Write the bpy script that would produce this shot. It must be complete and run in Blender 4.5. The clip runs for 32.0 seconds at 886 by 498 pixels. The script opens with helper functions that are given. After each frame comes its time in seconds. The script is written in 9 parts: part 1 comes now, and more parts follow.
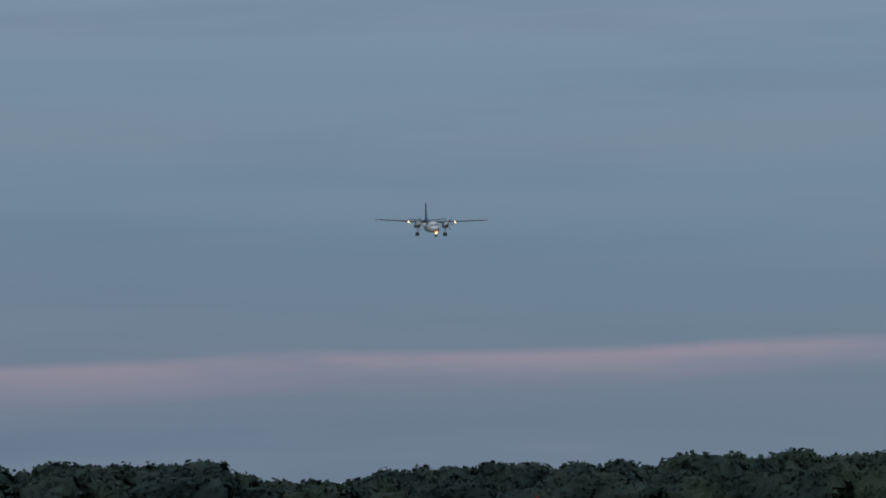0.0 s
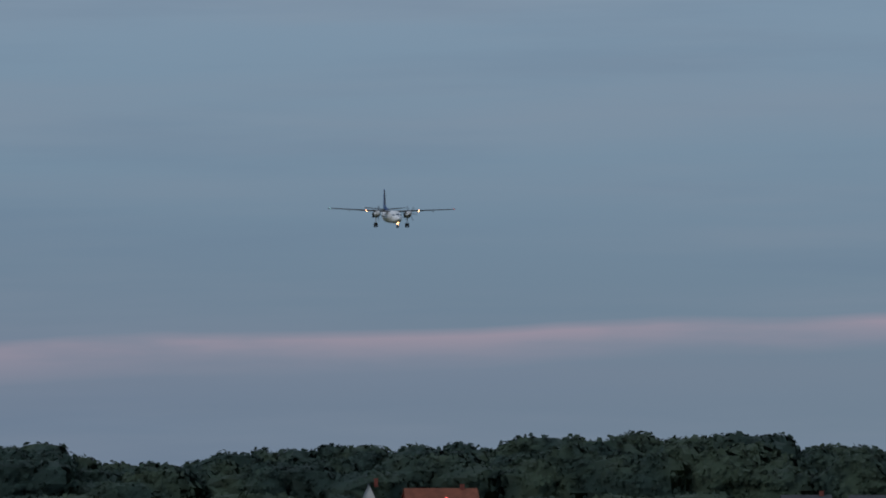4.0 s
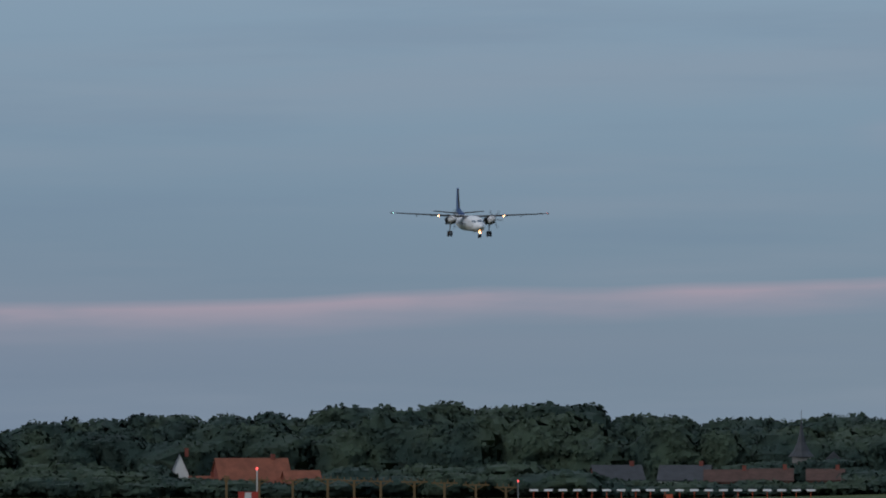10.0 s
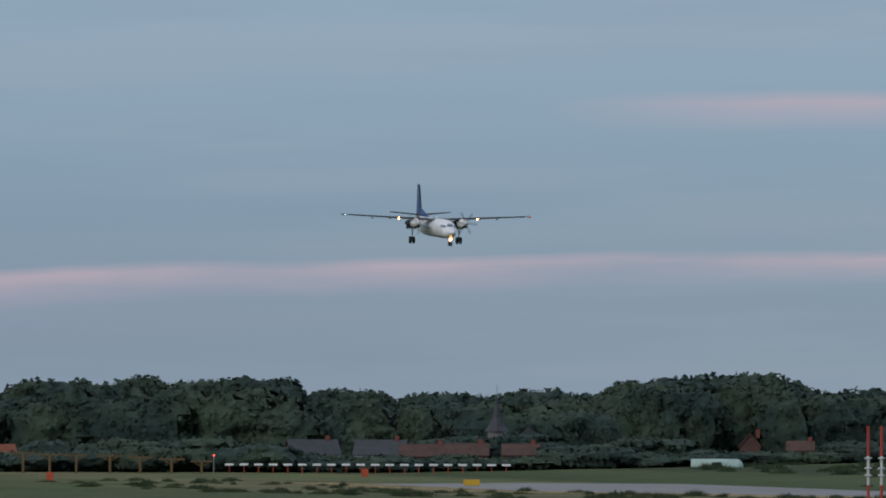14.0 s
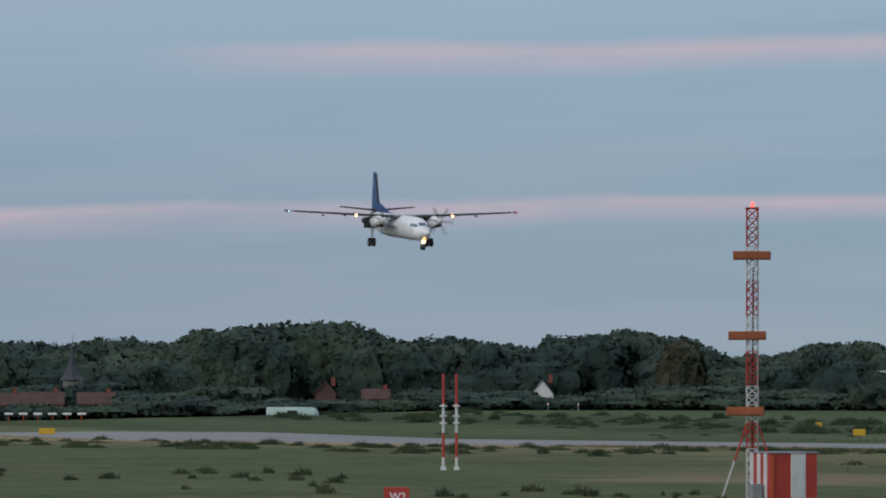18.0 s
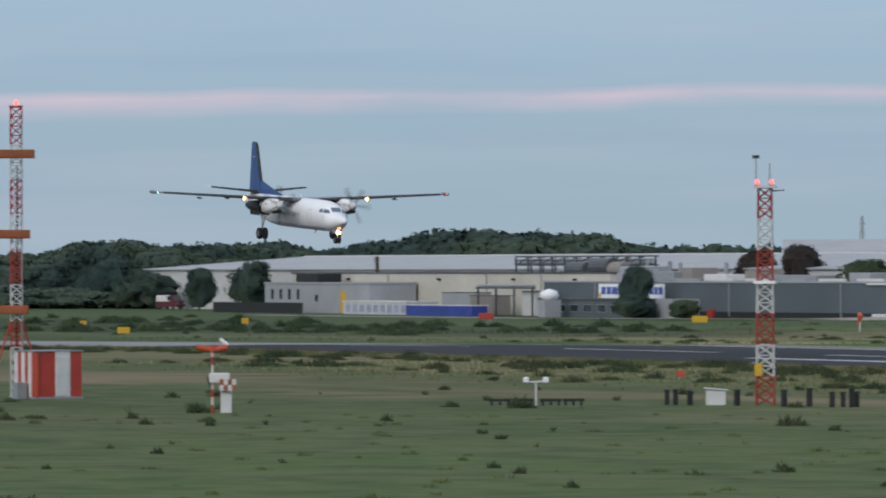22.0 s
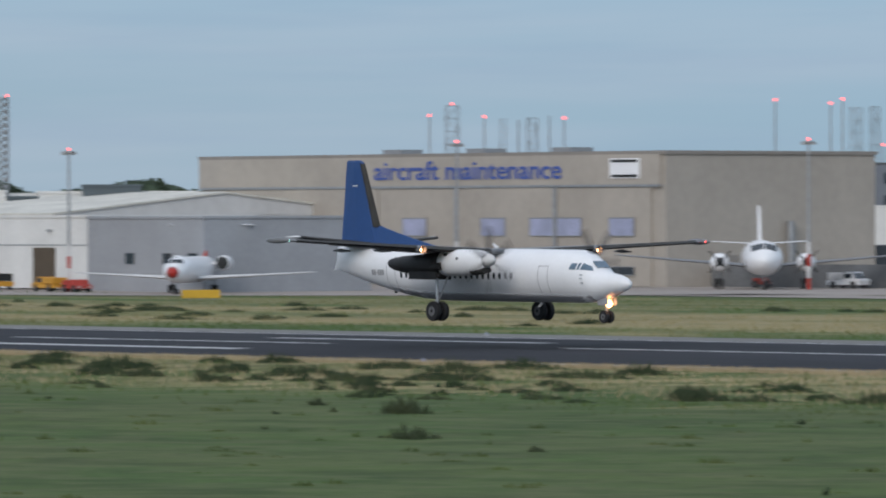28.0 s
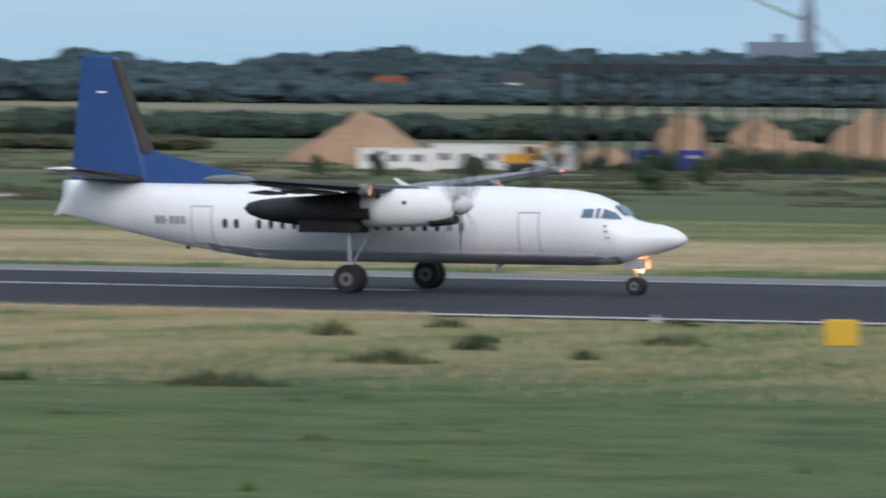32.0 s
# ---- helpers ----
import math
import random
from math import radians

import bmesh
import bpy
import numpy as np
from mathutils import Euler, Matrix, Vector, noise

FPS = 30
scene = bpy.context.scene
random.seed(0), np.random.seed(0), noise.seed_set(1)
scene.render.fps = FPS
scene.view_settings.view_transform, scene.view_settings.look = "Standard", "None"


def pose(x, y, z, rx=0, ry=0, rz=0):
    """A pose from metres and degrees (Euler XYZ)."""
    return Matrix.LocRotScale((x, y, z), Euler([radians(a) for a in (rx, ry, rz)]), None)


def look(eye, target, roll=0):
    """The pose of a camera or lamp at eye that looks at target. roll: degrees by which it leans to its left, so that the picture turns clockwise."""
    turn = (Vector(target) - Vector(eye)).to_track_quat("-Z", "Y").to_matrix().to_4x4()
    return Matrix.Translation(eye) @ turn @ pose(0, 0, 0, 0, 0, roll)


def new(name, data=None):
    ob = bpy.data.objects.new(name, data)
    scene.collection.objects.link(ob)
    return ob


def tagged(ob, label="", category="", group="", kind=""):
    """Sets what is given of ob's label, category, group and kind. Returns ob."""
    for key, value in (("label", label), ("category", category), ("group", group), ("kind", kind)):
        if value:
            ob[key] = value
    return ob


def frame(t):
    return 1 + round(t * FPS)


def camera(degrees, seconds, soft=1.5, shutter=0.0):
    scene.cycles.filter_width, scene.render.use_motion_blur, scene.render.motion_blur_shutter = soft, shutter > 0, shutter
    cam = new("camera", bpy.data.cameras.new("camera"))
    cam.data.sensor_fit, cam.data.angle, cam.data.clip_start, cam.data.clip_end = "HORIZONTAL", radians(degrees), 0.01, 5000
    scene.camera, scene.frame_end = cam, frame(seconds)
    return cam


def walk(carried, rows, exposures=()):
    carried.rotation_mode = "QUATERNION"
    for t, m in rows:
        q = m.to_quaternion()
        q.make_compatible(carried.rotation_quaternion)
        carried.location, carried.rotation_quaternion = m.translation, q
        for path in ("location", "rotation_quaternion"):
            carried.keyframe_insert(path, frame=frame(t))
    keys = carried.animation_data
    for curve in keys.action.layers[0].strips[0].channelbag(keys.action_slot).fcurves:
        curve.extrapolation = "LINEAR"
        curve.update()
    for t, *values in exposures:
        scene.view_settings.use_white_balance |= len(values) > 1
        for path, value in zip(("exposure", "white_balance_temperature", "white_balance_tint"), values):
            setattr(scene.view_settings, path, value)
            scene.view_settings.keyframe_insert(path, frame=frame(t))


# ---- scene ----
# The camera stands on a terrace beside the airfield and pans after the landing aircraft.
cam = camera(7.35, 32.0, soft=1.9, shutter=0.24)
EYE = (0.0, 0.0, 7.08)
AIM = [
    (0, -82.381, 2.019, -0.06), (0.5, -82.352, 2.052, -0.08), (1, -82.153, 1.925, -0.08), (1.5, -81.935, 1.904,
    -0.00), (2, -81.902, 1.925, -0.06), (2.5, -81.903, 1.979, -0.03), (3, -82.140, 2.080, -0.02), (3.5, -81.717,
    2.114, 0.07), (4, -81.044, 1.875, -0.01), (4.5, -80.946, 1.874, 0.01), (6.5, -80.764, 1.999, 0.09), (7, -80.561,
    1.951, 0.04), (7.5, -80.325, 1.855, 0.07), (8, -80.213, 1.828, 0.03), (8.5, -80.133, 1.827, 0.03), (9, -80.026,
    1.755, -0.01), (9.5, -79.712, 1.672, 0.03), (10, -79.473, 1.625, 0.01), (10.5, -79.280, 1.567, 0.00), (11,
    -78.921, 1.470, -0.03), (11.5, -78.344, 1.448, 0.03), (12, -78.187, 1.424, 0.10), (12.5, -77.916, 1.536, 0.11),
    (13, -77.597, 1.445, 0.07), (13.5, -77.211, 1.394, 0.10), (15.5, -75.782, 1.051, 0.18), (16, -74.872, 0.758,
    0.10), (16.5, -74.267, 1.143, -0.03), (17, -73.865, 1.121, -0.11), (17.5, -73.448, 1.129, 0.09), (18, -73.424,
    0.993, 0.05), (18.5, -73.089, 0.898, 0.01), (19, -72.543, 0.853, 0.06), (19.5, -71.836, 0.685, 0.00), (20,
    -71.277, 0.758, -0.18), (20.5, -70.403, 0.423, -0.17), (21, -69.813, -0.079, 0.06), (21.5, -68.924, 0.194, -0.28),
    (22, -67.317, 0.143, -0.15), (22.5, -66.669, 0.053, -0.32), (23, -65.800, 0.147, -0.23), (23.5, -65.138, 0.196,
    -0.22), (24, -64.335, 0.145, -0.42), (24.5, -62.417, 0.248, -0.75), (25, -60.784, -0.038, -1.18),
    (25.5, -59.774, -0.020, -1.17), (26, -58.110, 0.056, -0.72), (26.5, -56.692, 0.092, -0.58), (28.5, -48.171, -0.385, 0.10), (29,
    -44.648, -0.462, 0.31), (29.5, -41.843, -0.543, 0.27), (29.6, -41.160, -0.521, 0.25), (30, -39.174, -0.612, 0.10),
    (30.3, -37.193, -0.843, 0.21), (30.5, -35.547, -0.974, 0.36), (31, -32.424, -1.212, 0.80), (31.3, -29.934, -1.219,
    0.32), (31.5, -28.544, -1.247, 0.29), (31.7, -26.645, -1.185, 0.52), (32, -22.850, -1.225, 0.50)]


def aim(az, el, roll):
    a, e = radians(az), radians(el)
    return look(EYE, (math.sin(a) * math.cos(e), math.cos(a) * math.cos(e), EYE[2] + math.sin(e)), roll)


EXPOSE = [(0, -0.58, 6150, 10), (5, -0.48, 6200, 10), (9, -0.36, 6300, 10), (13, -0.11, 6450, 10), (16, 0.09, 6600, 11), (17, 0.11, 6600, 11), (19, 0.13, 6600, 11), (20, 0.18, 6600, 11), (21, 0.43, 6600, 11), (22, 0.46, 6600, 11), (24, 0.42, 6500, 10), (26, 0.37, 6500, 10), (27, 0.40, 6500, 10), (29, 0.51, 6500, 11), (32, 0.76, 6500, 11)]
walk(cam, [(t, aim(az, el, roll)) for t, az, el, roll in AIM], EXPOSE)

# ---- light: the sky after sunset under streaked cloud, and a broad soft sun ----
world = bpy.data.worlds.new("dusk_sky")
scene.world = world
world.use_nodes = True
wn, wl = world.node_tree.nodes, world.node_tree.links
wn.clear()


def wnode(kind, **kw):
    n = wn.new(kind)
    for k, v in kw.items():
        n.inputs[int(k[1:])].default_value = v
    return n


def wmath(op, a, b=None, c=None):
    n = wn.new("ShaderNodeMath")
    n.operation = op
    for i, s in enumerate((a, b, c)):
        if s is None:
            continue
        if isinstance(s, (int, float)):
            n.inputs[i].default_value = s
        else:
            wl.new(s, n.inputs[i])
    return n.outputs[0]


def wmix(fac, a, b):
    n = wn.new("ShaderNodeMix")
    n.data_type = "RGBA"
    for i, s in ((0, fac), (6, a), (7, b)):
        if isinstance(s, (int, float, tuple)):
            n.inputs[i].default_value = s
        else:
            wl.new(s, n.inputs[i])
    return n.outputs[2]


geo = wn.new("ShaderNodeTexCoord")
sep = wn.new("ShaderNodeSeparateXYZ")
wl.new(geo.outputs["Generated"], sep.inputs[0])
el = wmath("MULTIPLY", wmath("ARCSINE", sep.outputs[2]), 57.2958)
az = wmath("MULTIPLY", wmath("ARCTAN2", sep.outputs[0], sep.outputs[1]), 57.2958)
sky = wn.new("ShaderNodeTexSky")
sky.sky_type = "NISHITA"
sky.sun_disc = False
sky.sun_elevation, sky.sun_rotation = radians(9), radians(160)
sky.altitude, sky.dust_density = 100, 2.0
clear = wn.new("ShaderNodeVectorMath")
clear.operation = "SCALE"
clear.inputs[3].default_value = 0.10
wl.new(sky.outputs[0], clear.inputs[0])
ramp = wn.new("ShaderNodeValToRGB")
wl.new(wmath("DIVIDE", el, 90.0), ramp.inputs[0])
stops = ((0.0, (0.288, 0.388, 0.470)), (0.012, (0.268, 0.385, 0.490)), (0.024, (0.265, 0.402, 0.540)),
         (0.045, (0.325, 0.465, 0.620)), (0.2, (0.40, 0.48, 0.60)), (1.0, (0.66, 0.71, 0.80)))
while len(ramp.color_ramp.elements) < len(stops):
    ramp.color_ramp.elements.new(0.5)
for e, (p, c) in zip(ramp.color_ramp.elements, stops):
    e.position, e.color = p, (*c, 1)


def streaks(sx, sy, scale, detail, lo, hi, seed):
    """Cloud drawn out along the horizon: 0 to 1."""
    comb = wn.new("ShaderNodeCombineXYZ")
    wl.new(wmath("MULTIPLY", az, sx), comb.inputs[0])
    wl.new(wmath("MULTIPLY", wmath("ADD", el, wmath("MULTIPLY", az, -0.012)), sy), comb.inputs[1])
    comb.inputs[2].default_value = seed
    n = wnode("ShaderNodeTexNoise")
    n.inputs["Scale"].default_value, n.inputs["Detail"].default_value = scale, detail
    n.inputs["Roughness"].default_value = 0.55
    wl.new(comb.outputs[0], n.inputs["Vector"])
    m = wnode("ShaderNodeMapRange")
    m.inputs[1].default_value, m.inputs[2].default_value = lo, hi
    m.interpolation_type = "SMOOTHSTEP"
    wl.new(n.outputs[0], m.inputs[0])
    return m.outputs[0]


def band(c0, c1, low, high, first, last, soft, bow=0.0):
    """A long thin streak of cloud whose height changes from c0 to c1 degrees between two bearings."""
    f = wmath("DIVIDE", wmath("SUBTRACT", az, -86.0), 32.0)
    low = wmath("MAXIMUM", wmath("MULTIPLY", wmath("SUBTRACT", 1.25, wmath("MULTIPLY", f, 1.12)), low), 0.05)
    wob = wmath("MULTIPLY", wmath("SUBTRACT", streaks(0.35, 0.0, 1.0, 3, 0.0, 1.0, c0), 0.5), 0.12)
    mid = wmath("ADD", wmath("ADD", wmath("ADD", wmath("MULTIPLY", f, c1 - c0), c0), wmath("MULTIPLY", wmath("MULTIPLY", f, wmath("SUBTRACT", 1.0, f)), bow)), wob)
    d = wmath("SUBTRACT", el, mid)
    above = wmath("SMOOTH_MIN", wmath("MAXIMUM", wmath("SUBTRACT", 1.0, wmath("DIVIDE", wmath("MAXIMUM", d, 0.0), high)), 0.0), 1.0, 0.2)
    below = wmath("MAXIMUM", wmath("SUBTRACT", 1.0, wmath("DIVIDE", wmath("MAXIMUM", wmath("MULTIPLY", d, -1.0), 0.0), low)), 0.0)
    m = wnode("ShaderNodeMapRange")
    m.inputs[1].default_value, m.inputs[2].default_value = first, first + soft
    wl.new(az, m.inputs[0])
    k = wnode("ShaderNodeMapRange")
    k.inputs[1].default_value, k.inputs[2].default_value, k.inputs[3].default_value, k.inputs[4].default_value = last - soft, last, 1.0, 0.0
    wl.new(az, k.inputs[0])
    body = wmath("MULTIPLY", wmath("MULTIPLY", above, below), wmath("MULTIPLY", m.outputs[0], k.outputs[0]))
    rough = streaks(0.45, 3.0, 1.0, 4, 0.22, 0.66, c1 * 3)
    return wmath("MULTIPLY", body, wmath("ADD", wmath("MULTIPLY", rough, 0.75), 0.25))


cover = wmix(0.85, clear.outputs[0], ramp.outputs[0])
dusk = wnode("ShaderNodeMapRange")
dusk.inputs[1].default_value, dusk.inputs[2].default_value, dusk.inputs[3].default_value, dusk.inputs[4].default_value = -85.0, -70.0, 1.0, 0.0
wl.new(az, dusk.inputs[0])
low = wnode("ShaderNodeMapRange")
low.inputs[1].default_value, low.inputs[2].default_value, low.inputs[3].default_value, low.inputs[4].default_value = 0.2, 2.6, 1.0, 0.0
wl.new(el, low.inputs[0])
cover = wmix(wmath("MULTIPLY", wmath("MULTIPLY", dusk.outputs[0], low.outputs[0]), 0.85), cover, (0.208, 0.278, 0.385, 1))
fresh = wnode("ShaderNodeMapRange")
fresh.inputs[1].default_value, fresh.inputs[2].default_value, fresh.inputs[3].default_value, fresh.inputs[4].default_value = -58.0, -34.0, 0.0, 0.75
wl.new(az, fresh.inputs[0])
lee = wnode("ShaderNodeMapRange")
lee.inputs[1].default_value, lee.inputs[2].default_value, lee.inputs[3].default_value, lee.inputs[4].default_value = 10.0, 30.0, 1.0, 0.0
wl.new(el, lee.inputs[0])
cover = wmix(wmath("MULTIPLY", fresh.outputs[0], lee.outputs[0]), cover, (0.225, 0.368, 0.490, 1))
cover = wmix(wmath("MULTIPLY", streaks(0.11, 1.3, 1.0, 4, 0.40, 0.68, 3.1), 0.33), cover, (0.36, 0.41, 0.49, 1))
cover = wmix(wmath("MULTIPLY", streaks(0.22, 2.6, 1.0, 5, 0.45, 0.72, 8.7), 0.24), cover, (0.215, 0.305, 0.42, 1))
cover = wmix(wmath("MULTIPLY", band(0.99, 1.34, 0.26, 0.085, -95.0, -56.0, 2.0, 0.93), 0.88), cover, (0.50, 0.42, 0.495, 1))
cover = wmix(wmath("MULTIPLY", band(2.58, 2.78, 0.30, 0.12, -76.2, -55.0, 2.0), 0.8), cover, (0.50, 0.43, 0.50, 1))
tint = wmath("MULTIPLY", dusk.outputs[0], wmath("MULTIPLY", wmath("MAXIMUM", wmath("SUBTRACT", 1.0, wmath("DIVIDE", wmath("ABSOLUTE", wmath("SUBTRACT", el, 0.85)), 0.5)), 0.0), 0.3))
cover = wmix(tint, cover, (0.36, 0.355, 0.44, 1))
bgnode = wn.new("ShaderNodeBackground")
wl.new(cover, bgnode.inputs[0])
bgnode.inputs[1].default_value = 0.95
wout = wn.new("ShaderNodeOutputWorld")
wl.new(bgnode.outputs[0], wout.inputs[0])

sun_data = bpy.data.lights.new("sun", "SUN")
sun_data.energy, sun_data.angle, sun_data.color = 0.95, radians(30), (1.0, 0.95, 0.91)
sun = new("sun", sun_data)
sun.matrix_world = look((200, -300, 300), (-100, 200, 0))


# ---- materials ----
def mat(name, col, rough=0.7, metal=0.0, var=0.15, scale=1.0, bump=0.0, bscale=12.0, rnd=0.0, spec=0.4, coords="Object", stretch=(1, 1, 1), second=None):
    """A surface of one base colour that varies at two scales, with fine relief."""
    m = bpy.data.materials.new(name)
    m.use_nodes = True
    n, l = m.node_tree.nodes, m.node_tree.links
    b = n["Principled BSDF"]
    b.inputs["Roughness"].default_value, b.inputs["Metallic"].default_value = rough, metal
    b.inputs["Specular IOR Level"].default_value = spec
    tc = n.new("ShaderNodeTexCoord")
    mp = n.new("ShaderNodeMapping")
    mp.inputs["Scale"].default_value = stretch
    l.new(tc.outputs[coords], mp.inputs[0])
    fac = None
    for s, a in ((scale, 1.0), (scale * 9, 0.6)):
        t = n.new("ShaderNodeTexNoise")
        t.inputs["Scale"].default_value, t.inputs["Detail"].default_value = s, 4
        l.new(mp.outputs[0], t.inputs["Vector"])
        r = n.new("ShaderNodeMapRange")
        r.inputs[1].default_value, r.inputs[2].default_value = 0.3, 0.7
        r.inputs[3].default_value, r.inputs[4].default_value = 1 - var * a, 1 + var * a
        l.new(t.outputs[0], r.inputs[0])
        if fac is None:
            fac, first = r.outputs[0], t.outputs[0]
        else:
            k = n.new("ShaderNodeMath")
            k.operation = "MULTIPLY"
            l.new(fac, k.inputs[0]), l.new(r.outputs[0], k.inputs[1])
            fac = k.outputs[0]
    if rnd:
        oi = n.new("ShaderNodeObjectInfo")
        r = n.new("ShaderNodeMapRange")
        r.inputs[3].default_value, r.inputs[4].default_value = 1 - rnd, 1 + rnd
        l.new(oi.outputs["Random"], r.inputs[0])
        k = n.new("ShaderNodeMath")
        k.operation = "MULTIPLY"
        l.new(fac, k.inputs[0]), l.new(r.outputs[0], k.inputs[1])
        fac = k.outputs[0]
    v = n.new("ShaderNodeVectorMath")
    v.operation = "SCALE"
    v.inputs[0].default_value = col
    if second:
        mx = n.new("ShaderNodeMix")
        mx.data_type = "RGBA"
        mr = n.new("ShaderNodeMapRange")
        mr.inputs[1].default_value, mr.inputs[2].default_value = 0.42, 0.58
        l.new(first, mr.inputs[0]), l.new(mr.outputs[0], mx.inputs[0])
        mx.inputs[6].default_value, mx.inputs[7].default_value = (*col, 1), (*second, 1)
        l.new(mx.outputs[2], v.inputs[0])
    l.new(fac, v.inputs[3])
    l.new(v.outputs[0], b.inputs["Base Color"])
    if bump:
        t = n.new("ShaderNodeTexNoise")
        t.inputs["Scale"].default_value, t.inputs["Detail"].default_value = bscale, 3
        l.new(mp.outputs[0], t.inputs["Vector"])
        bp = n.new("ShaderNodeBump")
        bp.inputs["Strength"].default_value, bp.inputs["Distance"].default_value = bump, 0.05
        l.new(t.outputs[0], bp.inputs["Height"]), l.new(bp.outputs[0], b.inputs["Normal"])
    return m


def glow(name, col, power):
    m = mat(name, col, 0.3, var=0.02)
    b = m.node_tree.nodes["Principled BSDF"]
    b.inputs["Emission Color"].default_value, b.inputs["Emission Strength"].default_value = (*col, 1), power
    return m


def leafy(name, col, dark, scale=0.09, gloss=0.22):
    """Foliage: every clump its own shade, whole trees differing from their neighbours."""
    m = mat(name, col, 0.7, var=0.25, scale=scale, spec=gloss, second=dark)
    n, l = m.node_tree.nodes, m.node_tree.links
    b = n["Principled BSDF"]
    src = b.inputs["Base Color"].links[0].from_socket
    g = n.new("ShaderNodeNewGeometry")
    r = n.new("ShaderNodeMapRange")
    r.inputs[3].default_value, r.inputs[4].default_value = 0.98, 1.34
    l.new(g.outputs["Random Per Island"], r.inputs[0])
    v = n.new("ShaderNodeVectorMath")
    v.operation = "SCALE"
    l.new(src, v.inputs[0]), l.new(r.outputs[0], v.inputs[3]), l.new(v.outputs[0], b.inputs["Base Color"])
    # thin leaves let part of the light through
    through_leaf, both = n.new("ShaderNodeBsdfTranslucent"), n.new("ShaderNodeMixShader")
    both.inputs[0].default_value = 0.22
    l.new(v.outputs[0], through_leaf.inputs["Color"])
    l.new(b.outputs[0], both.inputs[1]), l.new(through_leaf.outputs[0], both.inputs[2])
    l.new(both.outputs[0], n["Material Output"].inputs["Surface"])
    return m


def glassy(name, col, rough=0.08):
    m = mat(name, col, rough, var=0.2, scale=0.6, spec=0.9)
    return m


WHITE = mat("white_paint", (0.86, 0.86, 0.87), 0.32, var=0.035, scale=0.5, spec=0.5)
BELLY = mat("grey_belly_paint", (0.36, 0.36, 0.38), 0.4, var=0.1, scale=0.6)
NAVY = mat("blue_fin_paint", (0.018, 0.066, 0.215), 0.4, var=0.07, scale=0.4, spec=0.5)
RUBBER = mat("black_rubber", (0.018, 0.018, 0.02), 0.75, var=0.2, scale=3)
BOOT = mat("black_boot", (0.035, 0.033, 0.03), 0.6, var=0.25, scale=1.5)
SOOT = mat("sooty_black_paint", (0.022, 0.021, 0.021), 0.6, var=0.3, scale=1.2)
ALLOY = mat("bare_aluminium", (0.45, 0.46, 0.48), 0.35, metal=0.7, var=0.1, scale=2)
HUB = mat("dull_hub", (0.13, 0.13, 0.135), 0.6, var=0.2, scale=3)
STEEL = mat("grey_steel", (0.33, 0.34, 0.35), 0.45, metal=0.4, var=0.12, scale=2)
WINGGREY = mat("grey_wing_paint", (0.20, 0.205, 0.215), 0.42, var=0.1, scale=0.6)
PANE = glassy("dark_glass", (0.035, 0.045, 0.055))
PANEBLUE = glassy("cockpit_glass", (0.10, 0.16, 0.22))
LINEGREY = mat("panel_line", (0.34, 0.34, 0.35), 0.5, var=0.05)
LAMP = glow("landing_light", (1.0, 0.46, 0.20), 10.0)
NOSELAMP = glow("taxi_light", (1.0, 0.42, 0.15), 11.0)
REDLAMP = glow("red_obstruction_light", (1.0, 0.10, 0.085), 2.3)
GREENLAMP = glow("green_position_light", (0.40, 1.0, 0.85), 6.0)
WHITELAMP = glow("white_position_light", (1.0, 0.95, 0.85), 6.0)
ORANGE = mat("orange_red_paint", (0.50, 0.085, 0.035), 0.55, var=0.12, scale=1.5)
SIGRED = mat("signal_red_paint", (0.42, 0.05, 0.035), 0.55, var=0.12, scale=1.2)
OFFWHITE = mat("weathered_white_paint", (0.62, 0.61, 0.60), 0.55, var=0.1, scale=1.2)
YELLOW = mat("yellow_board", (0.60, 0.36, 0.03), 0.5, var=0.1, scale=1.0)
BLACKP = mat("black_post", (0.02, 0.022, 0.022), 0.7, var=0.2, scale=3)
ASPHALT = mat("asphalt", (0.034, 0.035, 0.041), 0.9, var=0.22, scale=0.05, bump=0.3, bscale=6, spec=0.15, stretch=(0.25, 1, 1))
CONCRETE = mat("pale_concrete", (0.245, 0.235, 0.232), 0.8, var=0.14, scale=0.06, stretch=(0.3, 1, 1))
SHOULDER = mat("grey_shoulder", (0.19, 0.18, 0.172), 0.85, var=0.14, scale=0.08, stretch=(0.3, 1, 1))
MARKING = mat("white_marking", (0.62, 0.62, 0.62), 0.75, var=0.12, scale=0.8)
TARMAC = mat("apron_concrete", (0.33, 0.287, 0.255), 0.85, var=0.1, scale=0.07)
BARK = mat("bark", (0.075, 0.06, 0.045), 0.9, var=0.3, scale=3)
LEAF = leafy("oak_leaves", (0.037, 0.066, 0.055), (0.052, 0.077, 0.050), scale=0.06)
LEAFLIGHT = leafy("maple_leaves", (0.060, 0.084, 0.040), (0.046, 0.070, 0.041), scale=0.05)
LEAFRED = leafy("copper_leaves", (0.046, 0.032, 0.027), (0.031, 0.027, 0.024))
# far leaves blued and lightened: the haze is put into their colour
LEAFHAZE = leafy("hazed_far_leaves", (0.067, 0.104, 0.117), (0.057, 0.092, 0.103), scale=0.03)
STRAW = leafy("dry_grass", (0.43, 0.335, 0.205), (0.33, 0.265, 0.155), scale=0.06, gloss=0.15)
WEED = leafy("weeds", (0.034, 0.053, 0.025), (0.050, 0.062, 0.030), scale=0.3, gloss=0.15)
SAND = mat("sand", (0.335, 0.215, 0.135), 0.95, var=0.18, scale=0.15, bump=0.6, bscale=1.5)
ANTBOX = mat("amber_antenna_panel", (0.31, 0.088, 0.034), 0.55, var=0.15, scale=1.0)
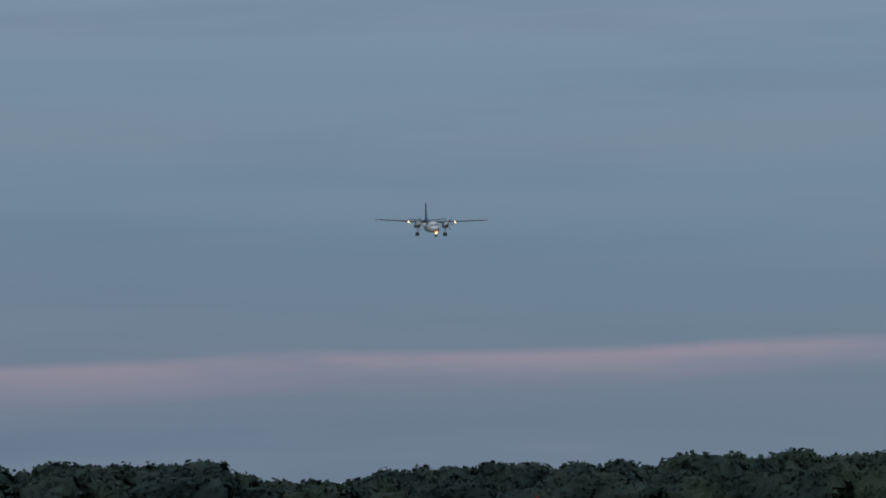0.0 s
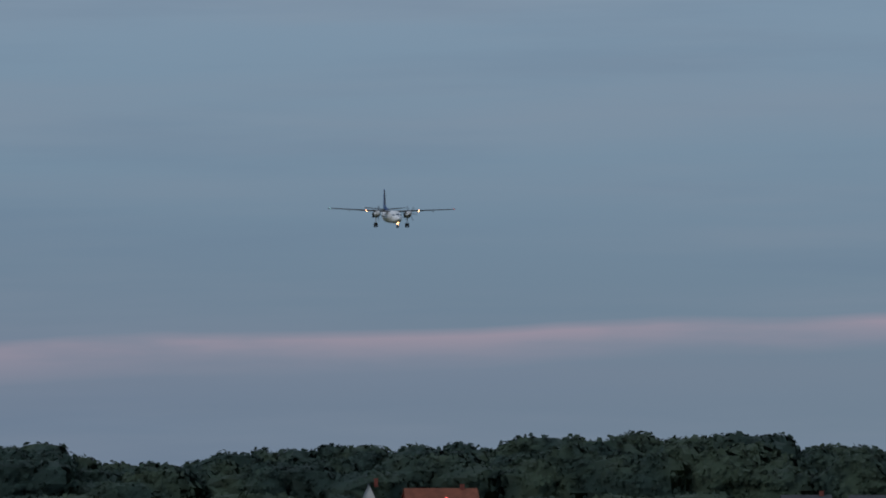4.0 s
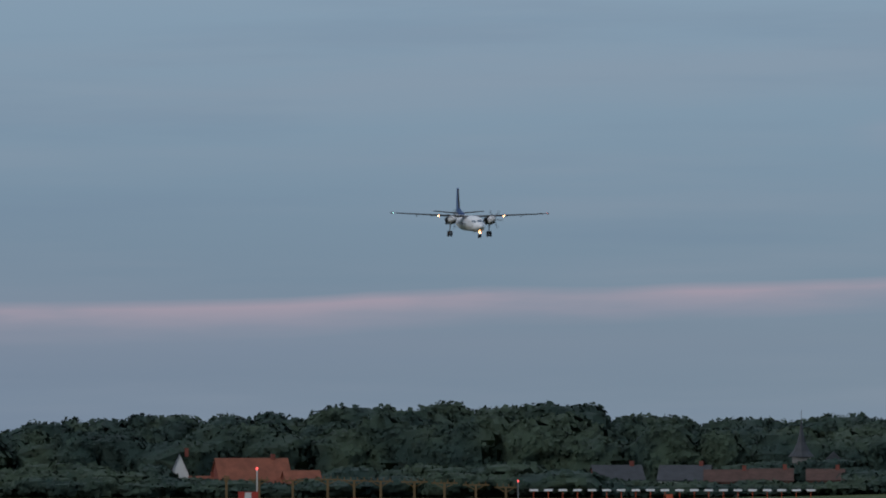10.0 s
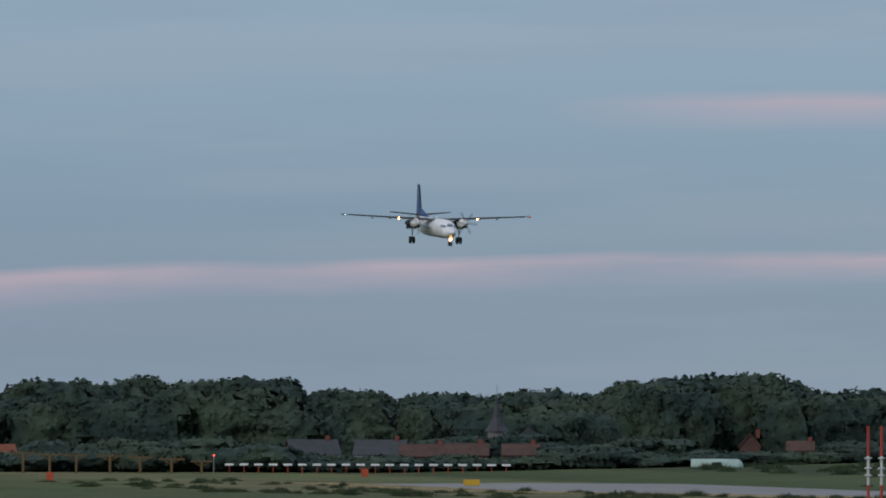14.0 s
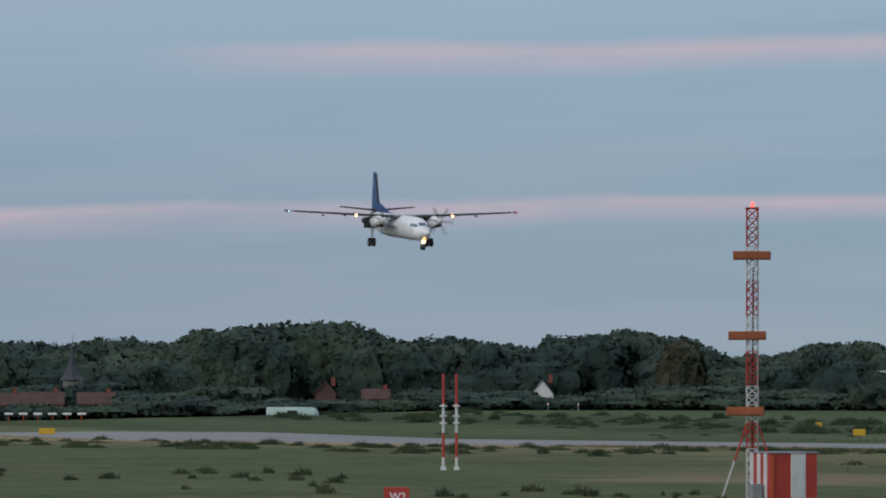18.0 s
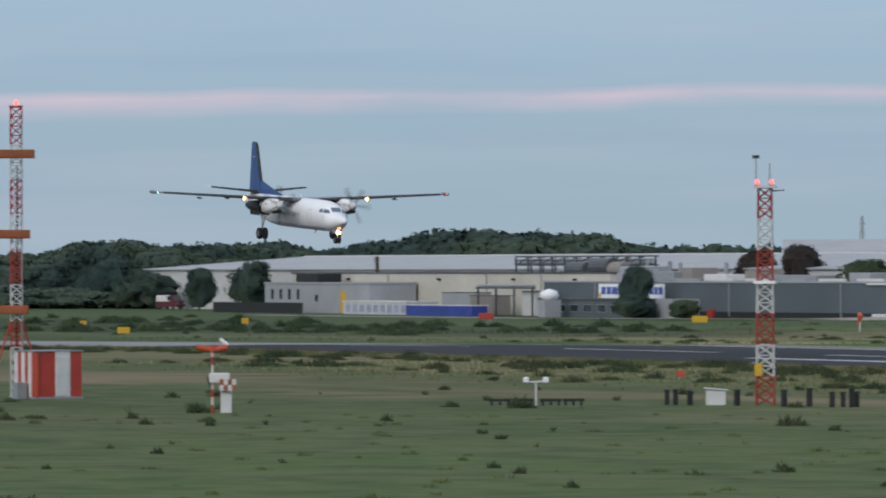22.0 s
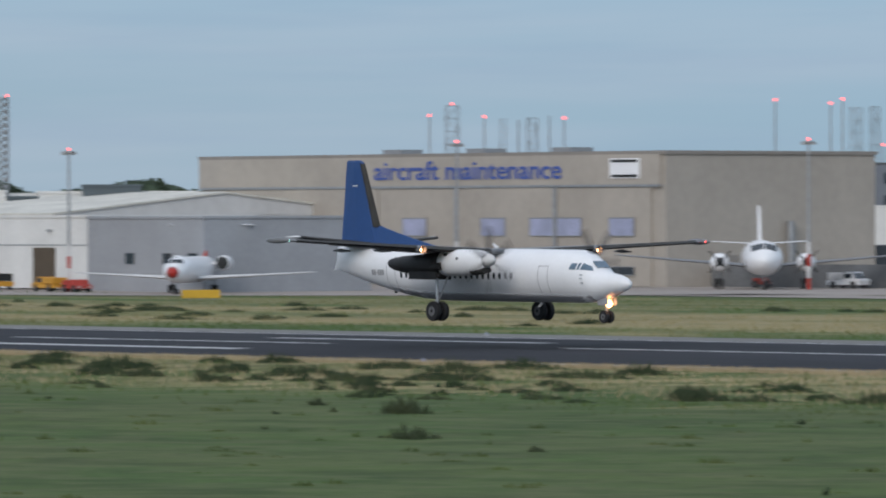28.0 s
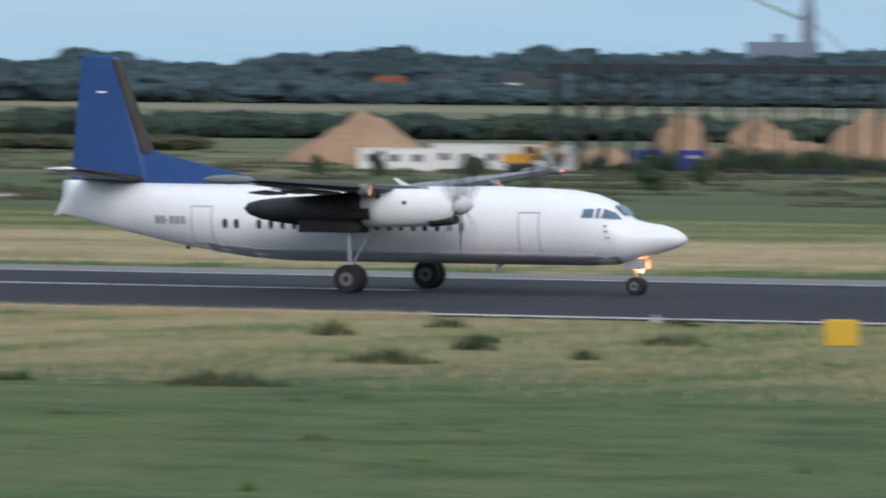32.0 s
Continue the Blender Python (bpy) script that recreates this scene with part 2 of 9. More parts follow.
LEAFTHICK = leafy("thicket_leaves", (0.059, 0.088, 0.067), (0.047, 0.074, 0.059), scale=0.03)
HEATH = leafy("brown_heath", (0.083, 0.086, 0.049), (0.065, 0.079, 0.042), scale=0.05, gloss=0.15)
STALK = leafy("green_stalks", (0.115, 0.160, 0.056), (0.085, 0.125, 0.046), scale=0.08, gloss=0.15)
STALKDARK = leafy("rank_green", (0.040, 0.066, 0.034), (0.052, 0.078, 0.036), scale=0.05, gloss=0.15)
LEAFOCHRE = leafy("ochre_leaves", (0.092, 0.085, 0.040), (0.060, 0.072, 0.038), scale=0.12)
LEAFRUST = leafy("rusty_leaves", (0.063, 0.064, 0.035), (0.049, 0.058, 0.034))
BROWNEDGE = mat("stained_brown_asphalt", (0.15, 0.118, 0.095), 0.9, var=0.2, scale=0.2)


# ---- helpers for meshes ----
def part(name, bm, material, parent=None, label="", smooth=False):
    """Links a bmesh as one mesh object under a thing or a part."""
    me = bpy.data.meshes.new(name)
    bm.normal_update()
    bm.to_mesh(me)
    bm.free()
    if smooth:
        for p in me.polygons:
            p.use_smooth = True
    me.materials.append(material)
    ob = new(name, me)
    ob.parent = parent
    if label:
        ob["label"] = label
    return ob


def thing(name, m, label, category, group="", kind=""):
    ob = new(name)
    ob.empty_display_size = 0.5
    ob.matrix_basis = Matrix.Translation((0, 0, swell(m.translation.x, m.translation.y))) @ m
    return tagged(ob, label, category, group, kind)


def mesh_from(name, verts, faces, material, parent=None, smooth=False):
    me = bpy.data.meshes.new(name)
    me.from_pydata(verts, [], faces)
    if smooth:
        for p in me.polygons:
            p.use_smooth = True
    me.materials.append(material)
    ob = new(name, me)
    ob.parent = parent
    return ob


def box(x0, x1, y0, y1, z0, z1, bm=None, bevel=0.0):
    bm = bm or bmesh.new()
    vs = [bm.verts.new((x, y, z)) for z in (z0, z1) for y in (y0, y1) for x in (x0, x1)]
    fs = [bm.faces.new([vs[i] for i in f]) for f in ((0, 2, 3, 1), (4, 5, 7, 6), (0, 1, 5, 4), (1, 3, 7, 5), (3, 2, 6, 7), (2, 0, 4, 6))]
    if bevel:
        es = {e for f in fs for e in f.edges}
        bmesh.ops.bevel(bm, geom=list(es), offset=bevel, segments=1, affect="EDGES")
    return bm


def tube(a, b, r0, r1=None, seg=8, bm=None):
    """A round bar from a to b."""
    bm = bm or bmesh.new()
    r1 = r0 if r1 is None else r1
    a, b = Vector(a), Vector(b)
    q = (b - a).to_track_quat("Z", "Y").to_matrix()
    rings = []
    for c, r in ((a, r0), (b, r1)):
        rings.append([bm.verts.new(c + q @ Vector((r * math.cos(k * 2 * math.pi / seg), r * math.sin(k * 2 * math.pi / seg), 0))) for k in range(seg)])
    for k in range(seg):
        bm.faces.new((rings[0][k], rings[0][(k + 1) % seg], rings[1][(k + 1) % seg], rings[1][k]))
    bm.faces.new(rings[0][::-1]), bm.faces.new(rings[1])
    return bm


def lathe(profile, m=None, seg=20, bm=None):
    """Turns (r, z) pairs round the z axis."""
    bm = bm or bmesh.new()
    m = m or Matrix.Identity(4)
    rings = [[bm.verts.new(m @ Vector((max(r, 0.002) * math.cos(k * 2 * math.pi / seg), max(r, 0.002) * math.sin(k * 2 * math.pi / seg), z))) for k in range(seg)] for r, z in profile]
    for p, q in zip(rings, rings[1:]):
        for k in range(seg):
            bm.faces.new((p[k], p[(k + 1) % seg], q[(k + 1) % seg], q[k]))
    bm.faces.new(rings[0][::-1]), bm.faces.new(rings[-1])
    return bm


def loft(rings, bm=None, cap=True):
    bm = bm or bmesh.new()
    rs = [[bm.verts.new(v) for v in r] for r in rings]
    n = len(rs[0])
    for p, q in zip(rs, rs[1:]):
        for k in range(n):
            bm.faces.new((p[k], p[(k + 1) % n], q[(k + 1) % n], q[k]))
    if cap:
        bm.faces.new(rs[0][::-1]), bm.faces.new(rs[-1])
    bmesh.ops.recalc_face_normals(bm, faces=bm.faces)
    return bm


def prism(outline, y0, y1, bm=None):
    """An outline in x and z, drawn out along y."""
    return loft([[(x, y0, z) for x, z in outline], [(x, y1, z) for x, z in outline]], bm)


def ss(a, b, x):
    t = min(max((x - a) / (b - a), 0.0), 1.0)
    return t * t * (3 - 2 * t)


def ground_z(x, y):
    """Height of the land: level round the camera, lower past the runway's start, rising to the far hills."""
    dip = -2.03 * min(max((-550 - x) / 300, 0), 1) * min(max((340 - y) / 80, 0), 1)
    d, a = math.hypot(x, y), math.degrees(math.atan2(x, y))
    rise = 10.4 * min(max((d - 1000) / 1600, 0), 1.25) * ss(-44, -34, a) * ss(70, 20, a) if y > 0 else 0
    return dip + rise


SWELL = ((-65.2, 0.0), (-64.4, 0.012), (-63.4, 0.036), (-62.4, 0.060), (-61.4, 0.074), (-60.8, 0.070), (-60.0, 0.064), (-59.0, 0.053), (-58.2, 0.043), (-57.0, 0.027), (-56.0, 0.022), (-55.0, 0.012), (-54.3, 0.0))


def swell(x, y):
    """The land's low rise under the hangar row: a few hundredths of a degree seen from the terrace."""
    if y < 262 or x > -250:
        return 0.0
    a = math.degrees(math.atan2(x, y))
    return math.hypot(x, y) * math.tan(radians(float(np.interp(a, [p[0] for p in SWELL], [p[1] for p in SWELL])))) * ss(262, 392, y)


def land_z(x, y):
    return ground_z(x, y) + swell(x, y)


def at(az, d):
    return d * math.sin(radians(az)), d * math.cos(radians(az))


# ---- ground ----
def grass_material():
    m = mat("grass", (0.082, 0.142, 0.037), 0.9, var=0.2, scale=0.035, bump=0.6, bscale=1.2, spec=0.15)
    n, l = m.node_tree.nodes, m.node_tree.links
    b = n["Principled BSDF"]
    src = b.inputs["Base Color"].links[0].from_socket
    g = n.new("ShaderNodeNewGeometry")
    s = n.new("ShaderNodeSeparateXYZ")
    l.new(g.outputs["Position"], s.inputs[0])

    def noisy(scale, lo, hi, sx=1.0, detail=5, sy=1.0):
        mp = n.new("ShaderNodeMapping")
        mp.inputs["Scale"].default_value = (sx, sy, 1)
        t = n.new("ShaderNodeTexNoise")
        t.inputs["Scale"].default_value, t.inputs["Detail"].default_value = scale, detail
        r = n.new("ShaderNodeMapRange")
        r.inputs[1].default_value, r.inputs[2].default_value = lo, hi
        l.new(g.outputs["Position"], mp.inputs[0]), l.new(mp.outputs[0], t.inputs["Vector"]), l.new(t.outputs[0], r.inputs[0])
        return r.outputs[0]

    def mth(op, a, c):
        k = n.new("ShaderNodeMath")
        k.operation = op
        for i, v in enumerate((a, c)):
            if isinstance(v, (int, float)):
                k.inputs[i].default_value = v
            else:
                l.new(v, k.inputs[i])
        return k.outputs[0]

    def mixc(f, col):
        nonlocal src
        k = n.new("ShaderNodeMix")
        k.data_type = "RGBA"
        l.new(f, k.inputs[0]), l.new(src, k.inputs[6])
        k.inputs[7].default_value = (*col, 1)
        src = k.outputs[2]

    y = s.outputs[1]
    wob = mth("MULTIPLY", mth("SUBTRACT", noisy(0.03, 0.3, 0.7), 0.5), 26.0)
    yy = mth("ADD", mth("ADD", y, wob), mth("MULTIPLY", mth("SUBTRACT", noisy(0.22, 0.3, 0.7, 1.0, 5, 0.4), 0.5), 15.0))

    def strip(a, c, soft, along=None):
        r1 = n.new("ShaderNodeMapRange")
        r1.inputs[1].default_value, r1.inputs[2].default_value = a, a + soft
        r2 = n.new("ShaderNodeMapRange")
        r2.inputs[1].default_value, r2.inputs[2].default_value, r2.inputs[3].default_value, r2.inputs[4].default_value = c - soft, c, 1, 0
        l.new(along or yy, r1.inputs[0]), l.new(along or yy, r2.inputs[0])
        return mth("MULTIPLY", r1.outputs[0], r2.outputs[0])

    def easting(a, c):
        r = n.new("ShaderNodeMapRange")
        r.inputs[1].default_value, r.inputs[2].default_value = a, c
        l.new(s.outputs[0], r.inputs[0])
        return r.outputs[0]

    ea = easting(-620, -330)
    # mottled turf, dry strips beside the runway, a trodden brown strip, rank dark patches
    mixc(mth("MULTIPLY", noisy(0.5, 0.36, 0.64, 1.0, 5, 0.5), 0.7), (0.066, 0.119, 0.031))
    mixc(mth("MULTIPLY", noisy(1.8, 0.44, 0.70, 1.0, 5, 0.5), 0.5), (0.135, 0.175, 0.060))
    worn = mth("SUBTRACT", 1.0, easting(-310, -255))
    mixc(mth("MULTIPLY", mth("MULTIPLY", strip(84, 120, 10), noisy(0.06, 0.36, 0.58, 0.3)), worn), (0.20, 0.152, 0.105))
    # mixes in a darker green towards the west, separately each side of the runway
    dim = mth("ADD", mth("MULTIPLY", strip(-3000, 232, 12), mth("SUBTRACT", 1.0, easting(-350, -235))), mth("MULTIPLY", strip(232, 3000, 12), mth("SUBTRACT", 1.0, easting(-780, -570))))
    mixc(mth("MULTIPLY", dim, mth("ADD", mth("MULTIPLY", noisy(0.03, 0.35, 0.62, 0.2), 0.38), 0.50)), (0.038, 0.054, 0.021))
    mixc(mth("MULTIPLY", noisy(3.4, 0.42, 0.68, 1.0, 4, 0.5), 0.42), (0.062, 0.098, 0.031))
    mixc(mth("MULTIPLY", mth("MULTIPLY", noisy(0.06, 0.46, 0.66, 0.35), strip(40, 200, 20)), 0.42), (0.150, 0.165, 0.056))
    # small-scale raggedness: dead stems, bare soil and rank green in patches of a metre or two
    rough = strip(40, 420, 20)
    mixc(mth("MULTIPLY", mth("MULTIPLY", rough, noisy(0.75, 0.50, 0.70, 1.0, 6, 0.5)), 0.42), (0.160, 0.152, 0.078))
    mixc(mth("MULTIPLY", mth("MULTIPLY", rough, noisy(0.6, 0.52, 0.72, 1.0, 6, 0.5)), 0.42), (0.055, 0.075, 0.030))
    mixc(mth("MULTIPLY", mth("MULTIPLY", strip(156, 212, 10), noisy(0.085, 0.40, 0.60, 0.3, 6)), mth("MULTIPLY", mth("SUBTRACT", 1.0, easting(-310, -250)), 0.8)), (0.145, 0.120, 0.066))
    mixc(mth("MULTIPLY", mth("MULTIPLY", strip(168, 252, 14, mth("ADD", yy, mth("MULTIPLY", easting(-150, -105), 15.0))), noisy(0.22, 0.35, 0.55, 0.9, 6, 0.28)), mth("ADD", mth("MULTIPLY", easting(-340, -200), 0.64), mth("SUBTRACT", 0.32, mth("MULTIPLY", easting(-102, -78), 0.52)))), (0.44, 0.335, 0.200))
    mixc(mth("MULTIPLY", mth("MULTIPLY", strip(266, 340, 14), noisy(0.06, 0.28, 0.52, 0.22)), mth("ADD", mth("MULTIPLY", easting(-300, -180), 0.36), mth("ADD", mth("MULTIPLY", easting(-800, -640), 0.56), 0.18))), (0.46, 0.345, 0.215))
    mixc(mth("MULTIPLY", mth("MULTIPLY", strip(326, 396, 12), noisy(0.09, 0.36, 0.56, 0.25)), mth("MULTIPLY", easting(-540, -480), 0.6)), (0.34, 0.27, 0.165))
    heath = mth("MULTIPLY", strip(560, 1060, 40), ea)
    mixc(mth("MULTIPLY", heath, noisy(0.022, 0.38, 0.60, 0.25)), (0.265, 0.190, 0.135))
    mixc(mth("MULTIPLY", mth("MULTIPLY", strip(392, 620, 16), ea), 0.62), (0.118, 0.118, 0.070))
    mixc(mth("MULTIPLY", mth("MULTIPLY", strip(385, 1060, 20), ea), mth("MULTIPLY", noisy(0.05, 0.46, 0.62, 0.3), 0.8)), (0.092, 0.096, 0.060))
    mixc(mth("MULTIPLY", noisy(0.16, 0.54, 0.68, 0.6, 5, 0.3), 0.34), (0.060, 0.080, 0.036))
    mixc(mth("MULTIPLY", mth("MULTIPLY", strip(150, 400, 20), noisy(0.5, 0.50, 0.66, 0.9, 5, 0.4)), 0.32), (0.095, 0.105, 0.052))
    west = mth("SUBTRACT", 1.0, easting(-660, -560))
    mixc(mth("MULTIPLY", mth("MULTIPLY", strip(258, 292, 8), west), 0.6), (0.070, 0.100, 0.042))
    mixc(mth("MULTIPLY", mth("MULTIPLY", strip(286, 334, 8), west), 0.75), (0.030, 0.052, 0.022))
    mixc(mth("MULTIPLY", mth("MULTIPLY", strip(330, 372, 6), west), 0.7), (0.085, 0.115, 0.052))
    turf = strip(-400, 176, 14)
    mixc(mth("MULTIPLY", mth("MULTIPLY", turf, noisy(0.07, 0.44, 0.60, 1.0, 7)), 0.6), (0.128, 0.142, 0.062))
    mixc(mth("MULTIPLY", mth("MULTIPLY", turf, noisy(0.21, 0.47, 0.63, 1.0, 6)), 0.62), (0.042, 0.070, 0.023))
    mixc(mth("MULTIPLY", mth("MULTIPLY", turf, noisy(0.36, 0.47, 0.62, 1.0, 6)), 0.55), (0.150, 0.155, 0.075))
    mixc(mth("MULTIPLY", mth("MULTIPLY", turf, noisy(1.3, 0.52, 0.68, 1.0, 5)), 0.4), (0.045, 0.072, 0.024))
    mixc(mth("MULTIPLY", mth("MULTIPLY", strip(136, 168, 10), noisy(0.05, 0.36, 0.56, 0.3, 6)), mth("MULTIPLY", mth("MULTIPLY", mth("SUBTRACT", 1.0, easting(-325, -265)), easting(-480, -410)), 0.9)), (0.255, 0.185, 0.125))
    # ploughed and cropped fields far off
    far = n.new("ShaderNodeMapRange")
    far.inputs[1].default_value, far.inputs[2].default_value = 900, 1000
    l.new(y, far.inputs[0])
    w = n.new("ShaderNodeTexWhiteNoise")
    w.noise_dimensions = "1D"
    l.new(mth("FLOOR", mth("DIVIDE", mth("ADD", mth("ADD", y, mth("MULTIPLY", noisy(0.004, 0.3, 0.7), 160.0)), mth("MULTIPLY", s.outputs[0], 0.2)), 118.0), 0.0), w.inputs["W"])
    cr = n.new("ShaderNodeValToRGB")
    cr.color_ramp.interpolation = "CONSTANT"
    for e, (p, c) in zip([cr.color_ramp.elements[0], cr.color_ramp.elements[1], cr.color_ramp.elements.new(0.45), cr.color_ramp.elements.new(0.7)],
                         ((0.0, (0.155, 0.165, 0.105)), (0.25, (0.215, 0.185, 0.14)), (0.5, (0.145, 0.148, 0.10)), (0.72, (0.25, 0.22, 0.16)))):
        e.position, e.color = p, (*c, 1)
    l.new(w.outputs[0], cr.inputs[0])
    k = n.new("ShaderNodeMix")
    k.data_type = "RGBA"
    l.new(far.outputs[0], k.inputs[0]), l.new(src, k.inputs[6]), l.new(cr.outputs[0], k.inputs[7])
    tone = n.new("ShaderNodeVectorMath")
    tone.operation = "MULTIPLY"
    tone.inputs[1].default_value = (0.865, 0.905, 0.80)
    l.new(k.outputs[2], tone.inputs[0]), l.new(tone.outputs[0], b.inputs["Base Color"])
    return m


def ground_lines():
    xs = [-4700, -4000, -3400, -3000, -2600, -2300, -2000, -1800] + list(range(-1600, -850, 50)) + list(range(-850, -400, 15)) + list(range(-400, 101, 25)) + [200, 400, 800, 1500, 3000, 4700]
    ys = [-4700, -2500, -1000, -400, -100, 0, 40, 80, 120, 160, 200, 240] + list(range(255, 460, 15)) + list(range(470, 1000, 30)) + list(range(1000, 2600, 80)) + [2700, 2900, 3200, 3600, 4200, 4700]
    return xs, ys


gx, gy = ground_lines()
gv = [(x, y, land_z(x, y)) for y in gy for x in gx]
gf = [(j * len(gx) + i, j * len(gx) + i + 1, (j + 1) * len(gx) + i + 1, (j + 1) * len(gx) + i) for j in range(len(gy) - 1) for i in range(len(gx) - 1)]
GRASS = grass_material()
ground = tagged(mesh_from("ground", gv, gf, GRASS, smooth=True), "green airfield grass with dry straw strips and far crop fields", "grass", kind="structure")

# ---- runway: crowned asphalt with a paler concrete start, edge lines, dashes and broad touchdown bars ----
RY = 232.15


def crown(o):
    return 0.035 + 0.12 * (1 - min(abs(o) / 22.5, 1))


def strip_mesh(name, x0, x1, offs, material, parent, lift=0.0, step=25):
    xs = [x0] + [x for x in range(int(math.ceil(x0 / step)) * step, int(x1), step) if x > x0] + [x1]
    if x0 < -850 < x1 and -850 not in xs:
        xs.append(-850)
        xs.sort()
    vs = [(x, RY + o, ground_z(x, RY) + crown(o) + lift) for x in xs for o in offs]
    k = len(offs)
    fs = [(i * k + j, (i + 1) * k + j, (i + 1) * k + j + 1, i * k + j + 1) for i in range(len(xs) - 1) for j in range(k - 1)]
    return mesh_from(name, vs, fs, material, parent)


runway = tagged(new("runway"), "dark asphalt runway with white edge lines and touchdown bars", "runway", kind="structure")
strip_mesh("asphalt_surface", -598, 1500, (-23.4, -22.5, -11, 0, 11, 22.5, 23.4), ASPHALT, runway)
strip_mesh("concrete_surface", -950, -598, (-23.4, -22.5, -11, 0, 11, 22.5, 23.4), CONCRETE, runway)
strip_mesh("far_shoulder", -560, 1500, (23.4, 27, 30.5), SHOULDER, runway)
strip_mesh("near_edge_line", -598, 1500, (-22.4, -21.5), MARKING, runway, 0.012)
strip_mesh("far_edge_line", -598, 1500, (21.5, 22.4), MARKING, runway, 0.012)
for k in range(14):
    strip_mesh("centre_dash", -129 - 50 * (k - 4), -99 - 50 * (k - 4), (-0.45, 0.45), MARKING, runway, 0.012)
for x0, x1, w in ((-215, -166, 3.0), (-318, -293, 1.5), (-470, -444, 1.5)):
    for side in (-1, 1):
        strip_mesh("touchdown_bar", x0, x1, sorted((side * (10.6 - w / 2), side * (10.6 + w / 2))), MARKING, runway, 0.012)

# ---- paved areas ----
ap = bmesh.new()
apron_rows = []
for i_ in range(41):
    x = -790 + 10 * i_
    y0 = float(np.interp(x, (-790, -520, -452, -390), (372, 352, 414, 452)))
    apron_rows.append([ap.verts.new((x, y0 + (560 - y0) * k_ / 14, land_z(x, y0 + (560 - y0) * k_ / 14) + 0.06)) for k_ in range(15)])
for p_, q_ in zip(apron_rows, apron_rows[1:]):
    for k_ in range(14):
        ap.faces.new((p_[k_], q_[k_], q_[k_ + 1], p_[k_ + 1]))
apron = tagged(part("apron", ap, TARMAC), "wide grey concrete apron in front of the hangars", "apron", kind="structure")


def lane(name, pts, width, material, label):
    vs = []
    for i, (x, y) in enumerate(pts):
        p, q = Vector(pts[max(i - 1, 0)]), Vector(pts[min(i + 1, len(pts) - 1)])
        t = (q - p).normalized()
        nrm = Vector((-t.y, t.x)) * width / 2
        for s in (1, -1):
            vs.append((x + s * nrm.x, y + s * nrm.y, land_z(x, y) + (0.03 if "shoulder" in name else 0.06)))
    return tagged(mesh_from(name, vs, [(2 * i, 2 * i + 1, 2 * i + 3, 2 * i + 2) for i in range(len(pts) - 1)], material), label, "taxiway", kind="structure")


lane("taxiway_shoulder", [(-640, 76), (-480, 70), (-372, 65.2), (-326, 66), (-300, 63.5), (-260, 59), (-219, 54.7), (-178, 52), (-130, 48), (-90, 43)], 21, BROWNEDGE, "brownish asphalt shoulder of the near taxiway")
lane("taxiway", [(-640, 73), (-480, 67), (-372, 61), (-326, 62), (-300, 61), (-260, 58), (-219, 54.2), (-178, 51.5), (-130, 47.5), (-90, 42.5)], 19, TARMAC, "pale concrete taxiway in the near grass")
lane("taxi_link", [(-940, 362), (-850, 368), (-767, 376)], 6, TARMAC, "narrow pale taxi lane along the apron's grass edge")
lane("taxi_link", [(-470, 405), (-400, 400), (-330, 402), (-270, 420), (-215, 450)], 14, TARMAC, "pale taxi lane leading off the apron")


FIELDGREEN = mat("young_crop", (0.12, 0.22, 0.06), 0.9, var=0.15, scale=0.05)
fv = [at(a, d) for a, d in ((-28.25, 1080), (-27.2, 1080), (-27.2, 1320), (-28.6, 1320))]
tagged(mesh_from("crop_field", [(x, y, ground_z(x, y) + 0.08) for x, y in fv], [(0, 1, 2, 3)], FIELDGREEN), "bright green young crop field on the slope", "field", kind="structure")


# ---- the landing aircraft: x forward, main wheels at x = 0, ground at z = 0 ----
def ring(x, top, bot, hw, n=24, flat=0.0):
    zc, hz = (top + bot) / 2, (top - bot) / 2
    return [(x, hw * math.sin(a), zc + hz * math.cos(a)) for a in (2 * math.pi * k / n for k in range(n))]


def foil(xl, xt, y, z, thick, n=7):
    """A wing's section between leading and trailing edge."""
    c = xl - xt
    up, lo = [], []
    for k in range(n + 1):
        t = k / n
        h = thick * c * (1.48 * math.sqrt(t) - 0.63 * t - 1.76 * t * t + 1.42 * t ** 3 - 0.51 * t ** 4) * 1.7
        up.append((xl - c * t, y, z + h * 0.62))
        lo.append((xl - c * t, y, z - h * 0.38))
    return up + lo[-2:0:-1]


FUSELAGE = [(11.66, 2.07, 2.03, 0.02), (11.52, 2.24, 1.86, 0.2), (11.2, 2.42, 1.71, 0.38), (10.7, 2.56, 1.55, 0.56), (10.1, 2.63, 1.36, 0.78), (9.58, 2.76, 1.2, 0.95),
            (9.2, 3.08, 1.13, 1.05), (8.8, 3.40, 1.08, 1.14), (8.2, 3.63, 1.06, 1.23), (7.4, 3.77, 1.05, 1.31), (6.2, 3.83, 1.05, 1.35), (4, 3.85, 1.05, 1.35),
            (0, 3.85, 1.05, 1.35), (-3.8, 3.85, 1.05, 1.35), (-5, 3.85, 1.10, 1.34), (-6.4, 3.85, 1.25, 1.29), (-8, 3.85, 1.50, 1.15), (-9.6, 3.86, 1.80, 0.93), (-11, 3.88, 2.09, 0.66),
            (-12.1, 3.92, 2.36, 0.42), (-12.9, 3.94, 2.55, 0.22), (-13.35, 3.90, 2.66, 0.12)]


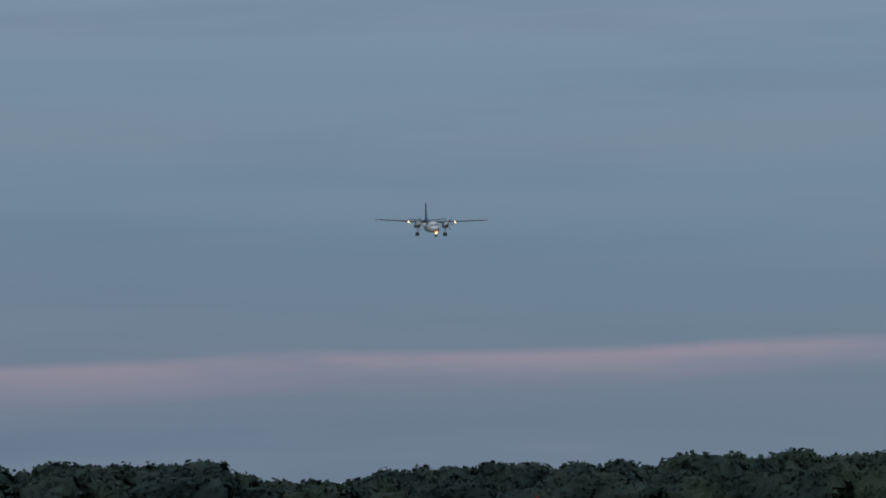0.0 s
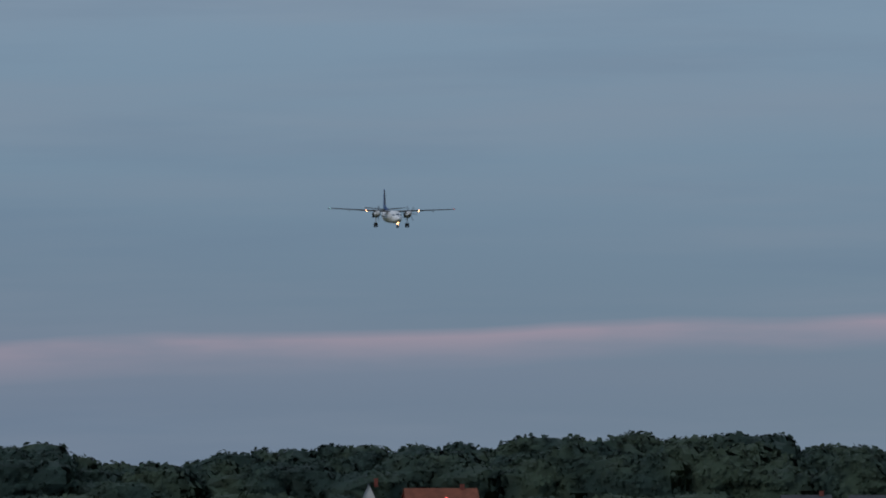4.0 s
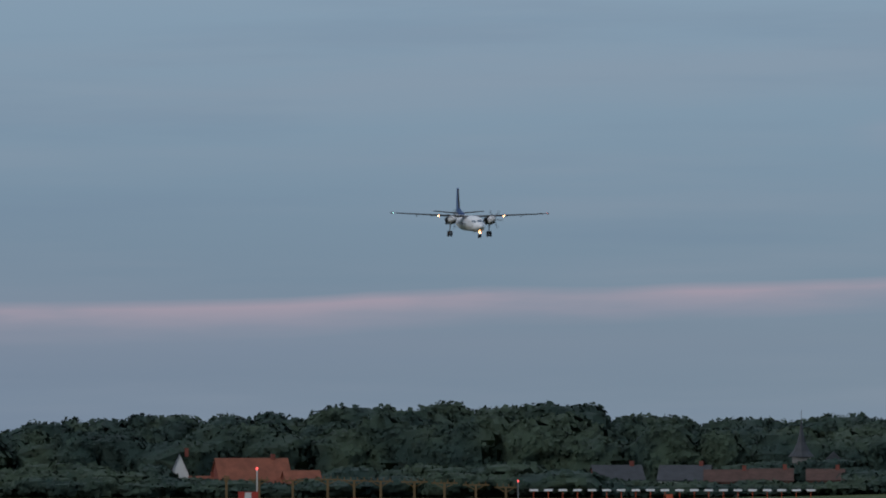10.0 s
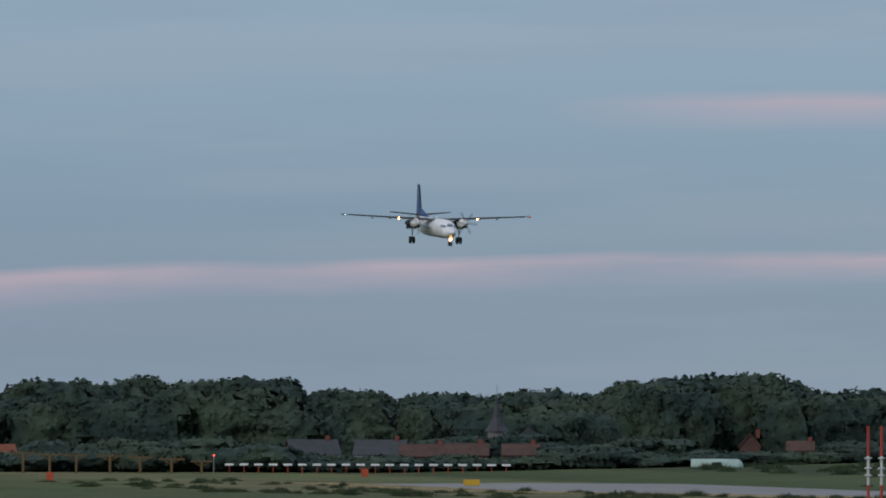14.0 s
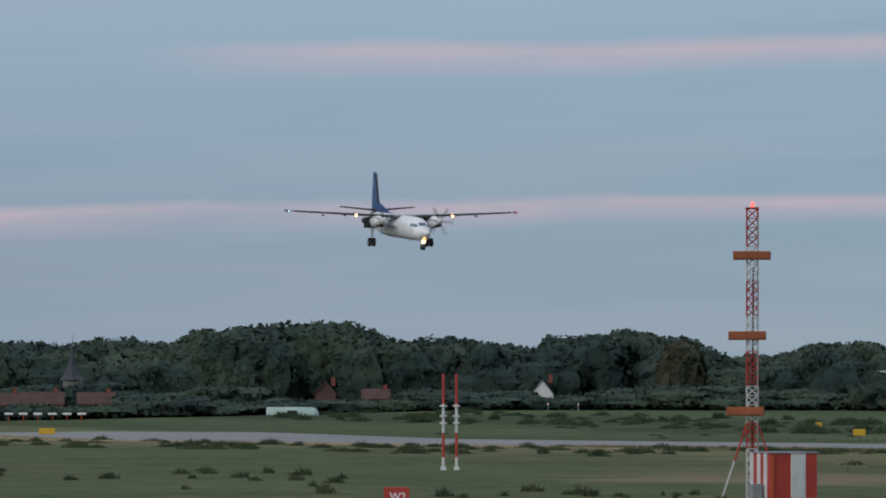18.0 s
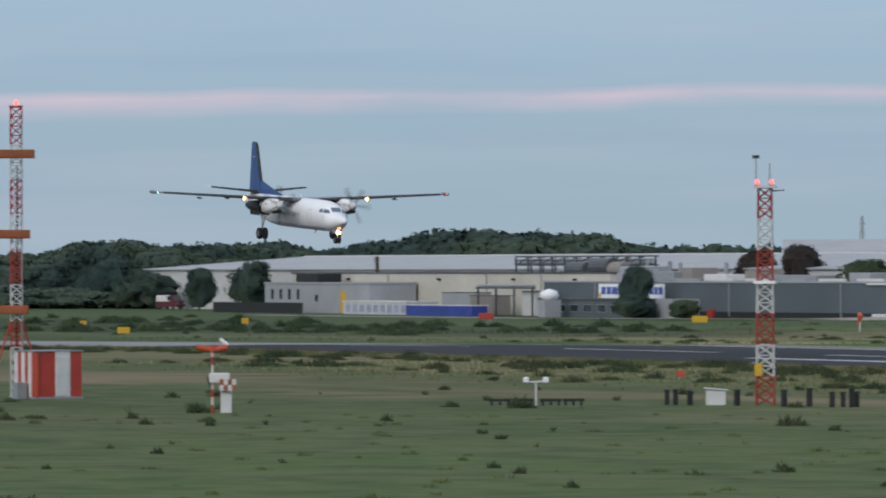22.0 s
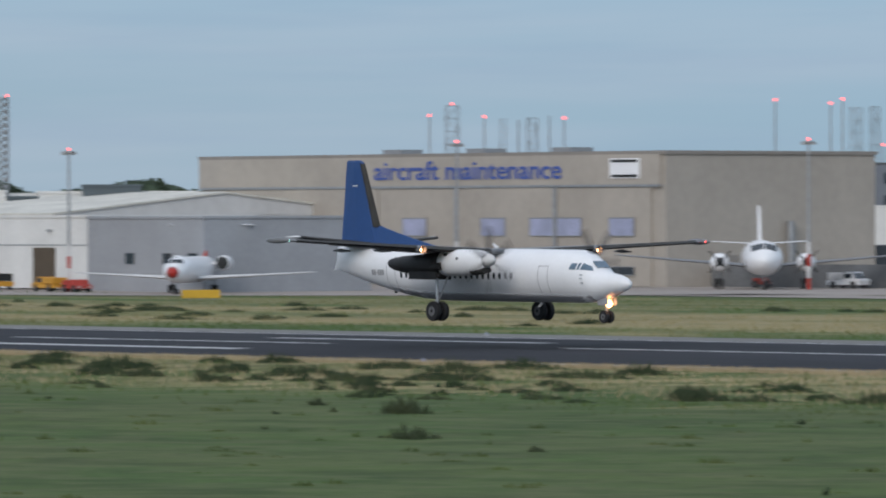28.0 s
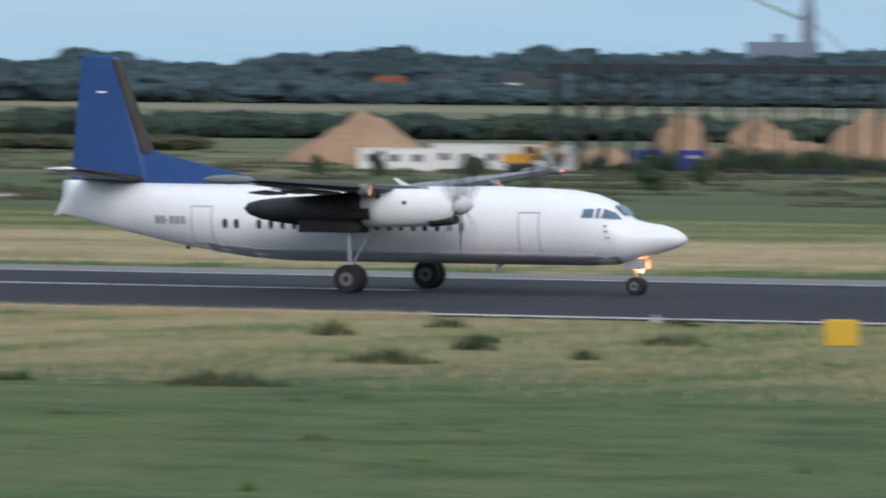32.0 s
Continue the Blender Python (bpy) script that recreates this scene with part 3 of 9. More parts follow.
def section(x):
    for p, q in zip(FUSELAGE, FUSELAGE[1:]):
        if q[0] <= x <= p[0]:
            t = (p[0] - x) / (p[0] - q[0])
            return [a + (b - a) * t for a, b in zip(p, q)][1:]
    return FUSELAGE[-1][1:]


def on_side(x, z, side, out=0.012):
    """A point on the fuselage's skin at a height."""
    top, bot, hw = section(x)
    zc, hz = (top + bot) / 2, (top - bot) / 2
    s = max(1 - ((z - zc) / hz) ** 2, 0.0)
    return (x, side * (hw * math.sqrt(s) + out), z)


def skin_patch(corners, side, out=0.014, nx=2, nz=3):
    """A patch that lies on the skin; corners: x0, x1, z0, z1 or four (x, z)."""
    if not isinstance(corners[0], tuple):
        x0, x1, z0, z1 = corners
        corners = ((x0, z0), (x1, z0), (x1, z1), (x0, z1))
    bm = bmesh.new()
    g = []
    for j in range(nz + 1):
        v = j / nz
        row = []
        for i in range(nx + 1):
            u = i / nx
            a = Vector(corners[0]).lerp(Vector(corners[1]), u)
            b = Vector(corners[3]).lerp(Vector(corners[2]), u)
            p = a.lerp(b, v)
            row.append(bm.verts.new(on_side(p.x, p.y, side, out)))
        g.append(row)
    for j in range(nz):
        for i in range(nx):
            f = [g[j][i], g[j][i + 1], g[j + 1][i + 1], g[j + 1][i]]
            bm.faces.new(f if side < 0 else f[::-1])
    return bm


def frame_patch(x0, x1, z0, z1, side, w=0.035):
    bm = skin_patch((x0, x1, z0, z0 + w), side)
    for c in ((x0, x1, z1 - w, z1), (x0, x0 + w, z0, z1), (x1 - w, x1, z0, z1)):
        b2 = skin_patch(c, side, nz=6)
        me = bpy.data.meshes.new("tmp")
        b2.to_mesh(me)
        bm.from_mesh(me)
        b2.free()
        bpy.data.meshes.remove(me)
    return bm


def wheel(parent, x, y, z, r, w, name="wheel"):
    m = pose(x, y, z, 90)
    tyre = part("tyre", lathe([(r * 0.55, -w / 2), (r * 0.93, -w / 2), (r, -w / 3.4), (r, w / 3.4), (r * 0.93, w / 2), (r * 0.55, w / 2)], m, 28), RUBBER, parent, smooth=False)
    part("rim", lathe([(r * 0.18, -w * 0.46), (r * 0.2, -w * 0.53), (r * 0.5, -w * 0.515), (r * 0.5, w * 0.515), (r * 0.2, w * 0.53), (r * 0.18, w * 0.46)], m, 20), HUB, tyre, "dull dark hub")
    return tyre


def build_aircraft():
    ac = thing("airliner", pose(-1758, RY, 72), "white twin-propeller airliner with dark blue tail fin, landing", "aircraft")
    fus = part("fuselage", loft([ring(*s) for s in FUSELAGE] + [[(-13.74 + 0.62 * (0.5 + 0.5 * math.cos(2 * math.pi * k / 24)), 0.04 * math.sin(2 * math.pi * k / 24), 3.14 + 0.58 * math.cos(2 * math.pi * k / 24)) for k in range(24)]]), WHITE, ac, smooth=True)
    part("belly", loft([[(x, (section(x)[2] + 0.012) * math.sin(a), (section(x)[0] + section(x)[1]) / 2 + ((section(x)[0] - section(x)[1]) / 2 + 0.012) * math.cos(a))
               for a in (math.pi * (0.735 + 0.53 * k / 12) for k in range(13))] for x in (9.3, 8, 6, 4, 2, 0, -2, -4, -5.5, -7)], cap=False), BELLY, fus, "dark grey belly", True)
    # cabin windows, doors, cockpit panes, registration as plain bars
    for side in (-1, 1):
        for x in (-6.1, -5.63, -4.7, -4.22, -3.75, -3.27, -2.8, -2.32, -1.85, -1.37, -0.9, -0.42, 0.05, 0.53, 1.0, 1.48, 1.95, 2.43):
            part("window", skin_patch(((x - 0.07, 2.24), (x + 0.07, 2.24), (x + 0.11, 2.42), (x - 0.11, 2.42)), side, nx=2, nz=2), PANE, fus)
            part("window_top", skin_patch(((x - 0.11, 2.42), (x + 0.11, 2.42), (x + 0.07, 2.58), (x - 0.07, 2.58)), side, nx=2, nz=2), PANE, fus)
        for x in (2.92, 3.4):
            part("blanked_window", skin_patch((x - 0.1, x + 0.1, 2.26, 2.56), side), LINEGREY, fus, "grey blanked window")
        part("service_door", frame_patch(-7.55, -6.65, 1.62, 3.05, side), LINEGREY, fus)
        part("front_door", frame_patch(5.6, 6.42, 1.35, 2.98, side), LINEGREY, fus)
        for c in (((7.98, 2.80), (8.42, 2.80), (8.42, 3.12), (8.05, 3.12)), ((8.50, 2.80), (8.64, 2.80), (8.64, 3.14), (8.50, 3.14)), ((8.72, 2.79), (9.38, 2.74), (9.16, 2.97), (8.74, 3.14))):
            part("cockpit_pane", skin_patch(c, side, 0.02, 4, 4), PANEBLUE, fus, "blue-grey cockpit glass")
        for k, (a, b) in enumerate(((0, 0.19), (0.24, 0.43), (0.47, 0.58), (0.64, 0.83), (0.88, 1.07), (1.12, 1.31))):
            z0, z1 = (2.47, 2.53) if k == 2 else (2.36, 2.66)
            part("marking", skin_patch((-9.1 + a, -9.1 + b, z0, z1), side, nz=2), LINEGREY, fus, "short dark grey registration bar")
        for x, z in ((8.95, 2.52), (8.98, 2.33), (9.05, 2.1)):
            part("probe", tube((x, side * on_side(x, z, 1)[1], z), (x - 0.05, side * (on_side(x, z, 1)[1] + 0.16), z), 0.03, seg=6), LINEGREY, fus)
    part("windshield", loft([[(9.42, y, 2.90) for y in (-0.42, 0.0, 0.42)] + [(9.02, y, 3.23) for y in (0.42, 0.0, -0.42)], [(9.45, y, 2.92) for y in (-0.42, 0.0, 0.42)] + [(9.05, y, 3.25) for y in (0.42, 0.0, -0.42)]]), PANEBLUE, fus)
    part("aerial", prism([(0.9, 3.8), (0.5, 3.8), (0.1, 4.12), (0.25, 4.12)], -0.03, 0.03), WHITE, fus, "small white blade aerial")
    part("belly_aerial", prism([(4.6, 1.1), (4.35, 1.1), (4.0, 0.78), (4.15, 0.78)], -0.03, 0.03), OFFWHITE, fus)
    part("beacon", tube((-8.2, 0, 1.55), (-8.2, 0, 1.40), 0.08), BLACKP, fus)
    # tail
    fin = part("tail_fin", loft([foil2 for foil2 in [[(x, y * 0.13, 3.75) for x, y in ((-9.35, 0), (-9.9, 1), (-11.4, 1), (-13.06, 0.15), (-13.06, -0.15), (-11.4, -1), (-9.9, -1))],
                                           [(x, y * 0.10, 8.15) for x, y in ((-10.92, 0), (-11.2, 1), (-11.9, 1), (-12.66, 0.15), (-12.66, -0.15), (-11.9, -1), (-11.2, -1))],
                                           [(x, y * 0.08, 8.5) for x, y in ((-11.1, 0), (-11.3, 1), (-11.9, 1), (-12.62, 0.15), (-12.62, -0.15), (-11.9, -1), (-11.3, -1))],
                                           [(x, y * 0.04, 8.6) for x, y in ((-11.4, 0), (-11.5, 1), (-11.9, 1), (-12.5, 0.15), (-12.5, -0.15), (-11.9, -1), (-11.5, -1))]]]), NAVY, ac, "dark blue tail fin")
    part("fin_boot", loft([[(-9.58, 0, 4.95), (-9.95, 0.115, 4.95), (-10.12, 0.12, 4.95), (-10.12, -0.12, 4.95), (-9.95, -0.115, 4.95)], [(-11.0, 0, 8.42), (-11.2, 0.105, 8.42), (-11.34, 0.11, 8.42), (-11.34, -0.11, 8.42), (-11.2, -0.105, 8.42)]]), BOOT, fin, "black leading-edge boot")
    part("dorsal_fin", loft([[(x, -w, 3.7), (x, w, 3.7), (x, w * 0.3, z), (x, -w * 0.3, z)] for x, w, z in ((-10.3, 0.12, 5.06), (-9.5, 0.12, 5.02), (-9.1, 0.12, 4.9), (-8, 0.11, 4.65), (-6.9, 0.10, 4.40), (-5.6, 0.09, 4.13), (-4.5, 0.06, 3.93), (-4.0, 0.03, 3.84))]), NAVY, fin)
    for side in (-1, 1):
        part("fin_mark", box(-11.95, -11.55, side * 0.112 - 0.004, side * 0.112 + 0.004, 7.18, 7.24), WHITE, fin, "small white mark")
        stab = part("tailplane", loft([foil(-9.95, -12.5, side * 0.05, 3.98, 0.11), foil(-10.45, -11.75, side * 4.75, 4.40, 0.10), foil(-10.7, -11.7, side * 4.87, 4.41, 0.06)]), WINGGREY, ac)
        part("tailplane_boot", loft([[(-9.92, side * 0.3, 4.02), (-10.15, side * 0.3, 4.14), (-10.15, side * 0.3, 3.9)], [(-10.42, side * 4.7, 4.40), (-10.58, side * 4.7, 4.48), (-10.58, side * 4.7, 4.33)]]), BOOT, stab)
        part("tip_cap", loft([foil(-10.5, -11.8, side * 4.78, 4.405, 0.11), foil(-10.75, -11.8, side * 4.9, 4.41, 0.08)]), WHITE, stab, "white tip cap")
        # wing
        wing = part("wing", loft([foil(2.05, -1.55, side * 0.0, 3.62, 0.13), foil(1.98, -1.5, side * 1.4, 3.66, 0.13), foil(1.5, -1.05, side * 6.2, 3.88, 0.12), foil(0.95, -0.5, side * 13.7, 4.22, 0.11), foil(0.7, -0.45, side * 14.3, 4.24, 0.09)]), WINGGREY, ac, "grey upper-surfaced high wing", True)
        part("wing_boot", loft([[(2.06 - 0.075 * y, side * y, z), (1.78 - 0.075 * y, side * y, z + 0.19 - 0.006 * y), (1.78 - 0.075 * y, side * y, z - 0.12 + 0.003 * y)] for y, z in ((1.42, 3.66), (6.2, 3.88), (13.6, 4.218))]), BOOT, wing, "black leading-edge boot")
        part("flap", loft([foil(-1.2, -2.35, side * 1.5, 3.53, 0.20), foil(-0.85, -1.9, side * 6.6, 3.80, 0.20)]), BELLY, wing, "grey lowered flap")
        part("outer_flap", loft([foil(-0.5, -1.5, side * 6.7, 3.84, 0.18), foil(-0.3, -1.15, side * 10.2, 4.02, 0.16)]), BELLY, wing)
        for y in (6.9, 9.6):
            part("flap_fairing", loft([[(0.2, side * y + 0.02, 3.72), (0.2, side * y - 0.02, 3.72), (0.2, side * y, 3.66)], [(-0.6, side * y + 0.07, 3.82), (-0.6, side * y - 0.07, 3.82), (-0.6, side * y, 3.62)], [(-1.3, side * y + 0.02, 3.74), (-1.3, side * y - 0.02, 3.74), (-1.3, side * y, 3.68)]]), WINGGREY, wing)
        part("wing_tip", lathe([(0.02, -0.95), (0.13, -0.6), (0.17, 0.1), (0.13, 0.75), (0.02, 1.1)], pose(0.1, side * 14.35, 4.25, 0, 90, 0), 12), WINGGREY, wing, "rounded grey wing tip fairing", True)
        part("position_light", lathe([(0.015, -0.05), (0.05, 0), (0.015, 0.05)], pose(0.95, side * 14.2, 4.25, 0, 90, 0), 8), GREENLAMP if side < 0 else REDLAMP, wing, "lit position light")
        lamp = part("landing_light", lathe([(0.02, -0.01), (0.16, 0.0), (0.15, 0.03), (0.06, 0.05)], pose(1.5, side * 6.02, 3.80, 0, 90, 0), 14), LAMP, wing, "glowing landing light")
        hood = bmesh.new()
        bmesh.ops.create_cone(hood, segments=16, radius1=0.215, radius2=0.215, depth=0.40, cap_ends=False, matrix=pose(1.62, side * 6.02, 3.80, 0, 90, 0))
        part("lamp_hood", hood, WINGGREY, lamp)
        # nacelle
        y = side * 3.6
        nac = part("nacelle", loft([[(x, y + w * math.sin(a), zc + hz * math.cos(a)) for a in (2 * math.pi * k / 18 for k in range(18))] for x, zc, w, hz in
                                    ((4.12, 3.25, 0.36, 0.38), (4.0, 3.2, 0.47, 0.52), (3.5, 3.16, 0.56, 0.64), (2.6, 3.13, 0.60, 0.69), (1.4, 3.1, 0.60, 0.70), (0.6, 3.08, 0.58, 0.66))]), WHITE, ac, "white engine cowling", True)
        part("rear_nacelle", loft([[(x, y + w * math.sin(a), zc + hz * math.cos(a)) for a in (2 * math.pi * k / 18 for k in range(18))] for x, zc, w, hz in
                                   ((0.62, 3.06, 0.585, 0.665), (0.0, 2.98, 0.58, 0.66), (-1.4, 2.95, 0.55, 0.58), (-2.8, 2.98, 0.44, 0.46), (-3.6, 3.0, 0.33, 0.35), (-4.05, 3.02, 0.2, 0.22), (-4.25, 3.03, 0.03, 0.03))]), SOOT, nac, "black sooty rear of the nacelle", True)
        part("gear_bay", box(-1.7, 0.55, y - 0.42, y + 0.42, 2.28, 2.7, bevel=0.08), SOOT, nac)
        part("exhaust", tube((0.2, y - 0.62, 2.86), (1.0, y - 0.60, 2.9), 0.2, 0.21, 12), SOOT, nac, "black exhaust pipe")
        part("intake", loft([[(4.14, y + 0.33 * math.sin(a), 2.72 + 0.17 * math.cos(a)) for a in (2 * math.pi * k / 12 for k in range(12))], [(3.2, y + 0.40 * math.sin(a), 2.66 + 0.22 * math.cos(a)) for a in (2 * math.pi * k / 12 for k in range(12))]]), BOOT, nac, "dark air intake")
        for x, z in ((1.3, 3.52), (2.35, 3.32)):
            part("port", tube((x, y - 0.45, z), (x, y - 0.62, z), 0.075, seg=10), SOOT, nac)
        # propeller
        prop = new("propeller")
        prop.parent = ac
        prop.matrix_basis = pose(4.32, y, 3.25)
        part("spinner", lathe([(0.36, -0.2), (0.36, 0.0), (0.3, 0.2), (0.18, 0.38), (0.02, 0.5)], pose(0, 0, 0, 0, 90, 0), 16), OFFWHITE, prop, "white spinner", True)
        for k in range(6):
            a = k * math.pi / 3
            bl = part("blade", loft([[(-tw * w, -w, r), (0.03, 0, r), (tw * w, w, r), (-0.03, 0, r)] for r, w, tw in ((0.3, 0.09, 1.4), (0.7, 0.15, 1.1), (1.2, 0.16, 0.8), (1.6, 0.14, 0.6), (1.83, 0.08, 0.5))]), BLADE, prop)
            bl.matrix_basis = pose(0, 0, 0, math.degrees(a))
        prop["label"] = "six-bladed black propeller"
        PROPS.append(prop)
        # main gear
        leg = part("main_gear", tube((-0.1, y, 2.5), (0.0, y, 0.62), 0.085, 0.075, 10), ALLOY, ac, "main landing gear leg")
        part("axle", tube((0, y - 0.36, 0.53), (0, y + 0.36, 0.53), 0.06), STEEL, leg)
        part("drag_brace", tube((0.95, y, 2.5), (0.02, y, 0.95), 0.05, 0.045), ALLOY, leg)
        part("torque_link", tube((-0.22, y, 1.1), (-0.02, y, 0.7), 0.03), STEEL, leg)
        for o in (-0.26, 0.26):
            wheel(leg, 0, y + o, 0.525, 0.525, 0.3)
        for o in (-0.5, 0.5):
            part("gear_door", box(-1.85, 0.5, y + o - 0.02, y + o + 0.02, 2.2, 2.62, bevel=0.01), SOOT, leg)
    leg = part("nose_gear", tube((9.6, 0, 1.5), (9.7, 0, 0.36), 0.06, 0.05, 10), ALLOY, ac, "nose landing gear leg")
    part("axle", tube((9.7, -0.24, 0.33), (9.7, 0.24, 0.33), 0.04), STEEL, leg)
    for o in (-0.17, 0.17):
        wheel(leg, 9.7, o, 0.335, 0.335, 0.2)
    part("taxi_light", lathe([(0.02, -0.03), (0.2, 0.0), (0.2, 0.04), (0.05, 0.07)], pose(9.86, 0, 1.02, 0, 90, 0), 12), NOSELAMP, leg, "glowing taxi light")
    for o in (-0.3, 0.3):
        part("gear_door", box(9.3, 10.15, o - 0.015, o + 0.015, 0.95, 1.32), BELLY, leg)
    part("lamp_bracket", box(9.3, 9.55, -0.1, 0.1, 0.92, 1.15), STEEL, leg)
    return ac


PROPS = []
BLADE = mat("spinning_blade", (0.05, 0.05, 0.055), 0.5, var=0.1)
BLADE.node_tree.nodes["Principled BSDF"].inputs["Alpha"].default_value = 0.26
airliner = build_aircraft()

# puffs of tyre smoke that rise from the runway at touchdown
SMOKE = mat("tyre_smoke", (0.55, 0.66, 0.80), 1.0, var=0.1, scale=1.0)
_b = SMOKE.node_tree.nodes["Principled BSDF"]
_b.inputs["Alpha"].default_value = 0.13
SMOKES = []


def build_smoke(label, k):
    ob = thing("tyre_smoke", pose(0, 0, -30), label, "smoke")
    rng = random.Random(5 + k)
    for j in range(16):
        bm = bmesh.new()
        bmesh.ops.create_icosphere(bm, subdivisions=2, radius=1.0)
        sx, sy, sz = rng.uniform(0.4, 1.0), rng.uniform(0.25, 0.5), rng.uniform(0.08, 0.17)
        ox, oy = rng.uniform(-2.0, 2.0), rng.uniform(-0.5, 0.5)
        for v in bm.verts:
            p = v.co.copy()
            f = 1 + 0.35 * noise.noise(p * 2.2 + Vector((j, k, 0)))
            v.co = (ox + p.x * sx * f, oy + p.y * sy * f, 0.2 + p.z * sz * f)
        part("puff", bm, SMOKE, ob, smooth=True)
    return ob


for k in range(4):
    SMOKES.append(build_smoke("pale blue tyre smoke drifting low over the asphalt", k))


# ---- buildings ----
def cladding(name, col, pitch=3.0, var=0.08, rough=0.6, amount=0.12):
    """Profiled metal sheets: fine upright ribs over weathered paint."""
    m = mat(name, col, rough, var=var, scale=0.12)
    n, l = m.node_tree.nodes, m.node_tree.links
    b = n["Principled BSDF"]
    tc = n.new("ShaderNodeTexCoord")
    w = n.new("ShaderNodeTexWave")
    w.bands_direction = "X"
    w.inputs["Scale"].default_value = pitch
    l.new(tc.outputs["Object"], w.inputs["Vector"])
    bp = n.new("ShaderNodeBump")
    bp.inputs["Strength"].default_value, bp.inputs["Distance"].default_value = 0.5, 0.04
    l.new(w.outputs[0], bp.inputs["Height"]), l.new(bp.outputs[0], b.inputs["Normal"])
    return m


CREAM = cladding("cream_cladding", (0.56, 0.53, 0.46))
PALE = cladding("pale_cladding", (0.60, 0.60, 0.59))
GREYCLAD = cladding("grey_cladding", (0.155, 0.155, 0.165))
BLUEGREY = cladding("blue_grey_cladding", (0.098, 0.122, 0.134))
TAUPE = cladding("taupe_cladding", (0.27, 0.245, 0.22))
BEIGE = cladding("beige_panels", (0.40, 0.36, 0.312), 0.6)
METALROOF = cladding("metal_roof", (0.40, 0.41, 0.42), 2.0)
PALEROOF = mat("pale_fibre_roof", (0.62, 0.60, 0.54), 0.85, var=0.14, scale=0.2, bump=0.3, bscale=3)
DARKROOF = mat("dark_roof_felt", (0.09, 0.095, 0.10), 0.85, var=0.2, scale=0.3)
BRICK = mat("red_brick", (0.205, 0.062, 0.045), 0.85, var=0.16, scale=0.4, bump=0.4, bscale=8)
RENDERW = mat("white_plaster", (0.69, 0.685, 0.665), 0.8, var=0.07, scale=0.3)
GREYPANEL = mat("grey_panels", (0.33, 0.34, 0.36), 0.55, var=0.07, scale=0.25)
TILES = mat("red_roof_tiles", (0.235, 0.078, 0.045), 0.8, var=0.2, scale=0.7, bump=0.5, bscale=5)
SLATE = mat("slate_tiles", (0.05, 0.054, 0.062), 0.7, var=0.2, scale=0.8, bump=0.4, bscale=6)
CRANEYEL = mat("crane_yellow", (0.57, 0.285, 0.035), 0.5, var=0.12, scale=0.8)
DOORYEL = mat("yellow_door_paint", (0.60, 0.36, 0.04), 0.55, var=0.1, scale=0.6)
DOORRED = mat("dark_red_panel", (0.10, 0.020, 0.026), 0.5, var=0.1)
BLUETARP = mat("blue_sheet", (0.035, 0.06, 0.30), 0.5, var=0.15, scale=0.5)
GREENGLASS = glassy("green_tinted_glass", (0.035, 0.062, 0.06), 0.25)
LILAC = glassy("pale_blind_window", (0.34, 0.36, 0.50), 0.3)
LETTER = mat("blue_lettering", (0.05, 0.10, 0.36), 0.5, var=0.05)
BLASTWALL = mat("blast_fence", (0.145, 0.15, 0.155), 0.7, var=0.2, scale=0.3)


def zel(el, d):
    return EYE[2] + d * math.tan(radians(el))


def facing(az0, az1, d, turn=0.0, z=None):
    """The pose of a front that looks back at the camera between two bearings, and its width."""
    a = (az0 + az1) / 2
    x, y = at(a, d)
    return pose(x, y, ground_z(x, y) if z is None else z, 0, 0, -a + turn), radians(az1 - az0) * d


def window(parent, x0, x1, z0, z1, material=None, y=0.0, frame_mat=None, bars=0, fw=0.09):
    """A window in a front at y: a frame that stands proud, a pane set back, upright bars."""
    bm = box(x0, x1, y - 0.06, y, z0, z0 + fw)
    for c in ((x0, x1, z1 - fw, z1), (x0, x0 + fw, z0 + fw, z1 - fw), (x1 - fw, x1, z0 + fw, z1 - fw)):
        box(c[0], c[1], y - 0.06, y, c[2], c[3], bm)
    for k in range(bars):
        xm = x0 + (x1 - x0) * (k + 1) / (bars + 1)
        box(xm - fw / 2, xm + fw / 2, y - 0.05, y, z0 + fw, z1 - fw, bm)
    w = part("window", bm, frame_mat or STEEL, parent)
    part("pane", box(x0 + fw, x1 - fw, y - 0.025, y - 0.005, z0 + fw, z1 - fw), material or PANE, w)
    return w


def door_leaf(parent, x0, x1, z1, material, y=0.0, leaves=1, name="door", label="", z0=0.0):
    s = (x1 - x0) / leaves
    for k in range(leaves):
        part(name, box(x0 + k * s + 0.03, x0 + (k + 1) * s - 0.03, y - 0.09, y, z0 + 0.03, z1, bevel=0.02), material, parent, label)


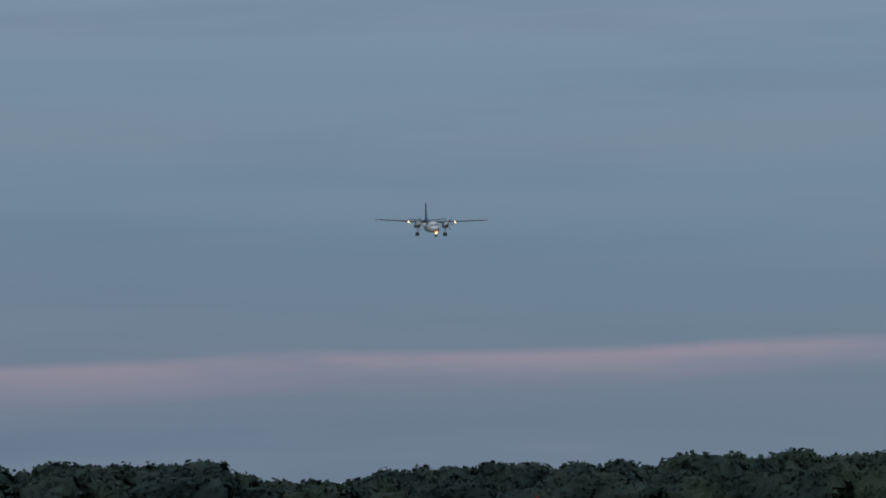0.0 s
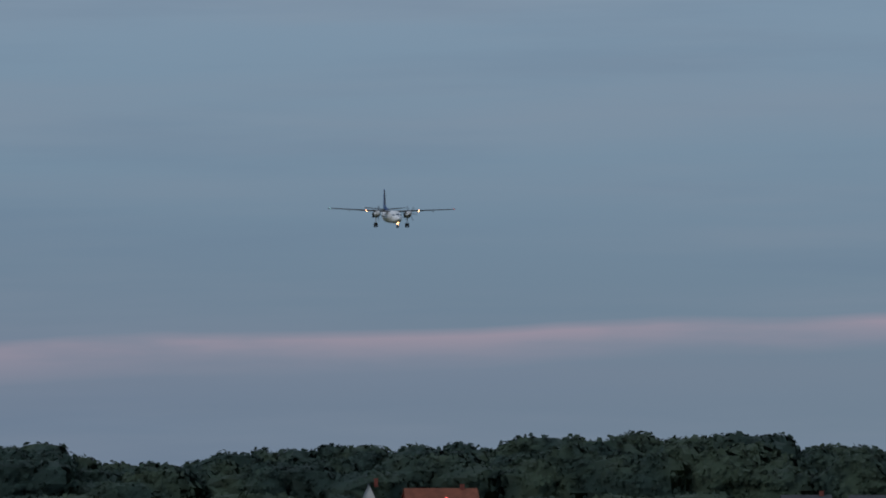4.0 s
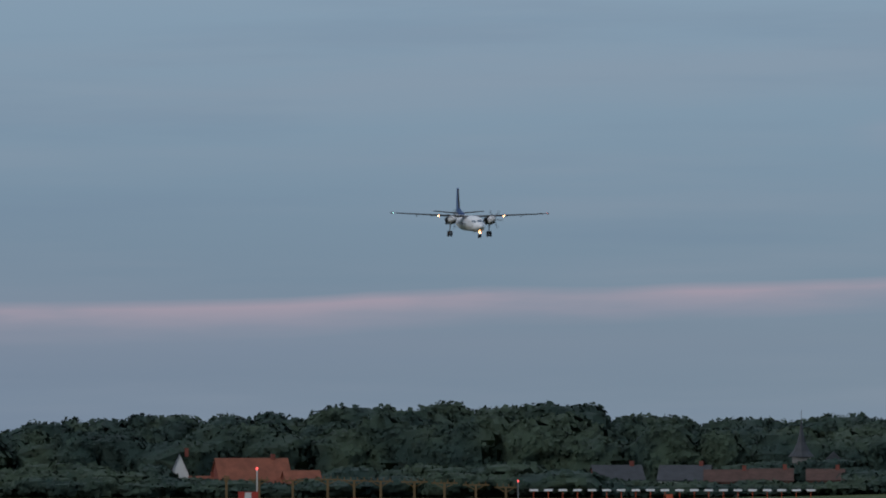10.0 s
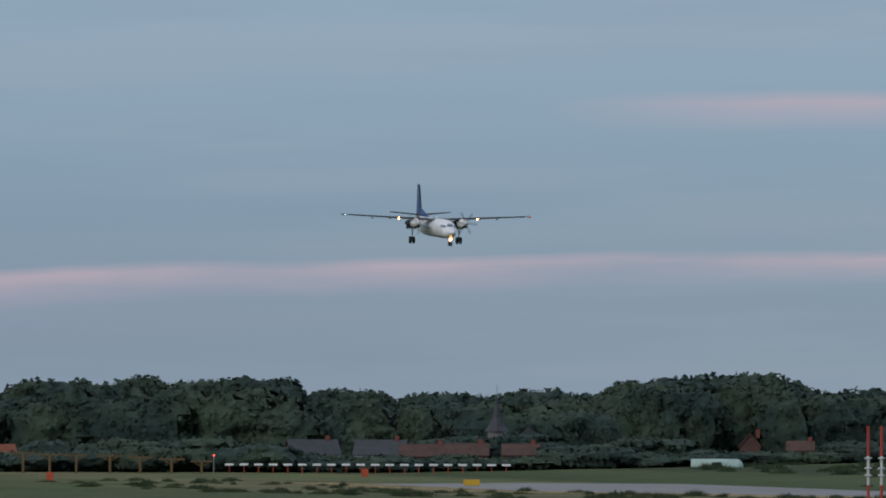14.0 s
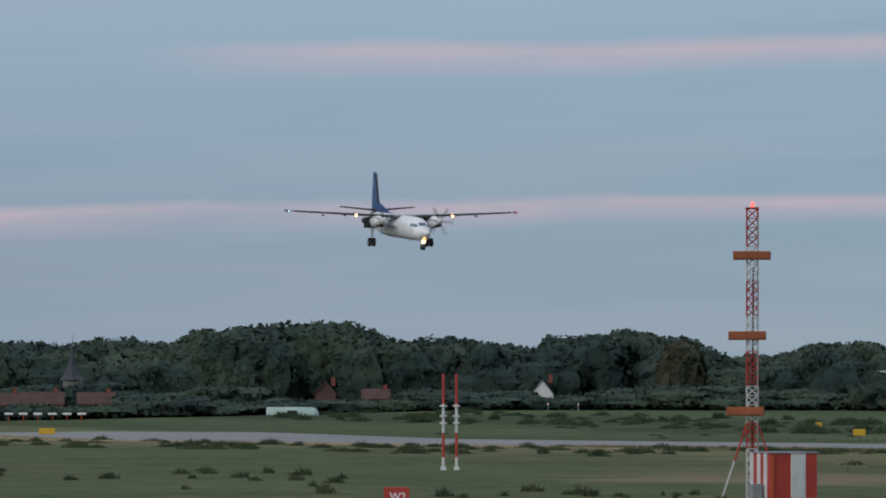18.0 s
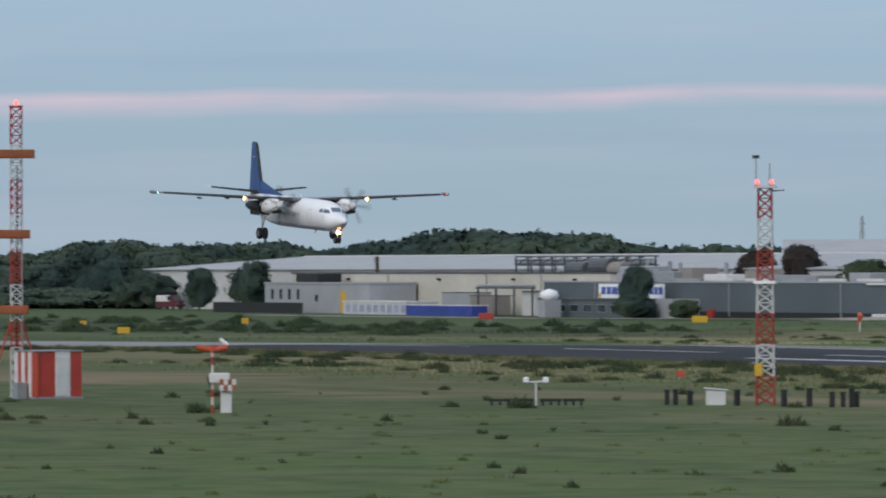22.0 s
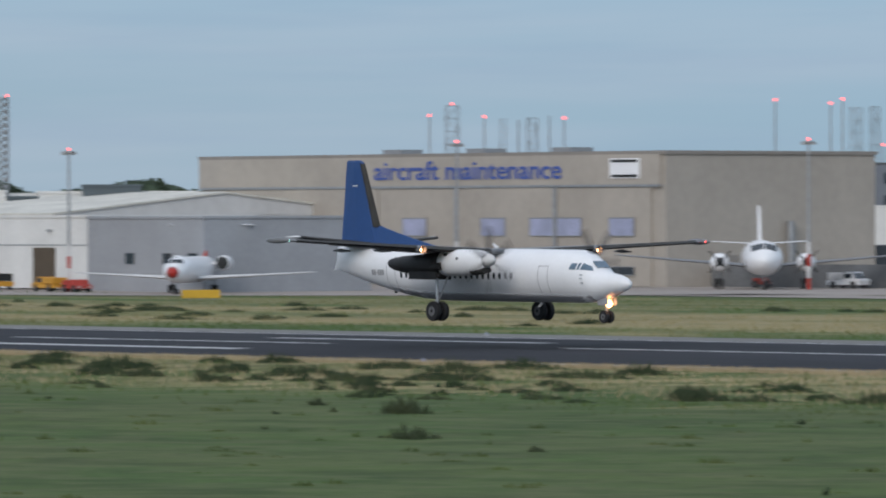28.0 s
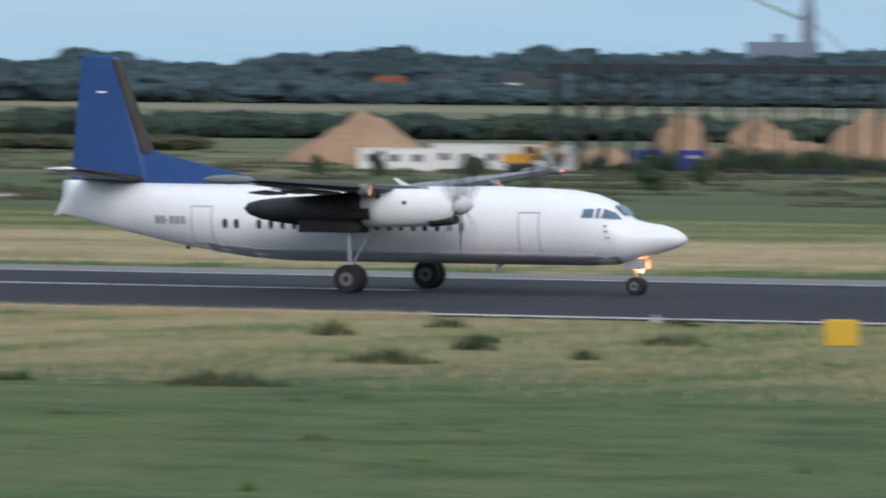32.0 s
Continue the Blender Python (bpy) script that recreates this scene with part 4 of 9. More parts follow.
def shed(name, m, w, depth, h, wall, label, roof=None, rise=0.0, x0=None, ridge_along="x", category="building", over=0.25, cornice=None):
    """A hall whose front lies on local y = 0 and looks to -y; a roof with eaves on top."""
    b = thing(name, m, label, category)
    x0 = -w / 2 if x0 is None else x0
    roof = roof or DARKROOF
    if ridge_along == "y" and rise:
        part("wall", prism([(x0, 0), (x0 + w, 0), (x0 + w, h), (x0 + w / 2, h + rise), (x0, h)], 0, depth), wall, b)
        for s in (-1, 1):
            xe = x0 + w / 2 + s * (w / 2 + over)
            k = -rise * over / (w / 2)
            part("roof", prism([(xe, h + k), (x0 + w / 2, h + rise), (x0 + w / 2, h + rise + 0.22), (xe, h + k + 0.22)], -over, depth + over), roof, b)
    else:
        part("wall", box(x0, x0 + w, 0, depth, 0, h), wall, b)
        if rise:
            sec = lambda s: [(-over if s < 0 else depth + over, h - rise * over / (depth / 2)), (depth / 2, h + rise), (depth / 2, h + rise + 0.2), (-over if s < 0 else depth + over, h + 0.2 - rise * over / (depth / 2))]
            for s in (-1, 1):
                part("roof", loft([[(x, y, z) for y, z in sec(s)] for x in (x0 - over, x0 + w + over)]), roof, b)
            for x in (x0, x0 + w):
                part("gable", loft([[(x + e, 0, h), (x + e, depth, h), (x + e, depth / 2, h + rise)] for e in (-0.05, 0.05)]), wall, b)
        else:
            part("roof", box(x0 - 0.12, x0 + w + 0.12, -0.12, depth + 0.12, h, h + 0.25), cornice or roof, b)
    return b


# works on the far side of the field
wh = shed("warehouse", pose(-1108, 408, 0), 312, 60, 6.55, PALE, "long pale warehouse with a grey metal roof", METALROOF, 2.1, x0=0, over=0.5)
part("ridge_cap", box(-0.5, 312.5, 29.2, 30.8, 8.70, 8.95), OFFWHITE, wh)
for x in (70, 150, 220):
    part("roof_vent", tube((x, 14, 7.4), (x, 14, 8.6), 0.35, seg=10), STEEL, wh)
ch = shed("cream_hall", pose(-1004, 394, 0), 122, 13, 5.95, CREAM, "cream-clad works hall with a dark roof edge", DARKROOF, x0=0)
for x in (40, 78, 98):
    part("downpipe", tube((x, -0.1, 0), (x, -0.1, 5.9), 0.12, seg=6), STEEL, ch)
part("flue", tube((33, 1, 5.5), (33, 1, 8.6), 0.28, seg=10), BARK, ch, "dark flue pipe")
part("red_panel", box(36.6, 40.5, -0.12, 0, 2.35, 3.5), SIGRED, ch, "bright red square panel")
for x in (24, 60, 88, 110):
    part("wall_lamp", box(x, x + 0.5, -0.5, 0, 5.0, 5.3), BLACKP, ch)
gb = shed("office_block", pose(-995, 386, 0), 43, 7.5, 4.45, GREYPANEL, "grey two-storey works office with narrow windows", GREYPANEL, x0=0)
for k in range(4):
    window(gb, 2.6 + k * 3.6, 3.9 + k * 3.6, 2.0, 3.7)
window(gb, 21, 22.4, 1.7, 2.9)
door_leaf(gb, 31.5, 33.6, 3.4, DOORYEL, label="ochre door")
part("rooftop_unit", box(8, 17, 2, 6, 4.7, 6.0, bevel=0.05), BLACKP, gb, "black rooftop unit")
fn = thing("screen_fence", pose(-1007, 382, 0), "dark board screen fence on the grass edge", "fence")
for k in range(20):
    part("panel", box(k * 1.9 + 0.03, k * 1.9 + 1.87, -0.04, 0.04, 0, 1.62), BLACKP, fn)
gl = shed("glass_shed", pose(-955, 383, 0), 24.6, 5, 1.75, PALE, "low white glazed lean-to shed", OFFWHITE, x0=0)
for k in range(9):
    window(gl, 1 + k * 2.7, 3.3 + k * 2.7, 0.2, 1.5, LILAC, frame_mat=OFFWHITE)
bt = thing("blue_container", pose(-923, 380, 0), "long blue-sheeted container with a pale rim", "container")
for k in range(8):
    part("side_panel", box(k * 3.05, k * 3.05 + 3.0, -0.05, 2.4, 0, 1.42), BLUETARP, bt)
part("rim", box(-0.1, 24.4, -0.1, 2.5, 1.42, 1.55), OFFWHITE, bt, "pale rim")
ys_ = shed("pipe_yard_shed", pose(-884, 384, 0), 34, 6, 2.35, BLUEGREY, "grey lean-to with pipes beside the works", DARKROOF, x0=0)
for k in range(7):
    window(ys_, 1.5 + k * 4.6, 4.6 + k * 4.6, 0.7, 1.8)
dm = thing("white_dome_tank", pose(-873.5, 381, 0), "small white domed tank on a grey base", "tank")
part("base", box(-1.2, 1.2, -1.2, 1.2, 0, 2.4), GREYPANEL, dm)
part("dome", lathe([(1.0, 2.4), (1.35, 2.9), (1.1, 3.6), (0.02, 3.95)], None, 16), WHITE, dm, "white dome", True)

lg = shed("long_grey_works", pose(-896, 390, 0), 136, 12, 4.75, BLUEGREY, "long blue-grey clad works building with a hoarding", GREYPANEL, x0=0)
part("plinth", box(30, 136, -0.05, 0.02, 0, 0.9), BLACKP, lg)
for x in (18, 62, 96, 128):
    part("downpipe", tube((x, -0.1, 0.3), (x, -0.1, 4.7), 0.11, seg=6), STEEL, lg)
sg = part("hoarding", box(19.5, 41.5, -0.25, -0.08, 2.45, 4.6, bevel=0.03), WHITE, lg, "white hoarding with blue bars in place of lettering")
for k, (a, b_) in enumerate(((20.6, 22.0), (22.4, 23.8), (24.2, 25.9), (26.2, 27.2), (32.2, 33.3), (33.6, 34.9), (35.2, 36.5), (36.8, 38.0), (38.3, 39.5), (39.8, 41.0))):
    part("blue_bar", box(a, b_, -0.29, -0.26, 3.15, 4.15), LETTER, sg)
part("yellow_bar", box(19.8, 20.5, -0.29, -0.26, 2.6, 3.3), DOORYEL, sg)
part("porch", box(47, 52.5, -4, 0, 0, 2.6), GREYPANEL, lg, "pale porch")
for x in (36.5, 55, 62.5):
    part("red_drum", tube((x, -3, 0), (x, -3, 1.2), 0.6, seg=12), SIGRED, lg, "red drum")
ROOFKIT = [(4, 12, 5.0, 6.6, STEEL), (14, 24, 5.0, 7.0, GREYPANEL), (26, 33, 5.0, 6.3, STEEL), (36, 39, 5.0, 6.8, TAUPE), (43, 50, 5.0, 5.9, OFFWHITE), (56, 60, 5.0, 6.4, TAUPE), (64, 78, 5.0, 5.8, STEEL), (88, 94, 5.0, 6.1, GREYPANEL), (101, 114, 5.0, 6.15, GREYPANEL), (114.2, 134, 5.0, 6.75, BLUEGREY)]
for x0, x1, z0, z1, mt in ROOFKIT:
    part("rooftop_unit", box(x0, x1, 5, 9, z0, z1, bevel=0.08), mt, lg)
part("parapet_pipe", tube((104, -0.25, 4.62), (135, -0.25, 4.62), 0.14, seg=8), OFFWHITE, lg, "white pipe along the parapet")
for x0, x1, z1 in ((117, 121, 5.7), (129.5, 131, 5.8), (138.5, 140.5, 5.9)):
    part("roof_vent", box(x0, x1, 2, 4, 5.0, z1, bevel=0.06), OFFWHITE, lg, "white roof vent")
for x0, x1 in ((108, 112), (117.5, 124), (125, 129.5)):
    part("crate", box(x0, x1, -1.6, -0.4, 0, 0.85, bevel=0.04), OFFWHITE, lg, "pale crate by the wall")
for x in (6, 9, 27.5, 31, 46):
    part("flue", tube((x, 7, 5), (x, 7, 7.9 - (x % 3) * 0.4), 0.3, seg=8), STEEL, lg)
for z in (5.7, 6.4):
    part("pipe_run", tube((-8, 6, z), (26, 6, z), 0.22, seg=8), STEEL, lg)
DUCT = mat("dark_duct_metal", (0.10, 0.105, 0.11), 0.5, metal=0.3, var=0.2, scale=1.0)
pg = thing("pipe_gantry", pose(-927, 399, 6.2), "dark steel pipe gantry on the works roof", "gantry")
for z in (0.9, 2.15):
    for y in (0, 2.4):
        part("chord", box(0, 45, y - 0.12, y + 0.12, z, z + 0.2), DUCT, pg)
for k in range(11):
    for y in (0, 2.4):
        part("post", box(k * 4.4, k * 4.4 + 0.22, y - 0.11, y + 0.11, 0, 2.2), DUCT, pg)
    if k < 10:
        part("brace", tube((k * 4.4, 0, 0.9), (k * 4.4 + 4.4, 0, 2.2), 0.07, seg=5), DUCT, pg)
for z, r_ in ((1.3, 0.24), (1.75, 0.18)):
    part("pipe", tube((-3, 1.2, z), (46, 1.2, z), r_, seg=8), STEEL, pg)
for x, y, w_, h_, mt, nm, lab in ((-930, 388.5, 12.4, 3.2, GREYPANEL, "grey_container", "grey storage container beside the works"), (-917, 387.5, 9.0, 2.8, TAUPE, "brown_container", "brown storage container beside the works"), (-893.5, 385.5, 6.0, 3.5, PALE, "pale_booth", "pale square booth under the pipe rack")):
    ct = thing(nm, pose(x, y, 0), lab, "container")
    part("body", box(0, w_, 0, 2.5, 0.05, h_, bevel=0.05), mt, ct)
    for k in range(int(w_ / 0.9)):
        part("rib", box(0.3 + k * 0.9, 0.45 + k * 0.9, -0.05, 0, 0.15, h_ - 0.15), mt, ct)
    part("roof_rim", box(-0.06, w_ + 0.06, -0.07, 2.57, h_, h_ + 0.1), DARKROOF, ct)
rk = thing("pipe_rack", pose(-907, 384.5, 0), "dark overhead pipe rack on steel posts", "rack")
for x in (0, 6.5, 13, 19.5):
    part("post", box(x - 0.12, x + 0.12, -0.12, 0.12, 0, 4.0), DUCT, rk)
part("beam", box(-0.4, 20, -0.25, 0.25, 3.85, 4.1), DUCT, rk)
part("pipe", tube((-0.4, 0.1, 4.3), (20, 0.1, 4.3), 0.16, seg=8), STEEL, rk)
dc = thing("extract_duct", pose(-900, 396, 5.0), "fat dark extract ducts on the works roof", "duct")
for x, z, r_ in ((0, 1.5, 1.15), (8.5, 1.9, 1.3), (15, 1.4, 1.0)):
    part("drum", tube((x, 0, z), (x + 6.2, 0, z), r_, seg=16), DUCT, dc)
    part("riser", tube((x + 3, 0, 0), (x + 3, 0, z), 0.5, seg=10), DUCT, dc)
for k, x in enumerate((-4, 3, 10.5, 18, 23)):
    part("stub", tube((x, 1.5, 0), (x, 1.5, 2.6 + 0.4 * (k % 3)), 0.22, seg=8), STEEL, dc)
for k in range(9):
    part("parapet_piece", box(44 + k * 11.2, 44 + k * 11.2 + 7.5, 0.2, 0.6, 5.0, 5.35), OFFWHITE if k % 3 else GREYPANEL, lg)
tk = thing("roof_tank", pose(-890, 396, 4.75), "horizontal grey tank on legs above the works", "tank")
part("drum", tube((0, 0, 1.8), (9, 0, 1.8), 1.1, seg=16), TAUPE, tk)
for x in (1.5, 7.5):
    part("leg", box(x - 0.2, x + 0.2, -0.9, 0.9, 0, 1.0), STEEL, tk)
shed("low_roofed_hall", pose(-905, 425, 0), 50, 24, 5.6, PALE, "wide hall with a shallow grey roof behind the works", METALROOF, 2.0, x0=0)
m_, w_ = facing(-64.5, -61.9, 1010)
shed("far_gabled_hall", m_, w_, 30, 7.0, PALE, "far pale hall with a broad low roof", METALROOF, 3.0, ridge_along="x")
m_, w_ = facing(-63.2, -61.95, 985)
g2 = shed("far_white_hall", m_, w_, 14, 7.7, PALE, "white gabled hall with a dark opening", METALROOF, 2.6, ridge_along="y")
for s in (-1, 1):
    part("verge", prism([(s * w_ / 2, 7.45), (0, 10.05), (0, 10.5), (s * w_ / 2, 7.9)], -0.42, -0.27), SLATE, g2, "dark verge board")
part("opening", box(-w_ * 0.46, w_ * 0.20, -0.1, 0, 3, 7.5), GREYCLAD, g2, "dark roller door")
part("blue_end", box(w_ * 0.32, w_ * 0.49, -0.1, 0, 5.5, 7.4), BLUETARP, g2)
sh = thing("waiting_shelter", pose(-739, 384, 0), "long shelter with a dark blue roof and white notices", "shelter")
part("roof", box(0, 33, 0, 4, 2.55, 3.0, bevel=0.05), mat("navy_roof", (0.03, 0.04, 0.09), 0.5, var=0.1), sh)
part("back_wall", box(0, 33, 3.7, 3.9, 0.1, 2.55), GREYCLAD, sh)
for k in range(9):
    part("post", box(k * 4.1, k * 4.1 + 0.18, 0.1, 0.28, 0.0, 2.55), STEEL, sh)
for x0, x1 in ((0.8, 2.4), (5.4, 7.6), (8.6, 10.6), (13.2, 16.4), (17.6, 19.4), (24.8, 27.6), (29.2, 31.4)):
    part("notice", box(x0, x1, 0.05, 0.09, 1.4, 2.2), OFFWHITE, sh, "white notice board")

# hangar row along the apron
gr = shed("grey_hangar", pose(-707, 393, 0), 55.4, 45, 7.6, GREYCLAD, "dark grey clad hangar with a red-panelled corner", GREYCLAD, x0=0)
for z in (0.5, 2.75):
    part("red_panel", box(0.4, 4.7, -0.14, 0, z + 0.9, z + 2.7), DOORRED, gr, "dark red panel")
for x in (7.2, 22, 38, 53):
    part("downpipe", tube((x, -0.1, 0), (x, -0.1, 7.5), 0.13, seg=6), BLACKP, gr)
part("ledge", box(12, 36, -0.18, 0, 4.9, 5.05), STEEL, gr)
# black box on the wall stands for the shaded gap by the door
part("door_shadow_gap", box(7.4, 8.6, -0.1, 0, 0, 4.2), BLACKP, gr, "tall black strip for the shadow gap by the door")
wa = shed("white_annex", pose(-717, 393.5, 0), 9.6, 12, 5.5, PALE, "small pale annex beside the grey hangar", PALE, x0=0)
part("wall_lamp", box(0.6, 1.0, -0.3, 0, 3.0, 3.2), WHITELAMP, wa, "lit wall lamp")
sb = shed("dark_stores", pose(-765, 400, 0), 46, 20, 3.15, GREYCLAD, "low dark store building on the apron edge", DARKROOF, x0=0)
part("roof_room", box(2, 9, 3, 6, 3.35, 4.6, bevel=0.05), OFFWHITE, sb, "small white room on the roof")

hg = thing("gabled_hangar", pose(-651.4, 393, 0), "taupe gabled hangar with pale roof and yellow crane beams", "hangar")
HW, HE, HP = 41.4, 6.6, 12.9
part("front_wall", prism([(0, 0), (HW, 0), (HW, HE), (HW / 2, HP), (0, HE)], 0, 0.4), TAUPE, hg)
part("side_wall", box(HW - 0.4, HW, 0.4, 17.6, 0, HE), GREYCLAD, hg)
part("side_wall", box(0, 0.4, 0.4, 17.6, 0, HE), GREYCLAD, hg)
part("back_wall", prism([(0, 0), (HW, 0), (HW, HE), (HW / 2, HP), (0, HE)], 17.2, 17.6), GREYCLAD, hg)
for s in (-1, 1):
    xe = HW / 2 + s * (HW / 2 + 0.5)
    rf = part("roof", prism([(xe, HE - 0.15), (HW / 2, HP), (HW / 2, HP + 0.25), (xe, HE + 0.1)], -0.4, 18.0), PALEROOF, hg, "weathered pale roof")
    for row, ys in ((0.03, (1.5, 4.5, 7.6, 11)), (0.40, (5, 12)), (0.72, (3.5, 9.5))):
        for y in ys:
            a, b_ = row, row + 0.09
            zz = lambda t: HP + (HE - HP) * t + 0.28
            part("rooflight", loft([[(HW / 2 + s * HW / 2 * a, y, zz(a)), (HW / 2 + s * HW / 2 * b_, y, zz(b_)), (HW / 2 + s * HW / 2 * b_, y, zz(b_) + 0.06), (HW / 2 + s * HW / 2 * a, y, zz(a) + 0.06)],
                                    [(HW / 2 + s * HW / 2 * a, y + 1.0, zz(a)), (HW / 2 + s * HW / 2 * b_, y + 1.0, zz(b_)), (HW / 2 + s * HW / 2 * b_, y + 1.0, zz(b_) + 0.06), (HW / 2 + s * HW / 2 * a, y + 1.0, zz(a) + 0.06)]]), TAUPE, rf, "brownish rooflight strip")
part("tail_door", box(14.2, 25.9, -0.3, -0.17, 0.05, 9.1), mat("pale_grey_door", (0.42, 0.42, 0.41), 0.6, var=0.06, scale=0.3), hg, "pale tall tail door")
DOORGREY = bpy.data.materials["pale_grey_door"]
for k in range(8):
    lf = part("door_leaf", box(2.6 + k * 4.75, 7.28 + k * 4.75, -0.16, 0, 0.05, 5.2, bevel=0.03), DOORGREY, hg, "pale grey sliding door leaf")
    for o in (1.0, 2.5):
        part("pane", box(2.6 + k * 4.75 + o, 3.75 + k * 4.75 + o, -0.2, -0.165, 1.45, 1.95), PANE, lf)
part("peak_slot", box(19.0, 21.8, -0.14, 0, 9.3, 12.4), DOORGREY, hg)
part("slot_post", box(21.9, 22.9, -0.7, 0, 8.8, 12.95), CRANEYEL, hg, "yellow slot post")
part("slot_cap", box(18.7, 22.9, -0.8, 0.3, 12.75, 13.35), TAUPE, hg)
part("upper_beam", box(8.4, 31.3, -0.6, -0.15, 9.15, 9.55), CRANEYEL, hg, "yellow crane beam")
part("door_beam", box(-3.4, 14.1, -0.9, -0.3, 5.35, 5.78), CRANEYEL, hg, "yellow door rail beam")
part("door_beam", box(26.0, 44.9, -0.9, -0.3, 5.35, 5.78), CRANEYEL, hg, "yellow door rail beam")
part("beam_leg", box(44.35, 44.9, -0.9, -0.3, 0, 5.35), CRANEYEL, hg, "yellow beam leg")

shed("low_pitched_hall", pose(-655, 412, 0), 78, 44, 6.9, PALE, "low hall with a pale pitched roof", PALEROOF, 2.2, x0=0)
for x, y in ((-621.5, 414), (-600.5, 411.5)):
    cm = thing("yellow_chimney", pose(x, y, 5.0), "fat yellow ventilation chimney with a bulged cowl", "chimney")
    part("flue", tube((0, 0, 0), (0, 0, 5.6), 0.48, seg=16), CRANEYEL, cm)
    part("cowl", lathe([(0.48, 5.5), (0.72, 6.0), (0.74, 6.9), (0.62, 7.4), (0.56, 7.65)], None, 16), CRANEYEL, cm, "bulged yellow cowl", True)
    part("band", lathe([(0.51, 2.0), (0.51, 2.2)], None, 16), DOORYEL, cm)
wt = shed("white_hall", pose(-577, 388, 0), 39.3, 20, 6.85, RENDERW, "white rendered hall with yellow roller doors", RENDERW, x0=0)
for x0, x1, mt, lab in ((1.0, 4.8, DOORYEL, "closed yellow roller door"), (15.7, 19.3, DOORYEL, "closed yellow roller door"), (30.4, 34.0, mat("dark_brown_door", (0.10, 0.075, 0.05), 0.6, var=0.1), "dark brown roller door")):
    dr = part("roller_door", box(x0, x1, -0.1, 0, 0, 3.95), mt, wt, lab)
    for k in range(7):
        part("slat", box(x0 + 0.05, x1 - 0.05, -0.13, -0.1, 0.5 * k + 0.1, 0.5 * k + 0.5), mt, dr)
part("seam", box(0, 39.3, -0.05, 0, 4.15, 4.25), STEEL, wt)
for x in (2, 17, 33):
    part("wall_lamp", box(x, x + 0.45, -0.35, 0, 5.5, 5.72), STEEL, wt)
gw = shed("grey_wing", pose(-537.6, 388, 0), 18.5, 20, 7.0, GREYPANEL, "light grey panelled wing of the white hall", GREYPANEL, x0=0)
for x in (6, 12, 16):
    window(gw, x, x + 1.6, 2.6, 3.8)
for az0, az1, d, h, mt, nm, lab in ((-55.15, -54.86, 740, 9.7, RENDERW, "white_block", "white flat-roofed block behind the hangars"), (-54.85, -54.6, 738, 9.1, BLUEGREY, "dark_block", "dark grey roof storey behind the hangars"), (-54.6, -54.24, 742, 9.7, RENDERW, "white_block", "white flat-roofed block behind the hangars"),
                                   (-54.23, -53.74, 735, 10.4, BLUEGREY, "dark_block", "dark grey roof storey behind the hangars"), (-53.73, -53.27, 738, 9.7, RENDERW, "white_block", "white flat-roofed block behind the hangars"), (-54.24, -53.43, 728, 8.2, RENDERW, "white_block", "white flat-roofed block with square windows")):
    m_, w_ = facing(az0, az1, d)
    bb = shed(nm, m_, w_, 8, h, mt, lab, mt)
    if d == 728:
        for k in range(4):
            window(bb, -w_ * 0.3 + k * 3.3, -w_ * 0.3 + k * 3.3 + 1.7, 6.6, 7.7)

# maintenance hangar
mh = thing("maintenance_hangar", pose(-597, 446, 0), "beige maintenance hangar with blue lettering over its doors", "hangar")
MW, MH = 77, 13.3
part("wall", box(0, MW, 0, 28, 0, MH), BEIGE, mh)
part("parapet", box(-0.2, MW + 0.2, -0.3, 28.2, MH, MH + 0.35), TAUPE, mh)
part("fascia", box(0, MW - 0.6, -0.35, 0, 10.3, MH), BEIGE, mh)
part("door_rail", box(0, MW - 0.6, -0.4, 0, 10.05, 10.3), STEEL, mh)
for k in range(5):
    x0, x1 = 2.0 + k * 14.6, 2.0 + (k + 1) * 14.6
    lf = part("door_leaf", box(x0 + 0.06, x1 - 0.06, -0.25 - 0.08 * (k % 2), -0.02, 0.1, 10.0), BEIGE, mh, "tall beige sliding door leaf")
for x in (26.6, 43.9, 59.8):
    part("door_joint", box(x, x + 0.5, -0.4, 0, 0, 10.1), STEEL, mh)
for x0, x1 in ((21.0, 26.0), (35.3, 39.3), (48.2, 52.2), (56.1, 60.0), (60.4, 64.3), (68.6, 72.5)):
    window(mh, x0, x1, 5.1, 7.0, LILAC, -0.36)
for x0, x1 in ((22.0, 38.5), (48.0, 72.5)):
    window(mh, x0, x1, 1.2, 2.1, PANE, -0.36, bars=8)
lgp = part("emblem", box(68.8, 73.4, -0.45, -0.36, 10.9, 12.9), WHITE, mh, "white plate with dark stripes")
for z in (11.0, 12.5):
    part("stripe", box(69.1, 73.1, -0.48, -0.455, z, z + 0.28), BLACKP, lgp)
part("end_door", box(MW, MW + 0.12, 6, 9.5, 0, 3.2), TAUPE, mh)
part("flue", tube((MW + 0.6, 16, 0), (MW + 0.6, 16, 6.6), 0.4, seg=10), STEEL, mh)
for x in (24, 38, 52):
    part("roof_box", box(x, x + 3, 6, 9, MH, MH + 0.9), STEEL, mh)


def lettering(name, text, m, size, material, parent, label="", depth=0.05):
    cu = bpy.data.curves.new(name, "FONT")
    cu.body, cu.size, cu.extrude = text, size, depth
    cu.resolution_u, cu.offset = 3, 0.007 * size
    ob = new(name, cu)
    me = bpy.data.meshes.new_from_object(ob.evaluated_get(bpy.context.evaluated_depsgraph_get()))
    bpy.data.objects.remove(ob)
    me.materials.clear()
    me.materials.append(material)
    t = new(name, me)
    t.parent = parent
    t.matrix_basis = m
    if label:
        t["label"] = label
    return t


